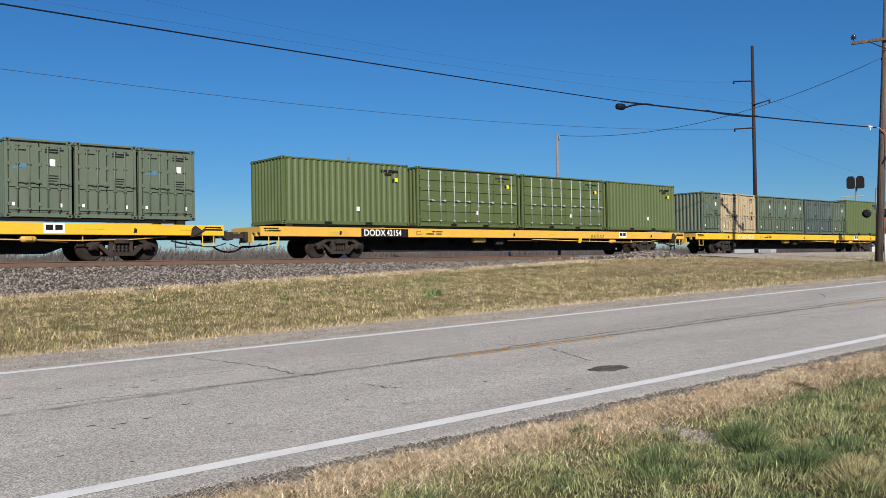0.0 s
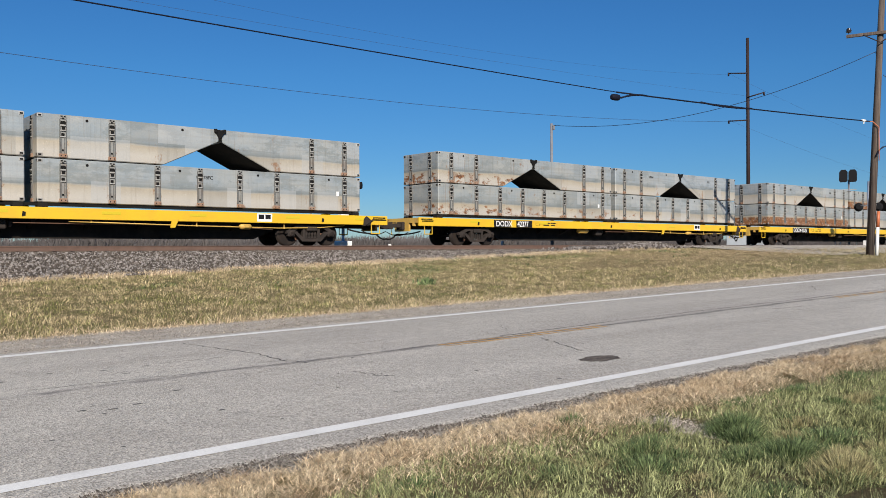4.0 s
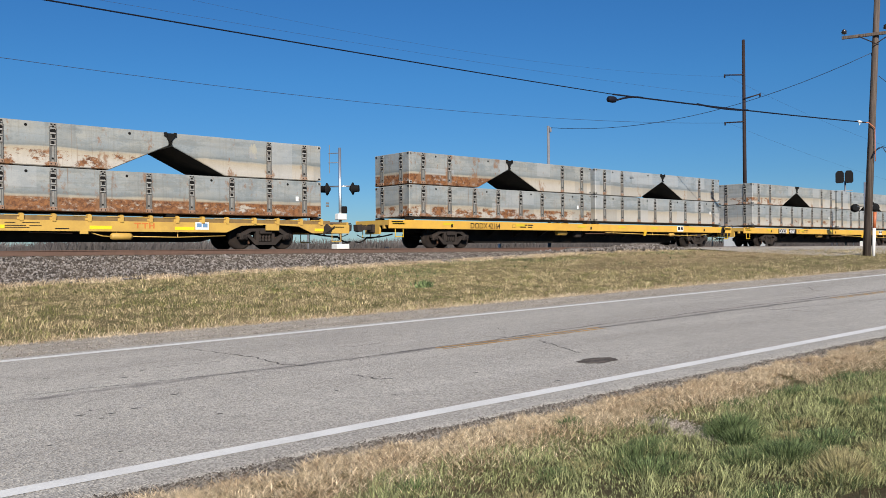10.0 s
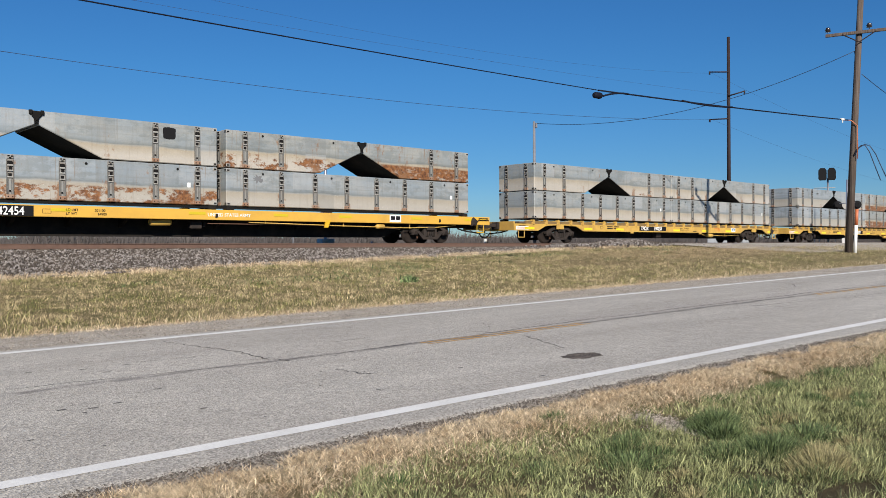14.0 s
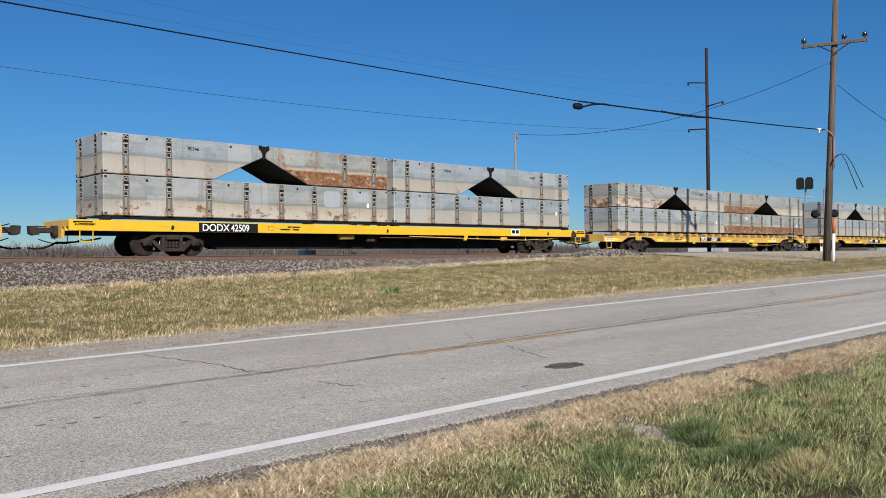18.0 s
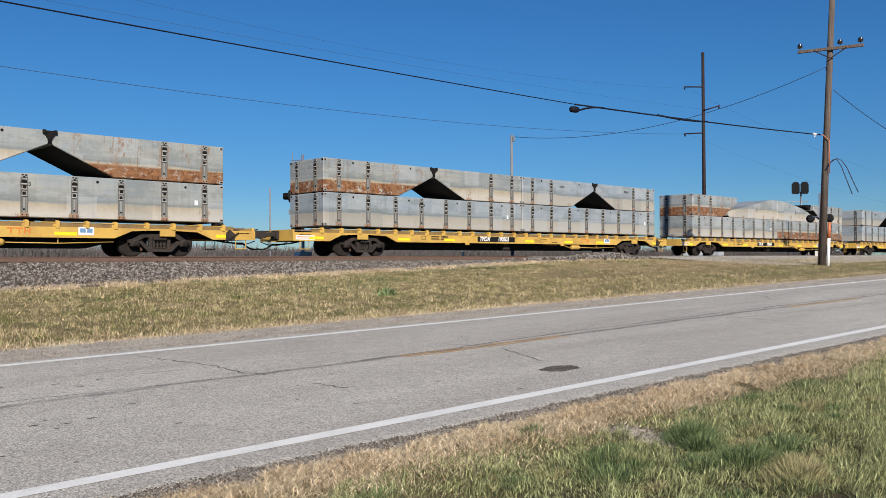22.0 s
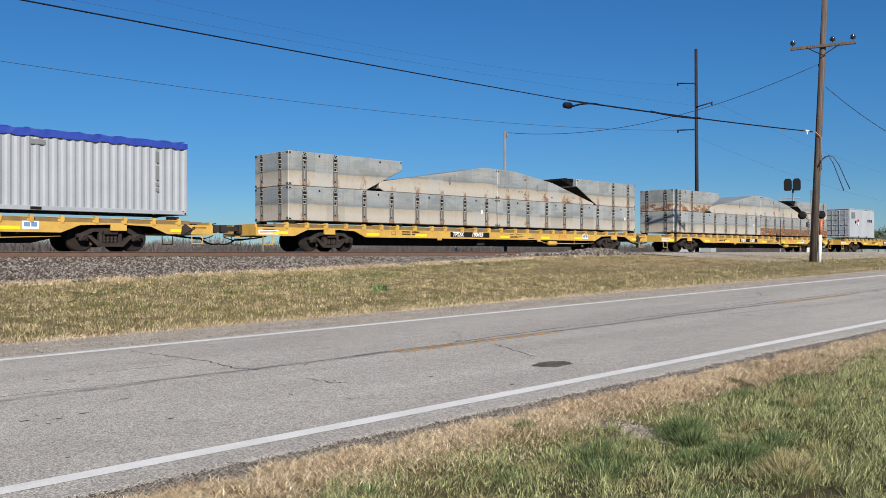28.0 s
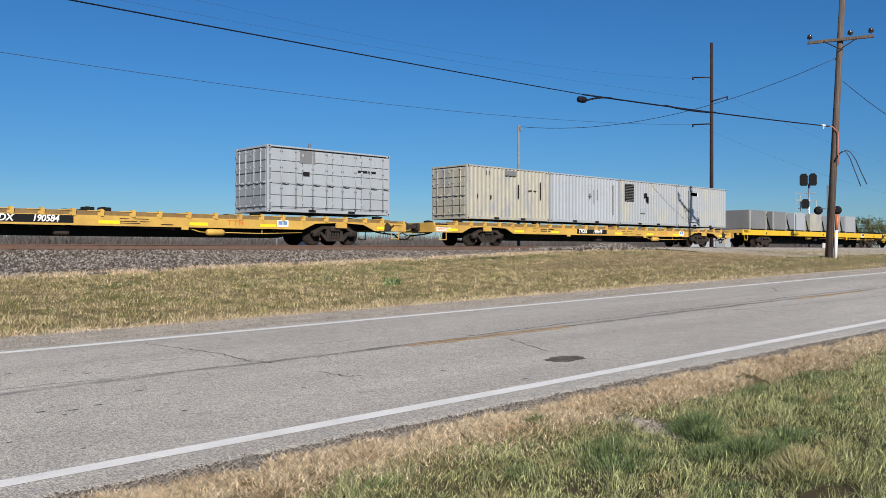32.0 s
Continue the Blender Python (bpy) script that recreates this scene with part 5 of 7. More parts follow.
def leaf_mesh(w, h, paint, cuts=(0.0, 0.2, 0.4, 0.6, 0.8, 1.0)):
    """One door leaf, facing -y: a pressed sheet with panels between grooves; cuts are the panels' limits."""
    def make():
        side = [(0.05, 0.0), (0.012, 0.0)]
        for lo, hi in zip(cuts, cuts[1:]):
            z0, z1 = 0.05 + lo * (h - 0.06), 0.05 + hi * (h - 0.06) - 0.042
            side += [(0.012, z0), (-0.028, z0 + 0.014), (-0.028, z1 - 0.014), (0.012, z1)]
        side += [(0.012, h), (0.05, h)]
        bm = bmesh.new()
        slab(bm, side, 0.018, w - 0.018)
        bmesh.ops.recalc_face_normals(bm, faces=bm.faces)
        me = mesh_of("door", bm, paint)
        me.transform(Matrix(((0, 1, 0, 0), (1, 0, 0, 0), (0, 0, 1, 0), (0, 0, 0, 1))))
        me.flip_normals()
        return me
    return shared(("leaf", w, h, paint, cuts), make)


def hinges(leaf, h, paint):
    def make():
        bm = bmesh.new()
        box(bm, -0.03, -0.045, 0, 0.07, 0.02, 0.12, 0.008)
        return mesh_of("hinge", bm, paint)
    for z in (0.18, 0.42 * h, 0.66 * h, h - 0.25):
        placed("hinge", shared(("hinge", paint), make), leaf, pose(0, 0, z))


def rod_mesh(h, bright):
    def make():
        bm = bmesh.new()
        rod(bm, (0, -0.055, 0.0), (0, -0.055, h), 0.023, None, 8)
        for z in (0.06, 0.33 * h, 0.68 * h, h - 0.1):
            box(bm, -0.05, -0.08, z, 0.05, 0.0, z + 0.055, 0.006)
        rod(bm, (0, -0.085, 0.43 * h), (0.34, -0.08, 0.42 * h), 0.018, None, 6)
        box(bm, 0.18, -0.09, 0.405 * h, 0.27, 0.0, 0.405 * h + 0.09, 0.01)
        return mesh_of("lock_rod", bm, bright)
    return shared(("rod", h, bright), make)


def door_row(t, x0, widths, H, paint, bright, y=0.0, cuts=(0.0, 0.2, 0.4, 0.6, 0.8, 1.0)):
    """A row of door leaves on the near side."""
    x = x0
    total = sum(widths)
    def gasket():
        bm = bmesh.new()
        box(bm, 0, 0.04, 0.16, total, 0.07, H - 0.08)
        return mesh_of("door_gasket", bm, "dark")
    placed("door_gasket", shared(("gasket", total, H), gasket), t, pose(x0, y, 0), "black rubber door seal")
    for i, w in enumerate(widths):
        leaf = placed("door", leaf_mesh(w, H - 0.30, paint, cuts), t, pose(x, y, 0.17))
        hinges(leaf, H - 0.30, paint)
        for dx in ((0.32, 0.78) if w > 1.2 else (0.28, 0.66)):
            placed("lock_rod", rod_mesh(H - 0.32, bright), leaf, pose(w * dx, 0, 0.01))
        x += w


def end_doors(t, H, W, paint, bright):
    """Double doors with four lock rods on the end that faces -x."""
    def gasket():
        bm = bmesh.new()
        box(bm, 0, 0.04, 0.16, W - 0.22, 0.07, H - 0.08)
        return mesh_of("door_gasket", bm, "dark")
    placed("door_gasket", shared(("endgasket", W, H), gasket), t, pose(0.0, W - 0.11, 0, 0, 0, -90))
    for k in range(2):
        leaf = placed("door", leaf_mesh(W / 2 - 0.11, H - 0.30, paint), t, pose(0.0, W - 0.11 - k * (W / 2 - 0.11), 0.17, 0, 0, -90))
        hinges(leaf, H - 0.30, paint)
        for dx in (0.3, 0.75):
            placed("lock_rod", rod_mesh(H - 0.32, bright), leaf, pose((W / 2 - 0.11) * dx, 0, 0.01))


def prints(t, rows, material="ink", y=0.002, name="stencil_print"):
    bars(rows, material, t, (0, y, 0), name)


BOX_H, BOX_W, BOX_L = 2.591, 2.438, 6.058


def container(style, paint, label, L=BOX_L, H=BOX_H):
    t = thing("shipping_container", label, "container", "containers on the train")
    frame_parts(t, L, H, BOX_W, paint)
    if style.startswith("doors"):
        def back():
            bm = bmesh.new()
            corrugated(bm, 0.10, L - 0.10, 0.15, H - 0.07, 0.02)
            return mesh_of("side_wall", bm, paint)
        placed("side_wall", shared(("side", paint, L, H, None), back), t, pose(L, BOX_W, 0, 0, 0, 180))
        w = (L - 0.24) / 4
        door_row(t, 0.12, [w] * 4, H, paint, "galv" if paint == "olive" else "steel_door" if paint == "pale" else paint)
    else:
        wall_corrugated(t, L, H, BOX_W, paint)
    if style in ("end_doors", "doors_both"):
        end_doors(t, H, BOX_W, {"pale": "steel_door"}.get(paint, paint), paint)
        end_corrugated(t, L, H, BOX_W, paint, left=False)
    else:
        end_corrugated(t, L, H, BOX_W, paint)
    return t


def small_container(paint, label, marks):
    """A third-length container with double doors towards the road."""
    L, H = 1.968, 2.438
    t = thing("small_container", label, "container", "small containers on the train")
    frame_parts(t, L, H, BOX_W, paint)
    end_corrugated(t, L, H, BOX_W, paint)
    door_row(t, 0.11, [(L - 0.22) / 2] * 2, H, paint, paint, cuts=(0.0, 0.34, 1.0))
    def back():
        bm = bmesh.new()
        corrugated(bm, 0.10, L - 0.10, 0.15, H - 0.08, 0.02)
        return mesh_of("side_wall", bm, paint)
    placed("side_wall", shared(("back", paint, L), back), t, pose(L, BOX_W, 0, 0, 0, 180))
    def sticker():
        bm = bmesh.new()
        box(bm, 0, -0.006, 0, 0.2, 0.0, 0.26)
        return mesh_of("sticker", bm, "white")
    s = shared("sticker", sticker)
    for x, z, k in ((0.2, 0.36, 0.4), (1.56, 0.34, 0.45)) + (((1.29, 1.62, 0.8),) if marks else ()):
        placed("sticker", s, t, pose(x, -0.03, z) @ Matrix.Diagonal((k, 1, k, 1)), "white paper label")
    prints(t, [(1.15, 2.10, 0.55, 0.05), (1.15, 2.02, 0.4, 0.05), (1.2, 1.3, 0.35, 0.03), (1.2, 1.22, 0.4, 0.03), (1.2, 1.14, 0.3, 0.03), (0.3, 2.05, 0.3, 0.04)], y=-0.031)
    if marks:
        prints(t, [(0.40, 1.52, 0.22, 0.14), (0.22, 1.5, 0.16, 0.07)], "deep_blue", -0.031, "blue_stencil")
    return t


def louvre(t, x, z, w, h, n=10):
    bm = bmesh.new()
    box(bm, 0, -0.012, 0, w, 0.02, h, 0.006)
    base = part("louvre", bm, "dark", t, "dark louvred vent")
    base.matrix_basis = pose(x, 0, z)
    bm = bmesh.new()
    slab(bm, [(0, 0), (w, 0), (w, 0.02), (0, 0.02)], -0.03, -0.008)
    sl = mesh_of("slat", bm, "lead")
    for i in range(n):
        placed("slat", sl, base, pose(0, 0, (i + 0.3) * h / n))


def plate(t, x, z, w, h, material, name="panel", label=""):
    bm = bmesh.new()
    box(bm, 0, -0.042, 0, w, 0.02, h, 0.004)
    p = part(name, bm, material, t, label)
    p.matrix_basis = pose(x, 0, z)
    return p


# ---- the train ----
TRAIN = []      # (thing, place along the train at the start, y, z)


def ride(ob, x, y, z):
    TRAIN.append((ob, x, y, z))
    ob.matrix_basis = pose(x, y, z)
    return ob


def car_x(k):
    """Left end of car k along the track at the start."""
    return 129.86 + (k - 5) * PITCH + {0: 1.05, 1: 0.8, 2: 0.4, 7: -0.33, 9: -0.12, 10: -0.15, 11: -0.15, 12: -0.29, 18: 0.1, 20: 0.1}.get(k, 0.0)


PLAIN_CAR, LUG_CAR = plain_flatcar(), lugged_flatcar()
FIRST = {"P": PLAIN_CAR, "L": LUG_CAR}
# kind, lettering, how it is painted ("panel" = white on black, "white" or "ink" straight on the sill)
CARS = [("P", None, ""), ("P", "DODX  42154", "panel"), ("P", "DODX  42250", "white"), ("P", "DODX  42152", "white"), ("P", "DODX  42377", "split"), ("P", "DODX  42525", "panel"), ("P", "DODX  42217", "white"),
        ("L", "TPDX  190620", "panel"), ("P", "DODX  42164", "ink"), ("P", "DODX  42507", "split"), ("P", "DODX  42454", "split"), ("L", "TPDX  190038", "panel"), ("L", "TPDX  190208", "panel"), ("P", "DODX  42509", "panel"),
        ("L", "TPDX  192367", "panel"), ("L", "TPDX  190033", "panel"), ("L", "TPDX  190503", "panel"), ("L", "TPDX  190044", "panel"), ("L", "TPDX  190639", "panel"), ("L", "TPDX  192376", "panel"), ("L", "TPDX  190493", "panel"),
        ("L", "TPDX  192353", "panel"), ("L", "TPDX  190584", "panel"), ("L", "TPDX  190449", "panel"), ("P", None, ""), ("P", None, "")]


def number_car(car, kind, text, how):
    """The car's reporting mark on its near sill."""
    x, z, h, w = (4.5, 0.85, 0.33, 2.4) if kind == "P" else (10.42, 0.68, 0.25, 2.68)
    size = 0.36 if kind == "P" else 0.29
    if how in ("panel", "split"):
        bm = bmesh.new()
        if how == "split":
            box(bm, 0, -0.006, 0, w * 0.46, 0.0, h)
            box(bm, w * 0.62, -0.006, 0, w * 1.08, 0.0, h)
        else:
            box(bm, 0, -0.006, 0, w, 0.0, h)
        pb = part("number_panel", bm, "ink", car, "black panel behind white lettering")
        pb.matrix_basis = pose(x, 0, z)
    a, b = text.split("  ")
    gap = w * (0.65 if how == "split" else 0.53)
    mt = {"ink": "ink", "white": "faded"}.get(how, "white")
    style = dict(bold=0.028, slant=0.22) if kind == "L" else {}
    letters(a, size, mt, car, (x + 0.12, -0.010, z + 0.04), squeeze=1.0, **style)
    letters(b, size, mt, car, (x + gap, -0.010, z + 0.04), squeeze=0.92 if kind == "L" else 0.85, **style)


for k, (kind, text, how) in enumerate(CARS):
    first = FIRST.pop(kind, None)
    car = first if first else copy_thing({"P": PLAIN_CAR, "L": LUG_CAR}[kind], pose(0, 0, 0))
    CARS[k] = (kind, text, how, car)
for k, (kind, text, how, car) in enumerate(CARS):
    if text:
        number_car(car, kind, text, how)
    ride(car, car_x(k), FACE_Y, RAIL_Z)

for k in (1, 8, 9, 10):
    for ob in CARS[k][3].children:
        if ob.name.startswith("side_sill"):
            ob.material_slots[0].link = "OBJECT"
            ob.material_slots[0].material = M["amber"]
for ob in [o for o in CARS[10][3].children if o.name.startswith("weight_stencil")][:4]:
    bpy.data.objects.remove(ob)
for text, px, pz in (("LD LMT", 8.05, 1.04), ("201100", 8.95, 1.04), ("LT WT", 8.05, 0.92), ("64900", 9.05, 0.92)):
    letters(text, 0.115, "ink", CARS[10][3], (px, -0.006, pz), "weight_lettering")
letters("UNITED STATES ARMY", 0.17, "white", CARS[10][3], (12.9, -0.006, 0.97), "owner_lettering", 1.0, "faded white lettering")
RIBS8 = [0.762 + 1.524 * i for i in range(8)]
TOP = HULL_H


def straight_hull(colour, mark):
    return hull([(0, 0), (HULL_L, 0), (HULL_L, TOP), (0, TOP)], "pontoon_section", "long weathered grey steel pontoon with stained waterline on a flatcar", RIBS8, [(0, -90), (HULL_L, 90)], colour,
                [(0.0, 0.02), (0.0, TOP - 0.13), (HULL_L - 0.16, 0.02), (HULL_L - 0.16, TOP - 0.13)], [(1.5, 1.22), (4.6, 1.22), (7.6, 1.22), (10.7, 1.22)], (mark, 5.2) if mark else None)


def bow_hull(colour, mark, length=6.06, nose=0.45, flat=4.05, turned=False):
    """Bow section: square end at x = 0, raked underside rising to a blunt nose at x = length."""
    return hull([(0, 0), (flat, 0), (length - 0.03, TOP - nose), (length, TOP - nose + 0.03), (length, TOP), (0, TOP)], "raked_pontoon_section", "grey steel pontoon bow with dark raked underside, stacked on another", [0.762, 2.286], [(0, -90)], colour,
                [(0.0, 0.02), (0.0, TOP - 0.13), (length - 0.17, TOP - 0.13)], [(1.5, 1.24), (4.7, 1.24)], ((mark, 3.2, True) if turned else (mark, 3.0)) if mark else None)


HULLS = {}


def smear(ob, x0, x1, z0, z1, material, label, seed, turned=False, rough=0.18):
    """A ragged patch of paint on a hull's near side."""
    q = random.Random(seed)
    cx, cz, rx, rz = (x0 + x1) / 2, (z0 + z1) / 2, abs(x1 - x0) / 2, (z1 - z0) / 2
    ring = []
    for i in range(28):
        a = 2 * math.pi * i / 28
        c, s = math.cos(a), math.sin(a)
        k = (1 - q.uniform(0, rough)) / max(abs(c), abs(s)) ** 0.75
        ring.append((rx * c * k, rz * s * k))
    bm = bmesh.new()
    slab(bm, ring, -0.004, 0.0)
    p = part("paint_patch", bm, material, ob, label)
    p.matrix_basis = pose(cx, 2.438, cz, 0, 0, 180) if turned else pose(cx, 0, cz)


def stack(k, rust, marks=(), blue=(0.4,) * 6, line=0.42):
    """Two straight hulls below, two pairs of bows nose to nose above: rust, numbers and tint of l1, l2, then of the bows."""
    kind = CARS[k][0]
    base, off, gap = (3.126, 1.09, 0.36) if kind == "P" else (2.995, 1.46, 0.06)
    x0 = car_x(k) + off
    cr = random.Random(k)
    marks = tuple(marks) + ("",) * (6 - len(marks))
    def col(i):
        return rust[i], blue[i], line + cr.uniform(-0.07, 0.06)
    def keep(i, t, x, y, z):
        HULLS[(k, i)] = t
        ride(t, x, y, z)
    keep(0, straight_hull(col(0), marks[0]), x0, FACE_Y, base)
    keep(1, straight_hull(col(1), marks[1]), x0 + HULL_L + gap, FACE_Y, base)
    up = base + HULL_H + 0.034
    for j, x in enumerate((x0, x0 + HULL_L + gap)):
        keep(2 + 2 * j, bow_hull(col(2 + 2 * j), marks[2 + 2 * j]), x, FACE_Y, up)
        t = bow_hull(col(3 + 2 * j), marks[3 + 2 * j], turned=True)
        TURNED.add(t)
        keep(3 + 2 * j, t, x + HULL_L, FACE_Y + 2.438, up)
        bm = bmesh.new()
        slab(bm, [(-0.22, -0.05), (-0.10, -0.10), (-0.05, -0.40), (0.06, -0.36), (0.10, -0.12), (0.22, -0.05), (0.22, -0.015), (-0.22, -0.015)], -0.03, 0.28)
        for bx_ in (-0.22, 0.12):
            box(bm, bx_, -0.07, -0.13, bx_ + 0.10, 0.0, 0.01, 0.012)
        rod(bm, (-0.18, -0.04, -0.08), (0.05, -0.04, -0.42), 0.025, None, 6)
        rod(bm, (0.18, -0.04, -0.08), (-0.04, -0.04, -0.34), 0.025, None, 6)
        c = solid("bow_coupling", bm, "dark", "black steel coupling between two pontoon bows", "coupling", "couplings between the bows")
        ride(c, x + 6.096, FACE_Y, up + TOP)


TURNED = set()
stack(3, (0.2, 0.25, 0.82, 0.3, 0.2, 0.3), ("", "00278FC", "", "0251"), (0.3, 0.4, 0.2, 0.5, 0.4, 0.4))
stack(4, (0.55, 0.45, 0.6, 0.3, 0.15, 0.2), ("", "", "", "", "R0084", "0221"), (0.2, 0.3, 0.3, 0.4, 0.5, 0.75))
stack(5, (0.82, 0.12, 0.35, 0.3, 0.82, 0.7), ("", "0297", "004", "0190"), (0.2, 0.6, 0.5, 0.3, 0.2, 0.2))
stack(6, (0.72, 0.05, 0.2, 0.35, 0.05, 0.05), ("", "0028", "", "0002", "0118", "B0013"), (0.2, 0.9, 0.3, 0.6, 0.9, 0.9))
stack(7, (0.15, 0.84, 0.35, 0.55, 0.62, 0.35), ("", "", "", "R015FC"), (0.3, 0.2, 0.3, 0.6, 0.1, 0.2))
stack(8, (0.68, 0.15, 0.92, 0.35, 0.12, 0.12), ("", "", "", "", "0354"), (0.2, 0.4, 0.2, 0.2, 0.7, 0.7))
stack(9, (0.55, 0.5, 0.62, 0.4, 0.1, 0.12), ("", "", "", "", "0178"), (0.3, 0.3, 0.2, 0.2, 0.55, 0.5))
stack(10, (0.68, 0.25, 0.12, 0.1, 0.66, 0.9), ("", "", "0176"), (0.7, 0.6, 0.7, 0.3, 0.2, 0.2))
stack(11, (0.35, 0.35, 0.2, 0.5, 0.4, 0.3))
stack(12, (0.04, 0.82, 0.05, 0.1, 0.96, 0.85), ("0104", "", "L0421", "R0150"), (0.85, 0.1, 0.8, 0.7, 0.1, 0.1))
stack(13, (0.55, 0.04, 0.15, 0.99, 0.06, 0.06), ("1231", "0029", "B0346", "", "R0046", "L0208"), (0.3, 0.9, 0.8, 0.1, 0.9, 0.9))
stack(14, (0.2, 0.93, 0.62, 0.35, 0.9, 0.2), ("0500", "", "", "0148"), (0.7, 0.1, 0.2, 0.7, 0.1, 0.2))
stack(15, (0.04, 0.3, 0.04, 0.06, 0.3, 0.92), ("0031", "2203", "L0217", "B0025"), (0.9, 0.2, 0.9, 0.8, 0.2, 0.1))
stack(16, (0.06, 0.06, 0.85, 0.35, 0.05, 0.05), ("0120", "0078", "", "", "L0204", "B0009"), (0.75, 0.8, 0.2, 0.1, 0.9, 0.9))
stack(18, (0.04, 0.92, 0.08, 0.85, 0.5, 0.3), ("0023", "", "D0880", "0041"), (0.95, 0.1, 0.95, 0.4, 0.1, 0.2))
smear(HULLS[(10, 1)], 1.06, 1.52, 0.86, 1.2, "lead", "dark smeared paint", 1, rough=0.6)
smear(HULLS[(10, 3)], 1.54, 2.03, 0.82, 1.25, "ink", "black square of paint", 2, True, 0.08)
smear(HULLS[(7, 5)], 2.75, 3.15, 0.62, 1.25, "cream", "cream patch of paint", 3, True, 0.4)
smear(HULLS[(13, 0)], 8.83, 9.66, 0.54, 1.22, "pale", "pale rectangle of fresh paint", 4, False, 0.04)
smear(HULLS[(13, 0)], 10.34, 11.18, 0.8, 1.22, "pale", "pale rectangle of fresh paint", 5, False, 0.04)
smear(HULLS[(3, 0)], 10.4, 11.1, 0.8, 1.2, "lead", "dark smeared paint", 6, False, 0.55)
smear(HULLS[(14, 3)], 2.5, 4.3, 0.95, 1.2, "lead", "grey smeared paint", 7, True, 0.4)
smear(HULLS[(14, 3)], 1.55, 2.1, 0.72, 1.15, "lead", "grey smeared paint", 8, True, 0.5)
letters("W", 0.34, "white", HULLS[(14, 1)], (2.88, -0.004, 0.9), "chalk_letter")
q = random.Random(12)
for i in range(9):
    bm = bmesh.new()
    a = 18.9 + i * 0.115
    rod(bm, (a, -0.003, 0.86 + q.uniform(0, 0.04)), (a + q.uniform(-0.06, 0.1), -0.003, 1.06 + q.uniform(-0.06, 0.03)), 0.012, None, 5)
    part("scribble_stroke", bm, "ink", CARS[1][3], "black spray-paint stroke")


# a black ring hung on one of the bows
bm = bmesh.new()
for i in range(24):
    p, q = 2 * math.pi * i / 24, 2 * math.pi * (i + 1) / 24
    rod(bm, (0.21 * math.cos(p), 0, 0.21 * math.sin(p)), (0.21 * math.cos(q), 0, 0.21 * math.sin(q)), 0.032, None, 6)
ride(solid("fender_ring", bm, "ink", "black ring hanging on the side of a pontoon", "ring"), car_x(6) + 1.09 + 10.33, FACE_Y - 0.03, 3.126 + HULL_H + 0.72)


def ramp_stack(k, rust, mark):
    """Two straight hulls below; above them a bow at each end and two ramped hulls back to back in the middle."""
    base, x0 = 2.995, car_x(k) + 1.46
    cr = random.Random(k + 50)
    def col(i):
        return rust[i], 0.35, 0.42 + cr.uniform(-0.05, 0.06)
    HULLS[(k, 0)], HULLS[(k, 1)] = straight_hull(col(0), ""), straight_hull(col(1), "")
    ride(HULLS[(k, 0)], x0, FACE_Y, base)
    ride(HULLS[(k, 1)], x0 + HULL_L + 0.08, FACE_Y, base)
    up = base + HULL_H + 0.012
    ride(bow_hull(col(2), "", 5.98, 0.42, 3.95), x0, FACE_Y, up)
    t = HULLS[(k, 3)] = bow_hull(col(3), "", 5.75, 0.42, 3.85)
    TURNED.add(t)
    bm = bmesh.new()
    slab(bm, [(5.70, TOP - 0.34), (5.95, TOP - 0.36), (6.55, TOP - 0.16), (6.75, TOP - 0.10), (6.72, TOP - 0.02), (6.1, TOP - 0.05), (5.70, TOP - 0.02)], 0.25, 2.19)
    for a in (5.78, 6.3):
        box(bm, a, 0.18, TOP - 0.14, a + 0.22, 2.26, TOP + 0.02, 0.02)
    part("bow_hinge", bm, "dark", t, "black hinge gear on the bow")
    ride(t, x0 + 24.46, FACE_Y + 2.438, up)
    for s in (0, 1):
        r = hull([(0, 0), (7.3, 0), (7.55, 0.12), (7.55, 0.40), (3.1, 1.10), (1.15, 1.44), (0.75, 1.47), (0, 1.46)] if s == 0 else
                 [(0, 0), (8.05, 0), (8.05, 0.10), (4.4, 1.02), (1.9, 1.36), (1.3, 1.43), (0, 1.46)], "ramped_pontoon_section", "grey steel ramp pontoon with long sloping top, stacked on another", [], [], col(4 + s),
                 [(0.0, 0.02), (0.0, TOP - 0.06)], [(2.1, 1.05), (2.1, 0.3), (4.3, 0.25)], None)
        bm = bmesh.new()
        lathe(bm, [(0.075, 0.0), (0.075, 0.01)], "y", 12)
        for v in bm.verts:
            v.co.z *= 2.6
        part("hand_hole", bm, "lead", r).matrix_basis = pose(3.3 - s * 0.2, -0.012 if s else 2.44, 0.68)
        if s == 0:
            TURNED.add(r)
            ride(r, x0 + HULL_L + 0.03, FACE_Y + 2.438, up)
        else:
            ride(r, x0 + HULL_L + 0.05, FACE_Y, up)


ramp_stack(17, (0.15, 0.8, 0.85, 0.55, 0.15, 0.3), "0533")
ramp_stack(20, (0.2, 0.3, 0.3, 0.25, 0.2, 0.55), "")
ramp_stack(21, (0.35, 0.99, 0.7, 0.35, 0.2, 0.3), "")
smear(HULLS[(21, 1)], 7.9, 8.75, 0.68, 1.2, "ink", "black smeared paint", 21, False, 0.45)
smear(HULLS[(17, 3)], 3.75, 4.6, 0.42, 1.15, "rust", "rusty rectangle of bare steel", 17, True, 0.08)

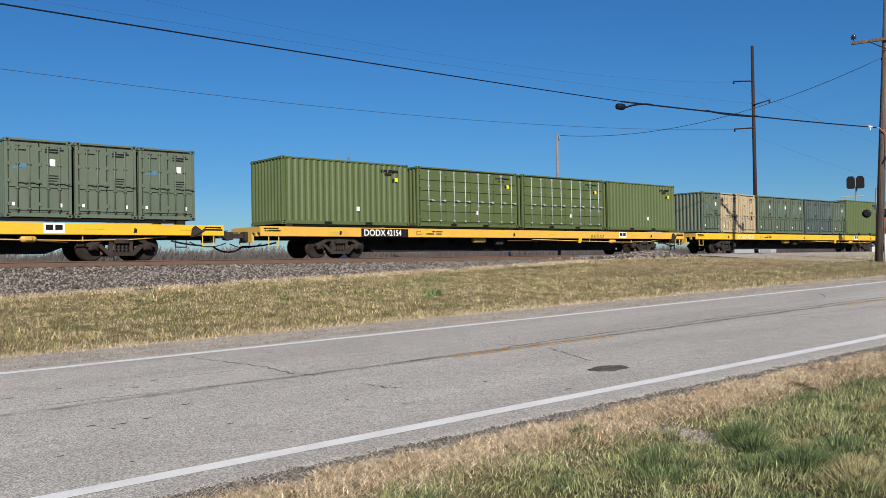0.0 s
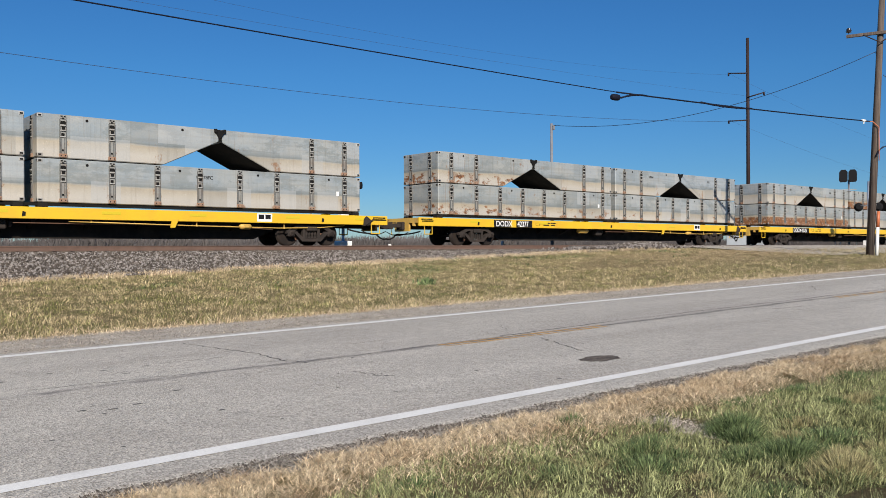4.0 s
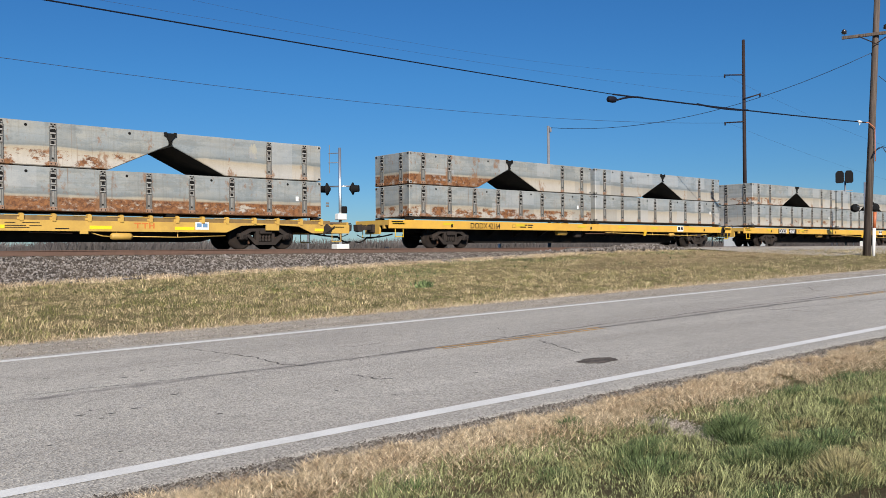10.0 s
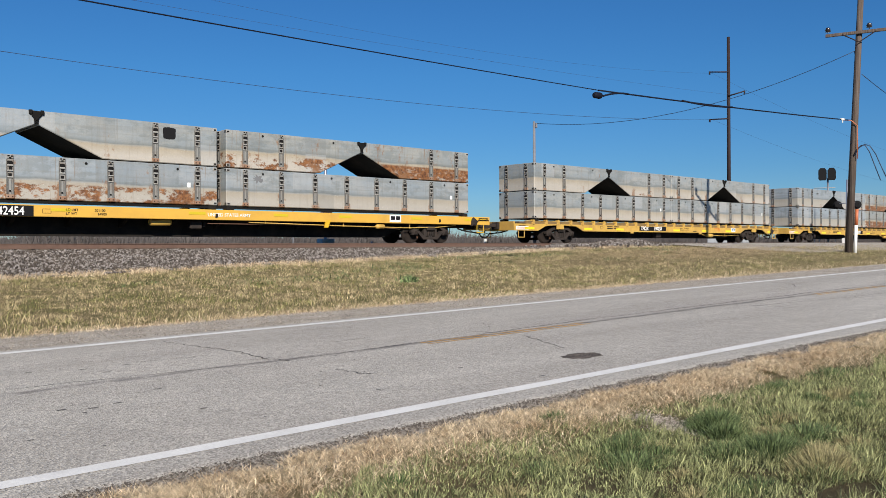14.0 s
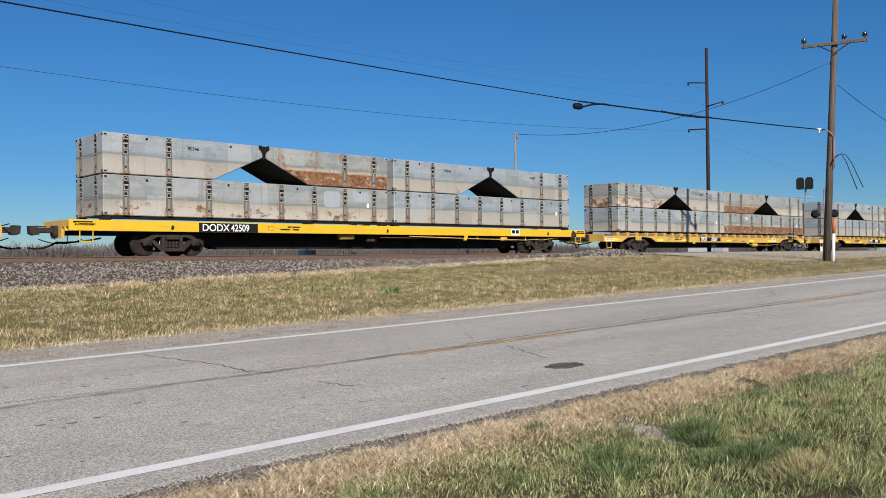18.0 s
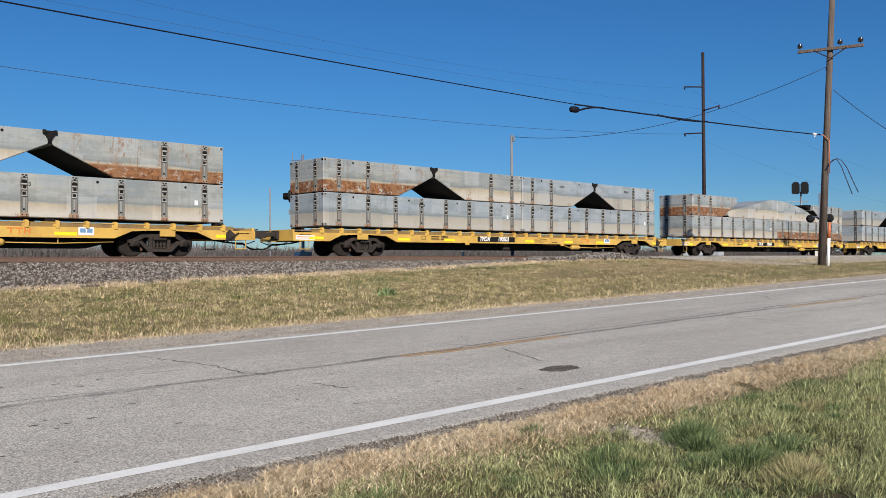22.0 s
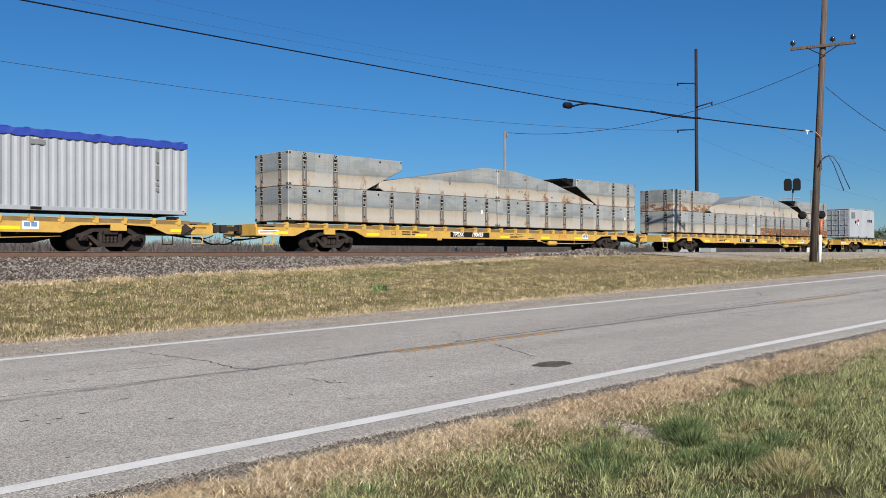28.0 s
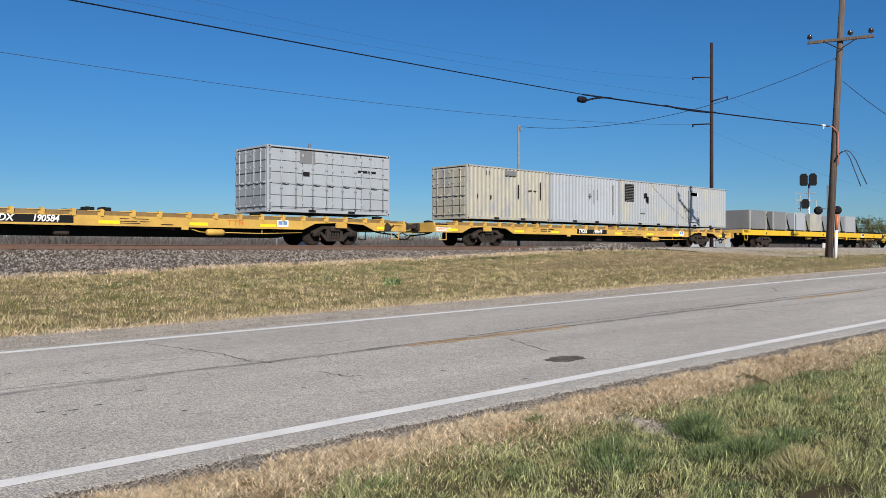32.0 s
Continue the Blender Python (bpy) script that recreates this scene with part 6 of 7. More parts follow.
# small and standard containers at the head of the train
OL = "olive green steel shipping container with corrugated sides, on a flatcar"
OD = "olive green container with bright lock rods on four side doors"
for i, off in enumerate((21.15, 23.2, 25.24)):
    ride(small_container("sage", "grey-green small container with double doors and labels on a flatcar", i != 1), 129.86 - 5 * PITCH + off, FACE_Y, 3.12)
x = car_x(1)
for i, (st, off) in enumerate((("corr", 0.89), ("doors", 7.44), ("doors", 13.85), ("corr", 20.3))):
    c = container(st, "olive", OL if st == "corr" else OD)
    prints(c, [(4.6, 2.25, 0.10, 0.07), (4.75, 2.25, 0.18, 0.07), (5.0, 2.25, 0.5, 0.07), (4.8, 2.12, 0.35, 0.06), (5.2, 1.85, 0.10, 0.12)], y=-0.031)
    plate(c, 5.35, 1.84, 0.12, 0.16, "bright", "label_plate", "small yellow label")
    plate(c, 3.4, 0.57, 0.12, 0.18, "white", "label_plate", "small white label")
    ride(c, x + off, FACE_Y, 3.06)
x = 129.86 - 3 * PITCH
for i, (paint, off) in enumerate((("sage", 1.10), ("tan", 3.16), ("tan", 5.22), ("sage", 7.58), ("sage", 9.65), ("sage", 11.72), ("slate", 13.97), ("slate", 16.06), ("sage", 18.14))):
    words = {"sage": "grey-green", "tan": "sand-coloured", "slate": "dark slate-green"}[paint]
    c = small_container(paint, words + " small container with double doors and labels on a flatcar", paint == "sage")
    if paint == "tan":
        for text, size, mt, px, pz in (("GOOD", 0.12, "ink", 0.42, 1.66), ("ACB-1", 0.17, "blue", 0.34, 1.44), ("RAIL", 0.10, "blue", 0.52, 1.30), ("USNU", 0.12, "ink", 1.14, 2.02), ("016356 1" if i == 1 else "016357 2", 0.12, "ink", 1.14, 1.90)):
            letters(text, size, mt, c, (px, -0.034, pz), "stencil_lettering")
        plate(c, 0.55, 0.78, 0.18, 0.24, "blue", "label_plate", "pale blue label")
        plate(c, 1.2, 0.80, 0.26, 0.24, "ink", "data_plate", "black data plate")
    ride(c, x + off, FACE_Y, 3.03)
x, off = x - 0.12, 20.33
c = container("corr", "olive", OL)
prints(c, [(4.6, 2.25, 0.6, 0.07), (4.9, 2.1, 0.3, 0.06)])
ride(c, x + off + 0.12, FACE_Y, 3.04)

# two forty-foot containers, the second with a tarpaulin top
x = car_x(19)
c = container("end_doors", "pale", "long pale grey corrugated container with end doors, on a flatcar", 12.19)
prints(c, [(10.9, 1.2, 0.06, 0.9), (11.15, 1.0, 0.07, 1.0), (9.0, 1.1, 0.07, 0.35), (9.35, 1.1, 0.07, 0.45), (9.7, 1.05, 0.07, 0.6), (10.2, 1.0, 0.07, 0.7)])
ride(c, x + 1.72, FACE_Y, 3.04)
c = container("end_doors", "pale", "long pale grey open-top container under a blue tarpaulin, on a flatcar", 12.19)
prints(c, [(11.0, 0.8, 0.12, 0.12), (11.0, 1.0, 0.12, 0.12), (11.0, 1.2, 0.12, 0.5), (11.0, 1.8, 0.12, 0.4), (0.9, 1.3, 0.07, 0.35), (1.3, 1.3, 0.07, 0.5), (1.9, 1.3, 0.07, 0.6), (6.9, 2.1, 0.45, 0.16)], "lead")
bm = bmesh.new()
nx = 60
rows = []
for i in range(nx + 1):
    a = 12.19 * i / nx
    ripple = 0.02 * math.sin(i * 1.7) + 0.012 * math.sin(i * 4.1)
    rows.append([bm.verts.new(p) for p in ((a, -0.02, BOX_H - 0.24 + ripple), (a, -0.025 + ripple * 0.4, BOX_H - 0.02), (a, 0.35, BOX_H + 0.05 + ripple), (a, 1.2, BOX_H + 0.09), (a, 2.46, BOX_H - 0.02), (a, 2.46, BOX_H - 0.24))])
for r0, r1 in zip(rows, rows[1:]):
    for i in range(5):
        bm.faces.new((r0[i], r1[i], r1[i + 1], r0[i + 1]))
part("tarpaulin", bm, "tarp", c, "rippled blue tarpaulin")
ride(c, x + 14.05, FACE_Y, 3.04)

# two single containers, then four patched ones
x = car_x(22)
c = container("end_doors", "pale", "pale grey equipment container with red and white placards, on a flatcar")
plate(c, 0.45, 1.75, 0.75, 0.5, "lead", "louvre", "grey vent")
for a, z in ((1.35, 1.3), (4.35, 1.45), (4.8, 1.45), (5.2, 1.45)):
    plate(c, a, z, 0.13, 0.22, "ink", "label_plate", "dark label")
for z, mt in ((1.55, "placard_red"), (1.25, "white")):
    bm = bmesh.new()
    slab(bm, [(-0.15, 0), (0, -0.15), (0.15, 0), (0, 0.15)], -0.012, 0.02)
    part("placard", bm, mt, c, "diamond hazard placard").matrix_basis = pose(2.05, 0, z)
ride(c, x + 2.06, FACE_Y, 3.02)
c = container("doors_both", "pale", "pale grey container with four ribbed side doors, on a flatcar")
plate(c, 1.45, 1.95, 0.72, 0.5, "lead", "panel", "grey panel")
plate(c, 1.6, 1.45, 0.3, 0.18, "ink", "label_plate")
prints(c, [(4.3, 1.75, 0.5, 0.10), (4.85, 1.75, 0.4, 0.10)], y=-0.031)
ride(c, x + 20.26, FACE_Y, 3.02)
x = car_x(23) + 2.06
for i, (paint, lb) in enumerate((("cream", "chalky cream container with grey scuffs, on a flatcar"), ("pale", "plain pale grey corrugated container, on a flatcar"), ("whitegrey", "whitish equipment container with a dark louvred vent, on a flatcar"), ("whitegrey", "whitish container with a personnel door in its side, on a flatcar"))):
    c = container("end_doors", paint, lb)
    if i == 0:
        plate(c, 2.65, 2.2, 0.8, 0.25, "lead", "louvre", "grey vent")
        prints(c, [(1.3, 2.15, 0.04, 0.2), (1.5, 2.15, 0.04, 0.2), (3.6, 1.1, 0.08, 0.7), (4.4, 1.5, 0.25, 0.06), (4.8, 1.5, 0.2, 0.06), (5.3, 1.1, 0.08, 0.9), (1.6, 1.0, 0.08, 0.2), (0.7, 1.0, 0.05, 0.2)])
    if i == 1:
        prints(c, [(3.2, 1.45, 0.35, 0.06), (3.35, 1.35, 0.05, 0.3), (3.7, 1.05, 0.05, 0.8), (4.0, 1.3, 0.05, 0.6)], "lead")
        plate(c, 5.45, 0.5, 0.05, 1.7, "lead", "conduit")
    if i == 2:
        louvre(c, 0.55, 1.35, 0.85, 1.0, 11)
        prints(c, [(2.5, 1.6, 0.3, 0.3), (2.65, 1.4, 0.3, 0.3), (2.8, 1.3, 0.15, 0.25)])
        plate(c, 2.1, 0.7, 0.45, 0.32, "pale", "hatch", "small hatch")
    if i == 3:
        plate(c, 1.35, 0.3, 0.95, 2.0, "pale", "door", "narrow personnel door")
        plate(c, 1.5, 1.95, 0.9, 0.22, "white", "panel")
        prints(c, [(1.9, 0.75, 0.05, 0.25), (1.95, 0.72, 0.2, 0.05), (2.35, 0.6, 0.06, 0.06), (2.35, 0.75, 0.06, 0.06), (2.35, 0.9, 0.06, 0.06)])
    ride(c, x + i * 6.147, FACE_Y, 3.02)

# low steel bins on the last loaded car
x = car_x(24)
for i, (paint, off, w) in enumerate((("lead", 1.0, 2.6), ("lead", 4.6, 2.2), ("pale", 8.2, 1.9), ("cream", 11.0, 2.1), ("pale", 14.4, 2.3), ("whitegrey", 17.8, 2.2))):
    t = thing("steel_bin", {"lead": "lead-grey", "pale": "pale grey", "cream": "cream", "whitegrey": "off-white"}[paint] + " low steel equipment bin strapped on a flatcar", "steel bin", "bins on the last car")
    bm = bmesh.new()
    box(bm, 0, 0, 0.06, w, 2.3, 1.40, 0.03)
    part("body", bm, paint, t)
    bm = bmesh.new()
    for a in (0.05, w - 0.15):
        box(bm, a, -0.03, 0, a + 0.10, 2.33, 0.1)
        box(bm, a, -0.03, 0.1, a + 0.10, 0.0, 1.38)
    part("skid_frame", bm, "rib", t)
    bm = bmesh.new()
    rod(bm, (w + 0.7, 0.05, -0.05), (w - 0.1, 0.0, 1.15), 0.05, None, 6)
    part("lashing", bm, "dark", t, "black lashing strap")
    ride(t, x + off, FACE_Y + 0.05, 2.975)

# ---- beside and behind the track ----
def polar(az, r, z):
    return Vector((r * math.cos(radians(az)), r * math.sin(radians(az)), z))


# weathered wooden utility pole beside the road
P0 = polar(21.93, 44.0, 1.36)
side = Vector((math.sin(radians(21.7)), -math.cos(radians(21.7)), 0))
up_dir = (Vector((0, 0, 1)) + side * 0.047).normalized()


def on_pole(z):
    return P0 + up_dir * ((z - P0.z) / up_dir.z)


pole = thing("utility_pole", "tall weathered brown wooden utility pole on the bank", "utility pole")
bm = bmesh.new()
rod(bm, P0 - up_dir * 0.6, P0 + up_dir * 15.0, 0.18, 0.118, 16)
part("shaft", bm, "wood", pole)
bm = bmesh.new()
A = on_pole(11.53) - polar(21.7, 0.2, 0)
box(bm, -1.43, -0.06, -0.07, 1.43, 0.06, 0.07, 0.01)
arm = part("crossarm", bm, "wood", pole, "dark wooden crossarm")
ax = (side + Vector((0, 0, 0.012))).normalized()
ay = Vector((0, 0, 1)).cross(ax).normalized()
arm.matrix_basis = Matrix.Translation(A) @ Matrix((ax, ay, ax.cross(ay))).transposed().to_4x4()
bm = bmesh.new()
for s in (-1, 1):
    rod(bm, (0, -0.08, -0.47), (s * 0.72, -0.08, -0.03), 0.025, None, 6)
part("brace", bm, "brownsteel", arm)
bm = bmesh.new()
rod(bm, (0, 0, 0.05), (0, 0, 0.2), 0.02, None, 6)
lathe(bm, [(0.05, 0.12), (0.13, 0.14), (0.09, 0.19), (0.14, 0.21), (0.09, 0.26), (0.11, 0.29), (0.05, 0.34)], "z", 12)
ins = mesh_of("insulator", bm, "glass")
for s in (-1.32, 0.43, 1.3):
    placed("insulator", ins, arm, pose(s, 0, 0.05), "dark brown glazed insulator")
bm = bmesh.new()
q = P0 + side * 0.27 - polar(21.7, 0.1, 0)
rod(bm, q - Vector((0, 0, 0.3)), q + up_dir * 1.15, 0.075, None, 10)
rod(bm, q + up_dir * 1.15, q + up_dir * 1.9, 0.077, None, 10, 1)
part("cable_guard", bm, ("white", "orange_cable"), pole, "white plastic cable guard with an orange top")
pts = [on_pole(1.6 + 44 * math.tan(radians(e))) + side * s - polar(21.7, 0.22, 0) for e, s in ((7.6, -0.55), (7.55, -0.15), (7.2, 0.12), (6.3, 0.16), (5.2, 0.2))]
placed("cable", tube("cable", pts, 0.022, "orange_cable"), pole, pose(0, 0, 0), "dull orange cable down the pole")
for ends_at in (((0.15, 5.8), (0.3, 6.1), (0.46, 6.24), (0.62, 6.22), (0.8, 5.9), (1.0, 5.3), (1.25, 4.57)), ((0.15, 5.75), (0.35, 6.12), (0.6, 6.28), (0.82, 6.18), (1.05, 5.8), (1.3, 5.15), (1.51, 4.64))):
    pts = [P0 + Vector((0, 0, z - P0.z)) + side * (0.1 + s) - polar(21.7, 0.2, 0) for s, z in ends_at]
    placed("loose_cable", tube("loose_cable", pts, 0.022, "duct"), pole, pose(0, 0, 0), "loose dark cable end hanging in a loop")

# dark slender pole behind the track
D0 = polar(28.905, 74.0, 0.8)
dside = Vector((math.sin(radians(29.0)), -math.cos(radians(29.0)), 0))
dark = thing("utility_pole", "tall slender dark brown utility pole behind the track", "utility pole")
bm = bmesh.new()
rod(bm, D0 - Vector((0, 0, 0.8)), D0 + Vector((0, 0, 18.2)), 0.175, 0.12, 14)
part("shaft", bm, "brownsteel", dark)
DZ1, DZ2, DZ3 = 1.6 + 74 * math.tan(radians(11.05)), 1.6 + 74 * math.tan(radians(8.12)), 1.6 + 74 * math.tan(radians(9.55))
for z, s0, s1, dz, mt in ((DZ1, 0, -1.5, 0.1, "brownsteel"), (DZ2, 0, -1.5, 0.0, "brownsteel"), (DZ3, 0, 1.25, 0.32, "brownsteel")):
    bm = bmesh.new()
    c0 = Vector((D0.x, D0.y, z)) - polar(29, 0.15, 0)
    rod(bm, c0 + dside * s0, c0 + dside * s1 + Vector((0, 0, dz)), 0.06, 0.05, 8)
    rod(bm, c0 + dside * s1 + Vector((0, 0, dz - 0.22)), c0 + dside * s1 + Vector((0, 0, dz + 0.05)), 0.07, None, 8)
    part("bracket_arm", bm, mt, dark)
# pale old post behind the track
E0 = polar(41.54, 51.0, 0.9)
bm = bmesh.new()
rod(bm, E0 - Vector((0, 0, 0.6)), E0 + Vector((0, 0, 8.25)), 0.105, 0.078, 12)
box(bm, E0.x - 0.03, E0.y - 0.2, 8.75, E0.x + 0.09, E0.y - 0.09, 9.05, 0.02)
solid("wooden_post", bm, "palewood", "bare silver-grey wooden pole behind the track", "utility pole")
bm = bmesh.new()
E1 = polar(57.95, 60.0, 0.7)
rod(bm, E1 - Vector((0, 0, 0.5)), E1 + Vector((0, 0, 6.0)), 0.075, 0.05, 10)
solid("wooden_post", bm, "palewood", "thin silver-grey wooden post behind the track", "post")


def hang(name, pts, r, material, label):
    return tagged(new(name, tube(name, pts, r, material, 5)), label, "overhead cable", "overhead cables")


# overhead lines
SP = polar(37.2, 25.6, 1.6 + 25.6 * math.tan(radians(10.35)))
PA = on_pole(1.6 + 44 * math.tan(radians(7.6))) - side * 0.2
LW = polar(77.2, 14.3, 1.6 + 14.3 * math.tan(radians(15.65)))
LW2 = LW + (LW - SP) * 1.2 + Vector((0, 0, 2.6))
hang("overhead_cable", sag(PA, SP, 0.05, 10), 0.026, "wire", "thick black overhead cable along the road")
hang("overhead_cable", sag(SP, LW, 0.025, 14) + sag(LW, LW2, 0.1, 8)[1:], 0.014, "wire", "thin black overhead cable along the road")
hang("overhead_wire", sag(LW + Vector((0, 0.2, 0.2)), SP + Vector((9, 0.6, 1.0)), 0.15, 16), 0.0025, "thinwire", "very thin overhead wire")
bm = bmesh.new()
d = (PA - SP).normalized()
lathe(bm, [(0.04, -0.26), (0.09, -0.21), (0.10, 0.0), (0.09, 0.08), (0.04, 0.12)], "x", 14)
sc = solid("cable_splice_case", bm, "wire", "black cable splice case hanging on an overhead cable", "splice case")
sc.matrix_basis = Matrix.Translation(SP - Vector((0, 0, 0.16))) @ d.to_track_quat("X", "Z").to_matrix().to_4x4()
hang("overhead_cable", sag(SP + Vector((0.2, 0, -0.15)), SP + d * 1.6 + Vector((0, 0, -0.01)), -0.05, 5), 0.03, "wire", "short looped black cable beside its splice case")
hang("overhead_cable", sag(SP.lerp(PA, 0.24) - Vector((0, 0, 0.02)), SP.lerp(PA, 0.42) - Vector((0, 0, 0.04)), 0.05, 6), 0.034, "wire", "thickened black splice on the overhead cable")
bm = bmesh.new()
rod(bm, PA - d * 1.15, PA - d * 0.75, 0.05, 0.05, 8)
rod(bm, PA - d * 0.95, PA - d * 0.95 - Vector((0, 0, 0.16)), 0.03, 0.02, 6)
solid("cable_clamp", bm, "white", "pale dead-end clamp on the overhead cable", "cable clamp")
DROP_A = on_pole(1.6 + 44 * math.tan(radians(11.7))) - side * 0.15
hang("service_wire", sag(DROP_A, E0 + Vector((0, 0, 8.15)), 1.15, 18), 0.015, "duct", "sagging black service cable across the track")
hang("service_wire", sag(DROP_A, on_pole(1.6 + 44 * math.tan(radians(9.6))) + side * 0.1, 0.0, 4), 0.02, "wire", "black cable tail on the pole")
hang("service_wire", sag(on_pole(1.6 + 44 * math.tan(radians(10.3))) + side * 0.2, polar(15.6, 52, 7.0), 0.3, 10), 0.016, "duct", "black service cable running on from the pole")
LEFT2 = polar(77.27, 36.9, 1.6 + 36.9 * math.tan(radians(11.9)))
DA1, DA2 = Vector((D0.x, D0.y, DZ1)) - dside * 1.35, Vector((D0.x, D0.y, DZ2)) - dside * 1.35
hang("overhead_wire", sag(DA2, LEFT2, 0.75, 22) + sag(LEFT2, LEFT2 + (LEFT2 - DA2) * 0.6 + Vector((0, 0, 2)), 0.2, 6)[1:], 0.012, "thinwire", "thin overhead wire behind the track")
LEFT3 = polar(69.2, 39.5, 1.6 + 39.5 * math.tan(radians(16.75)))
hang("overhead_wire", sag(DA1, LEFT3, 0.9, 22) + sag(LEFT3, LEFT3 + (LEFT3 - DA1) * 0.6 + Vector((0, 0, 2)), 0.2, 6)[1:], 0.005, "thinwire", "thin overhead wire behind the track")
for z0 in (DZ1, DZ2):
    hang("overhead_wire", sag(Vector((D0.x, D0.y, z0)) - dside * 1.3, Vector((180, 44, z0 - 2.0)), 2.2, 14), 0.006, "thinwire", "thin overhead wire behind the track")


def flasher(name, at, arm_dir, z_light, z_top, label, antenna):
    """Level crossing signal: mast, arm with two hooded lamps."""
    t = thing(name, label, "crossing signal", "crossing signals")
    at = Vector(at)
    bm = bmesh.new()
    rod(bm, at, Vector((at.x, at.y, z_top)), 0.075, 0.065, 12)
    part("mast", bm, "aluminium", t)
    bm = bmesh.new()
    box(bm, at.x - 0.35, at.y - 0.25, at.z - 0.1, at.x + 0.35, at.y + 0.25, at.z + 0.55, 0.03)
    part("base_box", bm, "white", t, "white metal base box")
    a = Vector(arm_dir).normalized()
    c = Vector((at.x, at.y, z_light))
    bm = bmesh.new()
    rod(bm, c - a * 0.55 + Vector((0, 0, 0.12)), c + a * 0.55 + Vector((0, 0, 0.12)), 0.035, None, 8)
    part("lamp_arm", bm, "aluminium", t)
    f = Vector((0, 0, 1)).cross(a)
    for s in (-1, 1):
        bm = bmesh.new()
        lathe(bm, [(0.06, -0.16), (0.17, -0.08), (0.30, 0.0), (0.30, 0.02), (0.17, 0.02), (0.16, 0.30)], "y", 20)
        lamp = part("signal_lamp", bm, "ink", t, "black hooded signal lamp")
        turn = Matrix((f * -s, a * s, Vector((0, 0, 1)))) if antenna else Matrix((a, f * -1, Vector((0, 0, 1))))
        lamp.matrix_basis = Matrix.Translation(c + a * 0.62 * s) @ turn.transposed().to_4x4()
        bm = bmesh.new()
        lathe(bm, [(0.15, 0.03), (0.10, 0.06), (0.02, 0.07)], "y", 16)
        part("lens", bm, "redlens", lamp)
    if antenna:
        bm = bmesh.new()
        for z in (z_top - 0.25, z_top - 0.7):
            rod(bm, (at.x, at.y, z), Vector((at.x, at.y, z)) - a * 0.55, 0.02, None, 6)
        tip = Vector((at.x, at.y, z_top)) - a * 0.5
        rod(bm, tip - Vector((0, 0, 1.2)), tip + Vector((0, 0, 0.15)), 0.015, None, 6)
        part("antenna", bm, "lead", t)
        bm = bmesh.new()
        box(bm, at.x + 0.05, at.y - 0.15, z_light - 1.15, at.x + 0.32, at.y + 0.1, z_light - 0.82, 0.03)
        part("bell", bm, "ink", t)
        bm = bmesh.new()
        box(bm, at.x - 0.24, at.y - 0.22, 3.14, at.x + 0.24, at.y + 0.1, 3.44, 0.03)
        part("junction_box", bm, "white", t, "white metal junction box")
        bm = bmesh.new()
        b = Vector((at.x, at.y, z_light - 0.85)) - a * 0.62
        for dz in (0, 0.13):
            box(bm, b.x - 0.09, b.y - 0.02, b.z + dz, b.x + 0.09, b.y + 0.02, b.z + dz + 0.10, 0.02)
        part("number_tag", bm, "lead", t)
    return t


flasher("crossing_signal", polar(55.78, 39.8, 1.45), (math.sin(radians(40)), -math.cos(radians(40)), 0), 1.6 + 39.8 * math.tan(radians(4.33)), 1.6 + 39.8 * math.tan(radians(7.1)), "aluminium crossing signal with two black lamps behind the track", True)
flasher("crossing_signal", polar(22.0, 66.0, 1.5), (math.sin(radians(21.8)), -math.cos(radians(21.8)), 0), 1.6 + 66 * math.tan(radians(2.43)), 6.2, "crossing signal with two black lamps beside the track", False)

# equipment shelter with a dish beyond the track
B0 = polar(29.05, 86.0, 0.6)
bside = Vector((math.sin(radians(29.0)), -math.cos(radians(29.0)), 0))
shelter = thing("equipment_shelter", "small pale grey equipment shelter behind the track", "shed")
shelter.matrix_basis = Matrix.Translation(B0) @ Matrix.Rotation(radians(29.0 - 90.0), 4, "Z")
bm = bmesh.new()
box(bm, -1.8, 0.0, 0.0, 2.0, 3.0, 3.45, 0.03)
part("wall", bm, "pale", shelter)
bm = bmesh.new()
slab(bm, [(-1.95, 3.45), (2.15, 3.45), (2.15, 3.58), (0.1, 3.78), (-1.95, 3.58)], -0.15, 3.15)
part("roof", bm, "steel_door", shelter, "dull grey shallow roof")
bm = bmesh.new()
box(bm, 0.6, -0.05, 0.1, 1.5, 0.0, 2.15, 0.02)
part("door", bm, "steel_door", shelter)
dish = thing("satellite_dish", "white satellite dish on a shelter's roof", "satellite dish")
dish.matrix_basis = Matrix.Translation(polar(29.38, 84.8, 1.6 + 84.8 * math.tan(radians(2.58)))) @ Matrix.Rotation(radians(-70.0), 4, "Z") @ Matrix.Rotation(radians(-22.0), 4, "X")
bm = bmesh.new()
lathe(bm, [(0.02, 0.16), (0.25, 0.14), (0.5, 0.08), (0.72, 0.0), (0.735, 0.01), (0.72, 0.03), (0.5, 0.11), (0.25, 0.17), (0.02, 0.19)], "y", 28)
part("reflector", bm, "white", dish)
bm = bmesh.new()
rod(bm, (0, 0.05, -0.7), (0, -0.75, -0.15), 0.025, None, 6)
box(bm, -0.07, -0.85, -0.2, 0.07, -0.7, -0.05, 0.02)
part("feed_arm", bm, "lead", dish)
bm = bmesh.new()
rod(bm, (0, 0.2, 0), (0, 0.28, -1.15), 0.05, None, 8)
rod(bm, (0.25, 0.16, -0.3), (0.35, 0.4, -1.1), 0.025, None, 6)
part("mount", bm, "lead", dish)
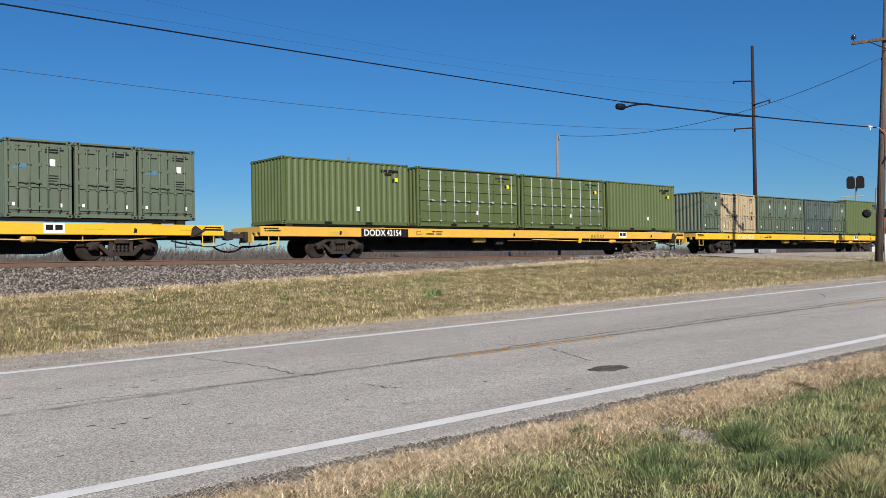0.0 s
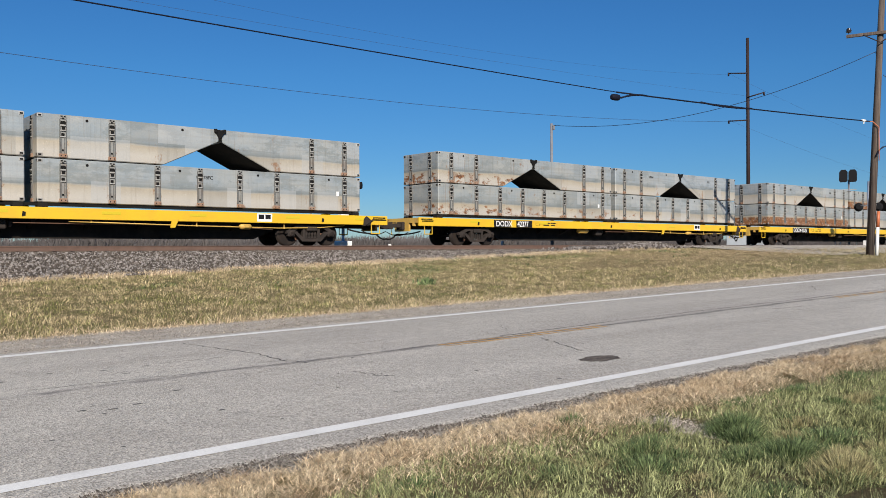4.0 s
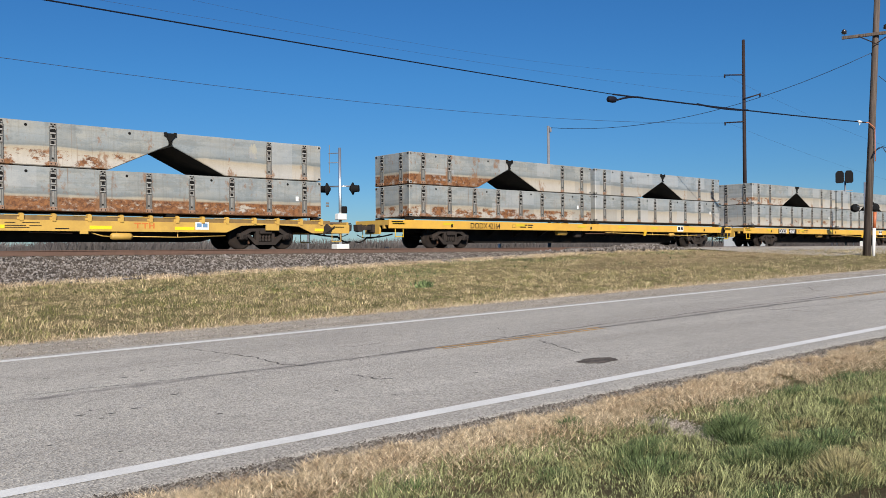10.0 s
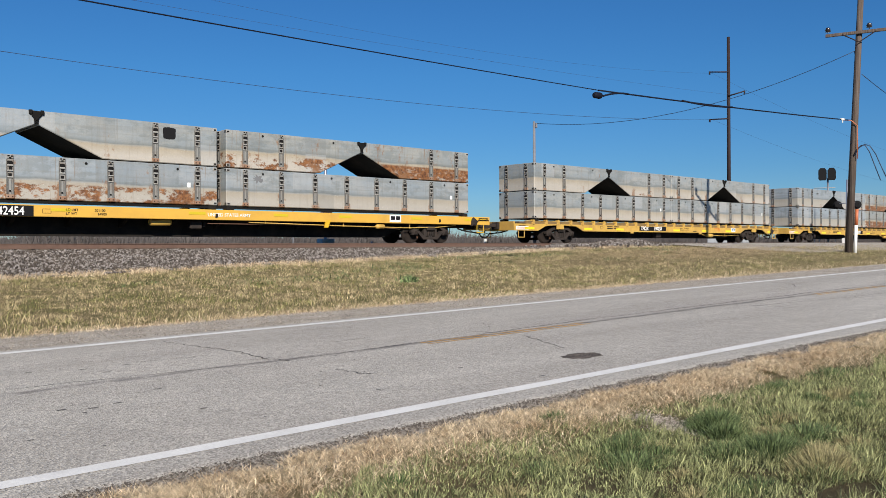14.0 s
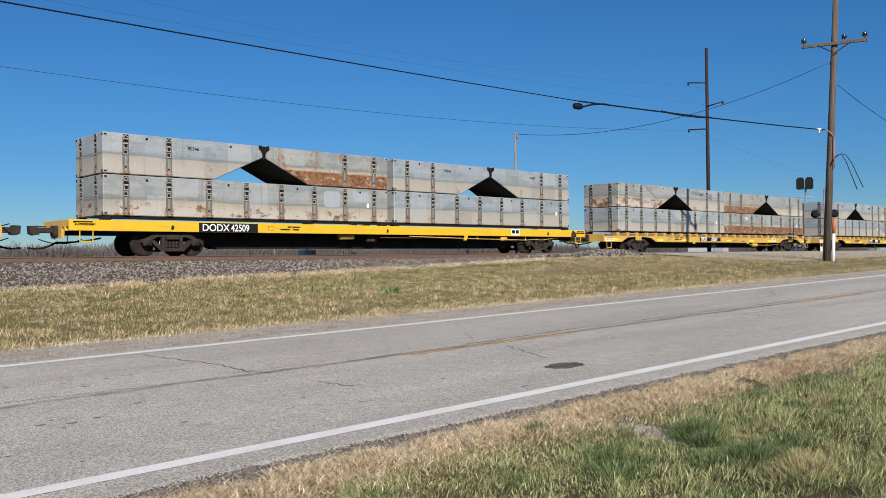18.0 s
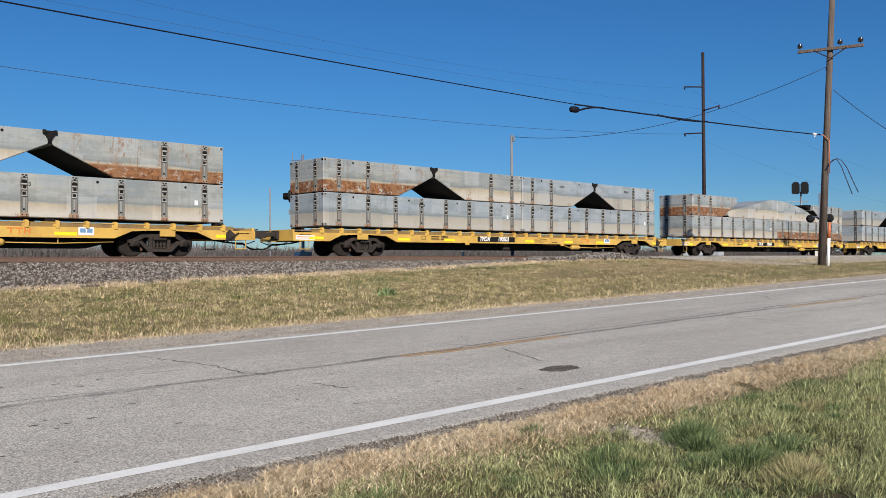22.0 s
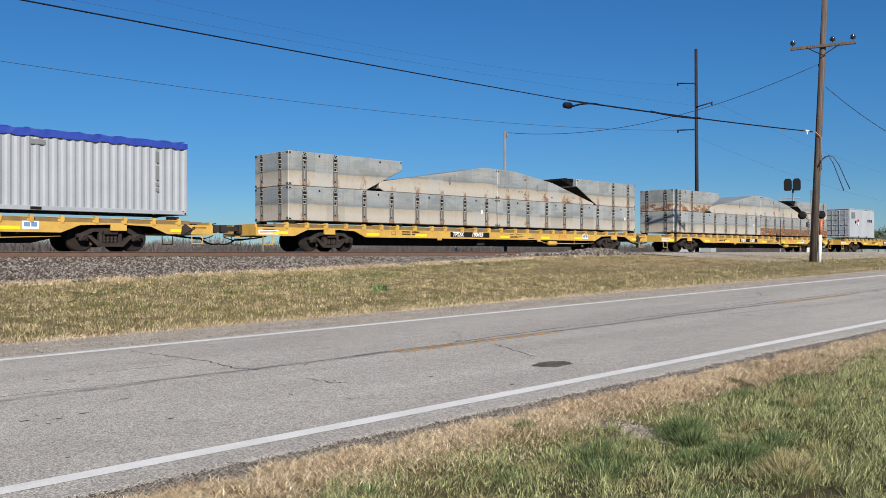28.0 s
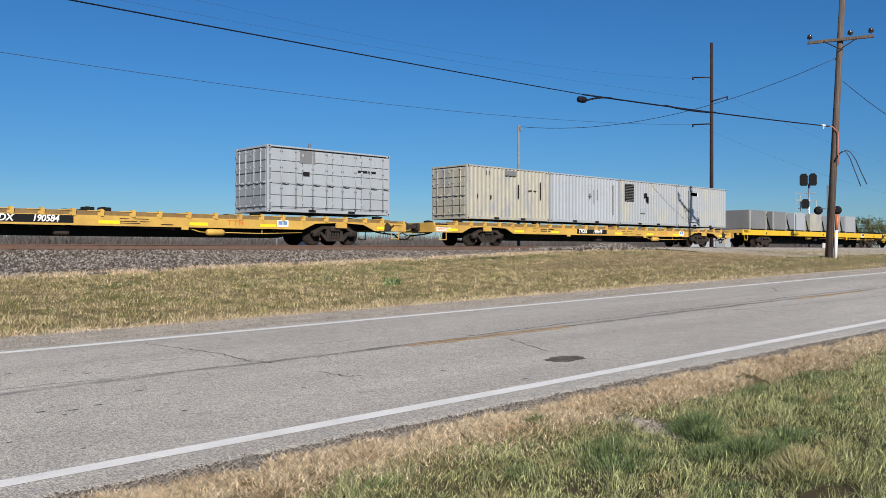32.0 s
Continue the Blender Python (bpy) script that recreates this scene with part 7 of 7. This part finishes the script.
for az, e in ((30.92, 2.68), (30.1, 2.44)):
    bm = bmesh.new()
    q = polar(az, 88.0, 0.5)
    rod(bm, q, Vector((q.x, q.y, 1.6 + 88 * math.tan(radians(e)))), 0.05, 0.035, 8)
    solid("thin_mast", bm, "lead", "thin grey metal mast behind the track", "mast")

# railway block signal
S0 = polar(23.32, 82.0, 0.9)
sside = Vector((math.sin(radians(23.3)), -math.cos(radians(23.3)), 0))
sig = thing("block_signal", "railway block signal with black heads on a ladder mast", "railway signal")
bm = bmesh.new()
rod(bm, S0 + sside * 0.35, S0 + sside * 0.35 + Vector((0, 0, 6.6)), 0.08, None, 10)
part("mast", bm, "aluminium", sig)
bm = bmesh.new()
for o, top_z in ((-0.75, 5.6), (-0.35, 5.6), (0.95, 5.1)):
    rod(bm, S0 + sside * o, S0 + sside * o + Vector((0, 0, top_z)), 0.04, None, 6)
for i in range(14):
    rod(bm, S0 + sside * -0.75 + Vector((0, 0, 0.4 * i)), S0 + sside * -0.35 + Vector((0, 0, 0.4 * i)), 0.025, None, 6)
for z in (3.3, 3.9, 5.1, 5.75):
    rod(bm, S0 + sside * -0.8 + Vector((0, 0, z)), S0 + sside * 0.95 + Vector((0, 0, z)), 0.04, None, 6)
part("ladder", bm, "galv", sig)
for o, e in ((-0.08, 4.36), (0.66, 4.36), (0.05, 2.85)):
    bm = bmesh.new()
    tall = 0.54 if e > 4 else 0.42
    slab(bm, [(-0.34, -tall + 0.14), (-0.24, -tall), (0.24, -tall), (0.34, -tall + 0.14), (0.34, tall - 0.22), (0.18, tall), (-0.18, tall), (-0.34, tall - 0.22)], -0.2, 0.06)
    lathe(bm, [(0.22, -0.42), (0.22, -0.18), (0.05, -0.19)], "y", 16)
    hd = part("signal_head", bm, "ink", sig, "black signal head")
    c = polar(23.32, 81.7, 1.6 + 82 * math.tan(radians(e))) + sside * o
    hd.matrix_basis = Matrix.Translation(c) @ Matrix((sside, Vector((0, 0, 1)).cross(sside) * -1, Vector((0, 0, 1)))).transposed().to_4x4()


# ---- vegetation ----
def blades(name, spots, material, label, category, mess=0.9, turn=None):
    """Grass as one object: every blade is a bent, tapered strip. spots: x, y, z, height, lean, width arrays."""
    x, y, z, h, lean, w = spots
    n = len(x)
    r = np.random.RandomState(n % 1000)
    fac = r.uniform(0, 2 * math.pi, n)
    # neighbouring blades lean roughly the same way
    swirl = np.sin(x * 3.1 + 1.7 * np.sin(y * 2.9)) + np.sin(y * 4.3 + 2.0 * np.sin(x * 2.3)) + 0.8 * np.sin(x * 11.1 + y * 8.3)
    a = (swirl * 1.3 if turn is None else turn) + r.normal(0, mess, n)
    dx, dy = np.cos(a) * lean * h, np.sin(a) * lean * h
    wx, wy = np.cos(fac) * w / 2, np.sin(fac) * w / 2
    hz = h * np.sqrt(np.maximum(0.05, 1 - np.minimum(0.95, lean ** 2)))
    v = np.empty((n, 5, 3))
    v[:, 0] = np.stack([x - wx, y - wy, z], 1)
    v[:, 1] = np.stack([x + wx, y + wy, z], 1)
    mx, my, mz = x + 0.38 * dx, y + 0.38 * dy, z + 0.6 * hz
    v[:, 2] = np.stack([mx + 0.8 * wx, my + 0.8 * wy, mz], 1)
    v[:, 3] = np.stack([mx - 0.8 * wx, my - 0.8 * wy, mz], 1)
    v[:, 4] = np.stack([x + dx, y + dy, z + hz], 1)
    me = bpy.data.meshes.new(name)
    me.vertices.add(5 * n)
    me.vertices.foreach_set("co", v.ravel())
    loops = (np.arange(n)[:, None] * 5 + np.array([0, 1, 2, 3, 3, 2, 4])).ravel()
    me.loops.add(7 * n)
    me.loops.foreach_set("vertex_index", loops.astype(np.int32))
    me.polygons.add(2 * n)
    starts = (np.arange(n)[:, None] * 7 + np.array([0, 4])).ravel()
    me.polygons.foreach_set("loop_start", starts.astype(np.int32))
    me.update(calc_edges=True)
    me.validate()
    me.materials.append(M[material])
    return tagged(new(name, me), label, category, kind="stuff")


def RZ(x, y):
    """road_z for arrays."""
    return 0.04 + 0.018 * np.clip(x, -25.0, 75.0) + 0.0058 * (y + DRIFT * x - 5.98)


def GZ(x, y):
    """ground_z for arrays."""
    xc = np.clip(x, -60.0, 90.0)
    v = y + DRIFT * xc
    toe = np.interp(x, (-60, 5.4, 11.9, 21.3, 27.9, 36, 80), (0.5, 0.77, 0.97, 1.21, 1.40, 1.55, 1.6))
    near = np.clip(v / 5.3, 0.0, 1.0) * (RZ(xc, 5.3 - DRIFT * xc) - 0.03)
    a = RZ(xc, 15.0 - DRIFT * xc) - 0.02
    bank = a + (toe - a) * np.clip((v - 15.0) / (9.5 + DRIFT * xc), 0.0, 1.0) ** np.interp(x, (22, 34), (1.0, 0.45))
    rise = toe + (1.45 - toe) * (y - 24.5) / 2.5 - 0.04
    return np.select([v < 5.3, v < 15.0, y < 24.5, y < 27.0, y < 31.0], [near, RZ(xc, y) - 0.07, bank, rise, np.full(len(x), 1.41)], np.interp(y, (31.0, 33.5, 60, 200), (1.41, 0.95, 0.75, 0.4)))


def pebbles(name, x, y, z, size, material, label, category):
    """Loose stones as one object: squashed, uneven octahedra."""
    n = len(x)
    r = np.random.RandomState(n % 997)
    k = np.array([(1, 0, 0), (0, 1, 0), (-1, 0, 0), (0, -1, 0), (0, 0, 0.8), (0, 0, -0.3)], float)
    turn = r.uniform(0, 2 * math.pi, n)
    p = k[None] * size[:, None, None] * r.uniform(0.55, 1.3, (n, 6, 1))
    c, s = np.cos(turn)[:, None], np.sin(turn)[:, None]
    q = np.stack([p[:, :, 0] * c - p[:, :, 1] * s + x[:, None], p[:, :, 0] * s + p[:, :, 1] * c + y[:, None], p[:, :, 2] + z[:, None]], 2)
    f = np.array([(0, 1, 4), (1, 2, 4), (2, 3, 4), (3, 0, 4), (1, 0, 5), (2, 1, 5), (3, 2, 5), (0, 3, 5)])
    me = bpy.data.meshes.new(name)
    me.vertices.add(6 * n)
    me.vertices.foreach_set("co", q.ravel())
    me.loops.add(24 * n)
    me.loops.foreach_set("vertex_index", (np.arange(n)[:, None] * 6 + f.ravel()).ravel().astype(np.int32))
    me.polygons.add(8 * n)
    me.polygons.foreach_set("loop_start", (np.arange(8 * n) * 3).astype(np.int32))
    me.update(calc_edges=True)
    me.validate()
    me.materials.append(M[material])
    return tagged(new(name, me), label, category, kind="stuff")


def verge_y(x, v):
    return v - 0.032 * x


def lumps(x, v, sx, sv, seed):
    """Smooth value noise for arrays."""
    p, q = x * sx, v * sv
    i, j = np.floor(p), np.floor(q)
    f, g = p - i, q - j
    f, g = f * f * (3 - 2 * f), g * g * (3 - 2 * g)
    def knot(a, b):
        h = np.sin(a * 127.1 + b * 311.7 + seed * 74.7) * 43758.5453
        return 2.0 * (h - np.floor(h)) - 1.0
    return 0.6 * ((knot(i, j) * (1 - f) + knot(i + 1, j) * f) * (1 - g) + (knot(i, j + 1) * (1 - f) + knot(i + 1, j + 1) * f) * g)


# loose grit on both road edges and on the bare patch of the verge
r = np.random.RandomState(9)
NG = 30000
x = r.uniform(0.5, 28, NG) * r.uniform(0.3, 1, NG)
v = 5.58 - np.abs(r.normal(0, 0.22, NG)) + 0.05 * np.sin(x * 5) + 0.04 * np.sin(x * 13)
keep = (v > 4.9) & (v + 0.5 * lumps(x, v, 3.0, 6.0, 4.0) < 5.72)
x, v = x[keep], v[keep]
y = verge_y(x, v)
pebbles("loose_grit", x, y, np.maximum(RZ(x, y) - 0.012, GZ(x, y)), r.uniform(0.004, 0.013, len(x)) * r.choice([1, 1, 1, 1.6], len(x)), "grit", "loose dark grit along the crumbling road edge", "gravel")
q, w = r.normal(0, 0.2, 3600), r.normal(0, 0.10, 3600)
x, v = 6.13 - 0.36 * q + 0.93 * w, 4.2 - 0.93 * q - 0.36 * w
y = verge_y(x, v)
pebbles("loose_gravel", x, y, GZ(x, y), r.uniform(0.004, 0.013, len(x)), "chips", "pale bare gravel in a gap of the grass", "gravel")
NG = 14000
x = r.uniform(2, 50, NG) * r.uniform(0.3, 1, NG)
v = r.uniform(13.25, 15.0, NG)
y = verge_y(x, v)
pebbles("shoulder_gravel", x, y, RZ(x, y) - 0.006, r.uniform(0.006, 0.018, NG), "shoulder_chips", "loose pale gravel on the far shoulder", "gravel")

# grass by the near verge: turf, tussocks and a strip of cut straw along the road
r = np.random.RandomState(11)
NT = 250000
x, v = r.uniform(-1.5, 26, NT) * r.uniform(0.3, 1, NT), r.uniform(0.8, 4.75, NT)
patchy = lumps(x, v, 0.8, 0.9, 2.0)
small = lumps(x, v, 4.5, 5.5, 7.0)
bare = ((0.36 * (x - 6.13) + 0.93 * (v - 4.2)) / 0.40) ** 2 + ((0.93 * (x - 6.13) - 0.36 * (v - 4.2)) / 0.2) ** 2 + small < 1
dirt = ((x - 5.35) / 0.36) ** 2 + ((v - 2.3) / 0.15) ** 2 + 1.5 * small < 1
keep = (v + 0.7 * patchy + 0.35 * small < 4.5) & ~bare & ~dirt & (small > -0.56)
x, v, patchy, small = x[keep], v[keep], patchy[keep], small[keep]
n = len(x)
y = verge_y(x, v)
blades("grass", (x, y, GZ(x, y), r.uniform(0.03, 0.10, n) * np.clip(1.0 + 0.6 * patchy + 1.5 * small + 0.8 * lumps(x, v, 9.0, 10.0, 1.0), 0.35, 2.4), r.uniform(0.3, 0.99, n), r.uniform(0.003, 0.0072, n)), "grass", "short green and straw-coloured grass on the verge", "grass", 1.25)


def tussocks(name, clumps, material, label):
    """Clumps whose blades fan out from their middles."""
    xs, vs, hs, ts, ls = [], [], [], [], []
    for cx, cv, rx, rv, cnt, hh in clumps:
        q, w = r.normal(0, 1, cnt), r.normal(0, 1, cnt)
        d = np.minimum(1.0, np.hypot(q, w) / 2.0)
        xs.append(cx + q * rx), vs.append(np.minimum(5.0, cv + w * rv))
        hs.append(hh * r.uniform(0.35, 1.0, cnt) * (1.0 - 0.45 * d))
        ts.append(np.arctan2(w, q)), ls.append(np.clip(0.25 + 0.7 * d + r.normal(0, 0.12, cnt), 0.1, 0.98))
    x, v, h = np.concatenate(xs), np.concatenate(vs), np.concatenate(hs)
    y, n = verge_y(x, v), len(x)
    blades(name, (x, y, GZ(x, y), h, np.concatenate(ls), r.uniform(0.0028, 0.006, n)), material, label, "grass", 0.55, np.concatenate(ts))


def scatter(count, x0, x1, v0, v1, lo, hi, h0, h1):
    return [(float(r.uniform(x0, x1) * r.uniform(0.5, 1)), float(r.uniform(v0, v1)), float(r.uniform(0.06, 0.16)), float(r.uniform(0.05, 0.12)), int(r.uniform(lo, hi)), float(r.uniform(h0, h1))) for _ in range(count)]


tussocks("tussock_grass", [(6.32, 3.82, 0.16, 0.10, 2400, 0.22), (6.12, 3.62, 0.12, 0.08, 1200, 0.18), (5.9, 3.14, 0.20, 0.13, 2600, 0.2), (5.62, 3.3, 0.2, 0.12, 1200, 0.14), (6.55, 3.2, 0.28, 0.14, 1500, 0.14), (5.2, 3.88, 0.22, 0.12, 1500, 0.14), (5.45, 4.02, 0.14, 0.07, 700, 0.12), (4.9, 3.6, 0.2, 0.15, 1200, 0.13), (5.5, 4.85, 0.10, 0.05, 700, 0.14), (8.2, 4.3, 0.25, 0.10, 900, 0.14), (9.4, 4.3, 0.3, 0.12, 800, 0.14), (7.3, 4.35, 0.2, 0.1, 500, 0.10), (3.45, 4.35, 0.1, 0.06, 420, 0.09), (4.3, 3.9, 0.12, 0.1, 500, 0.1)]
         + scatter(42, 4.0, 18, 1.2, 3.9, 200, 600, 0.08, 0.14), "tuft", "dark green tussocks of long grass on the verge")
tussocks("dry_tussock", [(5.78, 2.68, 0.2, 0.12, 1800, 0.2), (6.05, 2.85, 0.18, 0.1, 1000, 0.16), (7.0, 3.6, 0.2, 0.08, 700, 0.1), (8.4, 3.72, 0.2, 0.08, 900, 0.13), (4.9, 3.2, 0.1, 0.06, 300, 0.09)] + scatter(26, 4.0, 16, 1.2, 3.9, 150, 500, 0.07, 0.13), "tan_tuft", "tan and olive tussocks of drying grass on the verge")
NS = 110000
x = r.uniform(-1.5, 30, NS) * r.uniform(0.3, 1, NS)
v = 5.24 - np.abs(r.normal(0, 0.40, NS)) + 0.05 * np.sin(x * 4.0) + 0.04 * np.sin(x * 9.7 + 1)
keep = (v > 3.6) & ~(((0.36 * (x - 6.13) + 0.93 * (v - 4.2)) / 0.36) ** 2 + ((0.93 * (x - 6.13) - 0.36 * (v - 4.2)) / 0.17) ** 2 < 1) & (lumps(x, v, 5.0, 7.0, 3.0) > -0.38)
x, v = x[keep], v[keep]
n = len(x)
y = verge_y(x, v)
blades("straw", (x, y, GZ(x, y) + r.uniform(0, 0.03, n), r.uniform(0.04, 0.12, n), r.uniform(0.75, 1.0, n), r.uniform(0.002, 0.005, n)), "straw", "dry cut straw along the road edge", "straw", 3.0)
# bank between the road and the track
r = np.random.RandomState(13)
NB = 190000
x, y = 1.5 + 62 * r.rand(NB) * (0.3 + 0.7 * r.rand(NB)), r.uniform(13.6, 24.5, NB)
keep = y + 0.032 * x > 14.75
x, y = x[keep], y[keep]
n = len(x)
keep = (((x - 33) / 9.0) ** 2 + ((y - 19.6) / 2.6) ** 2 > 1) | (r.rand(n) > 0.8)
x, y = x[keep], y[keep]
n = len(x)
patchy, tuftiness = lumps(x, y, 0.5, 0.6, 5.0), lumps(x, y, 2.6, 3.4, 6.0)
blades("bank_grass", (x, y, GZ(x, y), r.uniform(0.03, 0.125, n) * np.clip(0.9 + 0.6 * patchy + 1.4 * tuftiness, 0.3, 2.2), r.uniform(0.4, 0.99, n), r.uniform(0.007, 0.015, n)), "verge", "short green and yellowed grass on the bank", "grass", 1.6)
NW = 9000
x, y = r.uniform(8, 34, NW), r.uniform(19.5, 24.2, NW)
x, y = x + 0.5 * np.sin(y * 5), y
keep = lumps(x, y, 0.45, 0.8, 9.0) > 0.15
x, y = x[keep], y[keep]
n = len(x)
blades("bank_weeds", (x, y, GZ(x, y), r.uniform(0.05, 0.15, n), r.uniform(0.6, 0.98, n), r.uniform(0.012, 0.03, n)), "tuft", "dark green weeds scattered along the bank", "weeds")
ND = 60000
x, y = r.normal(33, 5.5, ND), r.normal(19.9, 2.0, ND)
keep = (y < 24.3) & (y > 16.8)
x, y = x[keep], y[keep]
n = len(x)
blades("mown_straw", (x, y, GZ(x, y), r.uniform(0.03, 0.08, n), r.uniform(0.7, 0.99, n), r.uniform(0.006, 0.015, n)), "mown", "dry mown straw on the bank near the crossing", "straw")
NR = 24000
x, y = 1.5 + 34 * r.rand(NR), 24.45 - np.abs(r.normal(0, 0.33, NR))
keep = lumps(x, y, 1.2, 2.0, 12.0) > -0.2
x, y = x[keep], y[keep]
n = len(x)
blades("rim_grass", (x, y, GZ(x, y), r.uniform(0.05, 0.2, n), r.uniform(0.3, 0.95, n), r.uniform(0.006, 0.013, n)), "straw", "dry pale grass along the foot of the ballast", "grass")
NE = 22000
x = 1.5 + 60 * r.rand(NE) * r.uniform(0.3, 1, NE)
v = 14.75 + np.abs(r.normal(0, 0.22, NE))
y = verge_y(x, v)
blades("edge_grass", (x, y, GZ(x, y), r.uniform(0.05, 0.19, NE), r.uniform(0.5, 0.97, NE), r.uniform(0.005, 0.011, NE)), "straw", "tall straw-coloured grass along the shoulder", "grass")
for az, rr in ((50.2, 23.6),):
    r = np.random.RandomState(4)
    c = polar(az, rr, 0)
    x, y = c.x + r.normal(0, 0.12, 160), c.y + r.normal(0, 0.12, 160)
    blades("weed", (x, y, GZ(x, y), r.uniform(0.1, 0.26, 160), r.uniform(0.3, 0.9, 160), r.uniform(0.03, 0.06, 160)), "tuft", "small leafy green weed on the bank", "weed")


def bare_trees(name, count, seed, place, h0, h1, label):
    """Far bare trees as one object: tapered trunks with forked boughs and twigs."""
    rr = random.Random(seed)
    vs, fs = [], []

    def limb(p, q, w0, w1):
        d = (q - p).normalized()
        s = Vector((1, 0, 0)) if abs(d.x) < 0.8 else Vector((0, 1, 0))
        k = len(vs)
        for c, w in ((p, w0), (q, w1)):
            vs.append(tuple(c - s * w)), vs.append(tuple(c + s * w * 0.5 + Vector((0, 0.5 * w, 0)))), vs.append(tuple(c + s * w * 0.5 - Vector((0, 0.8 * w, 0))))
        for i in range(3):
            j = (i + 1) % 3
            fs.append((k + i, k + j, k + 3 + j, k + 3 + i))

    def grow(p, d, length, w, level):
        q = p + d * length
        limb(p, q, w, w * 0.55)
        if level == 0:
            return
        for _ in range(3 if level > 1 else 4):
            nd = (d + Vector((rr.uniform(-1, 1), rr.uniform(-0.6, 0.6), rr.uniform(-0.1, 0.8))) * 0.75).normalized()
            grow(p.lerp(q, rr.uniform(0.45, 1.0)), nd, length * rr.uniform(0.5, 0.75), w * 0.55, level - 1)

    for _ in range(count):
        x, y, z = place(rr)
        h = rr.uniform(h0, h1)
        grow(Vector((x, y, z)), Vector((rr.uniform(-0.1, 0.1), 0, 1)).normalized(), h * 0.42, 0.022 * h, 3)
    me = bpy.data.meshes.new(name)
    me.from_pydata(vs, [], fs)
    me.materials.append(M["twig"])
    return tagged(new(name, me), label, "trees", kind="stuff")


bare_trees("far_trees", 800, 2, lambda q: (q.uniform(20, 620), q.uniform(240, 300), 0.4), 4.0, 9.0, "far line of bare grey-brown winter trees")
bare_trees("far_trees", 260, 3, lambda q: (q.uniform(20, 300), q.uniform(200, 240), 0.4), 2.5, 6.0, "far line of bare grey-brown winter trees")
# dense dry brush along the far side of the field
rr = np.random.RandomState(21)
nb = 110000
x = rr.uniform(10, 420, nb)
y = rr.uniform(150, 190, nb)
blades("dry_brush", (x, y, GZ(x, y) - 0.1, rr.uniform(1.6, 4.6, nb) * (0.85 + 0.3 * np.sin(x * 0.21) * np.sin(x * 0.083 + 1)), rr.uniform(0.1, 0.6, nb), rr.uniform(0.12, 0.42, nb)), "brush", "dark dry weeds and brush beyond the track", "brush")
nb = 60000
x = rr.uniform(10, 560, nb)
y = rr.uniform(196, 232, nb)
blades("far_thicket", (x, y, GZ(x, y) - 0.1, rr.uniform(2.6, 7.2, nb) * (0.8 + 0.3 * np.sin(x * 0.13) * np.sin(x * 0.047 + 2)), rr.uniform(0.1, 0.6, nb), rr.uniform(0.14, 0.5, nb)), "thicket", "grey winter thicket on the far side of the field", "thicket")
nb = 24000
x = rr.uniform(0, 160, nb)
y = rr.uniform(36, 90, nb)
blades("dry_weeds", (x, y, GZ(x, y), rr.uniform(0.2, 0.8, nb), rr.uniform(0.1, 0.7, nb), rr.uniform(0.02, 0.06, nb)), "brush", "dead brown weeds on the field beyond the track", "weeds")


def leafy_tree(at, h, seed, label):
    """A round-headed tree: trunk with limbs, and a crown of many small leaves."""
    rr = random.Random(seed)
    t = thing("tree", label, "tree", "far trees")
    bm = bmesh.new()
    rod(bm, at, at + Vector((0, 0, h * 0.5)), 0.03 * h, 0.018 * h, 8)
    for _ in range(7):
        a = rr.uniform(0, 6.28)
        rod(bm, at + Vector((0, 0, h * rr.uniform(0.3, 0.5))), at + Vector((math.cos(a) * h * 0.3, math.sin(a) * h * 0.3, h * rr.uniform(0.6, 0.85))), 0.014 * h, 0.005 * h, 6)
    part("trunk", bm, "twig", t)
    vs, fs = [], []
    for c in range(60):
        cx = Vector((rr.gauss(0, 0.24), rr.gauss(0, 0.24), 0.62 + rr.uniform(-0.28, 0.3))) * h
        for _ in range(70):
            p = at + cx + Vector((rr.gauss(0, 0.055), rr.gauss(0, 0.055), rr.gauss(0, 0.05))) * h
            k = len(vs)
            s = 0.022 * h
            for _ in range(3):
                vs.append(tuple(p + Vector((rr.uniform(-s, s), rr.uniform(-s, s), rr.uniform(-s, s)))))
            fs.append((k, k + 1, k + 2))
    me = bpy.data.meshes.new("crown")
    me.from_pydata(vs, [], fs)
    me.materials.append(M["leaf"])
    part("crown", me, "leaf", t)
    return t


for i, (az, dist, h) in enumerate(((20.0, 210, 8.6), (19.2, 215, 7.2), (18.3, 230, 7.0), (17.3, 220, 8.0))):
    leafy_tree(polar(az, dist, 0.5), h, i, "far round-headed tree with thin brown-green foliage")


def motions():
    """The whole train rolls past at one speed."""
    for ob, x, y, z in TRAIN:
        turn = 180.0 if ob in TURNED else 0.0
        walk(ob, [(0.0, pose(x, y, z, 0, 0, turn)), (32.0, pose(x - SPEED * 32.0, y, z, 0, 0, turn))])


motions()
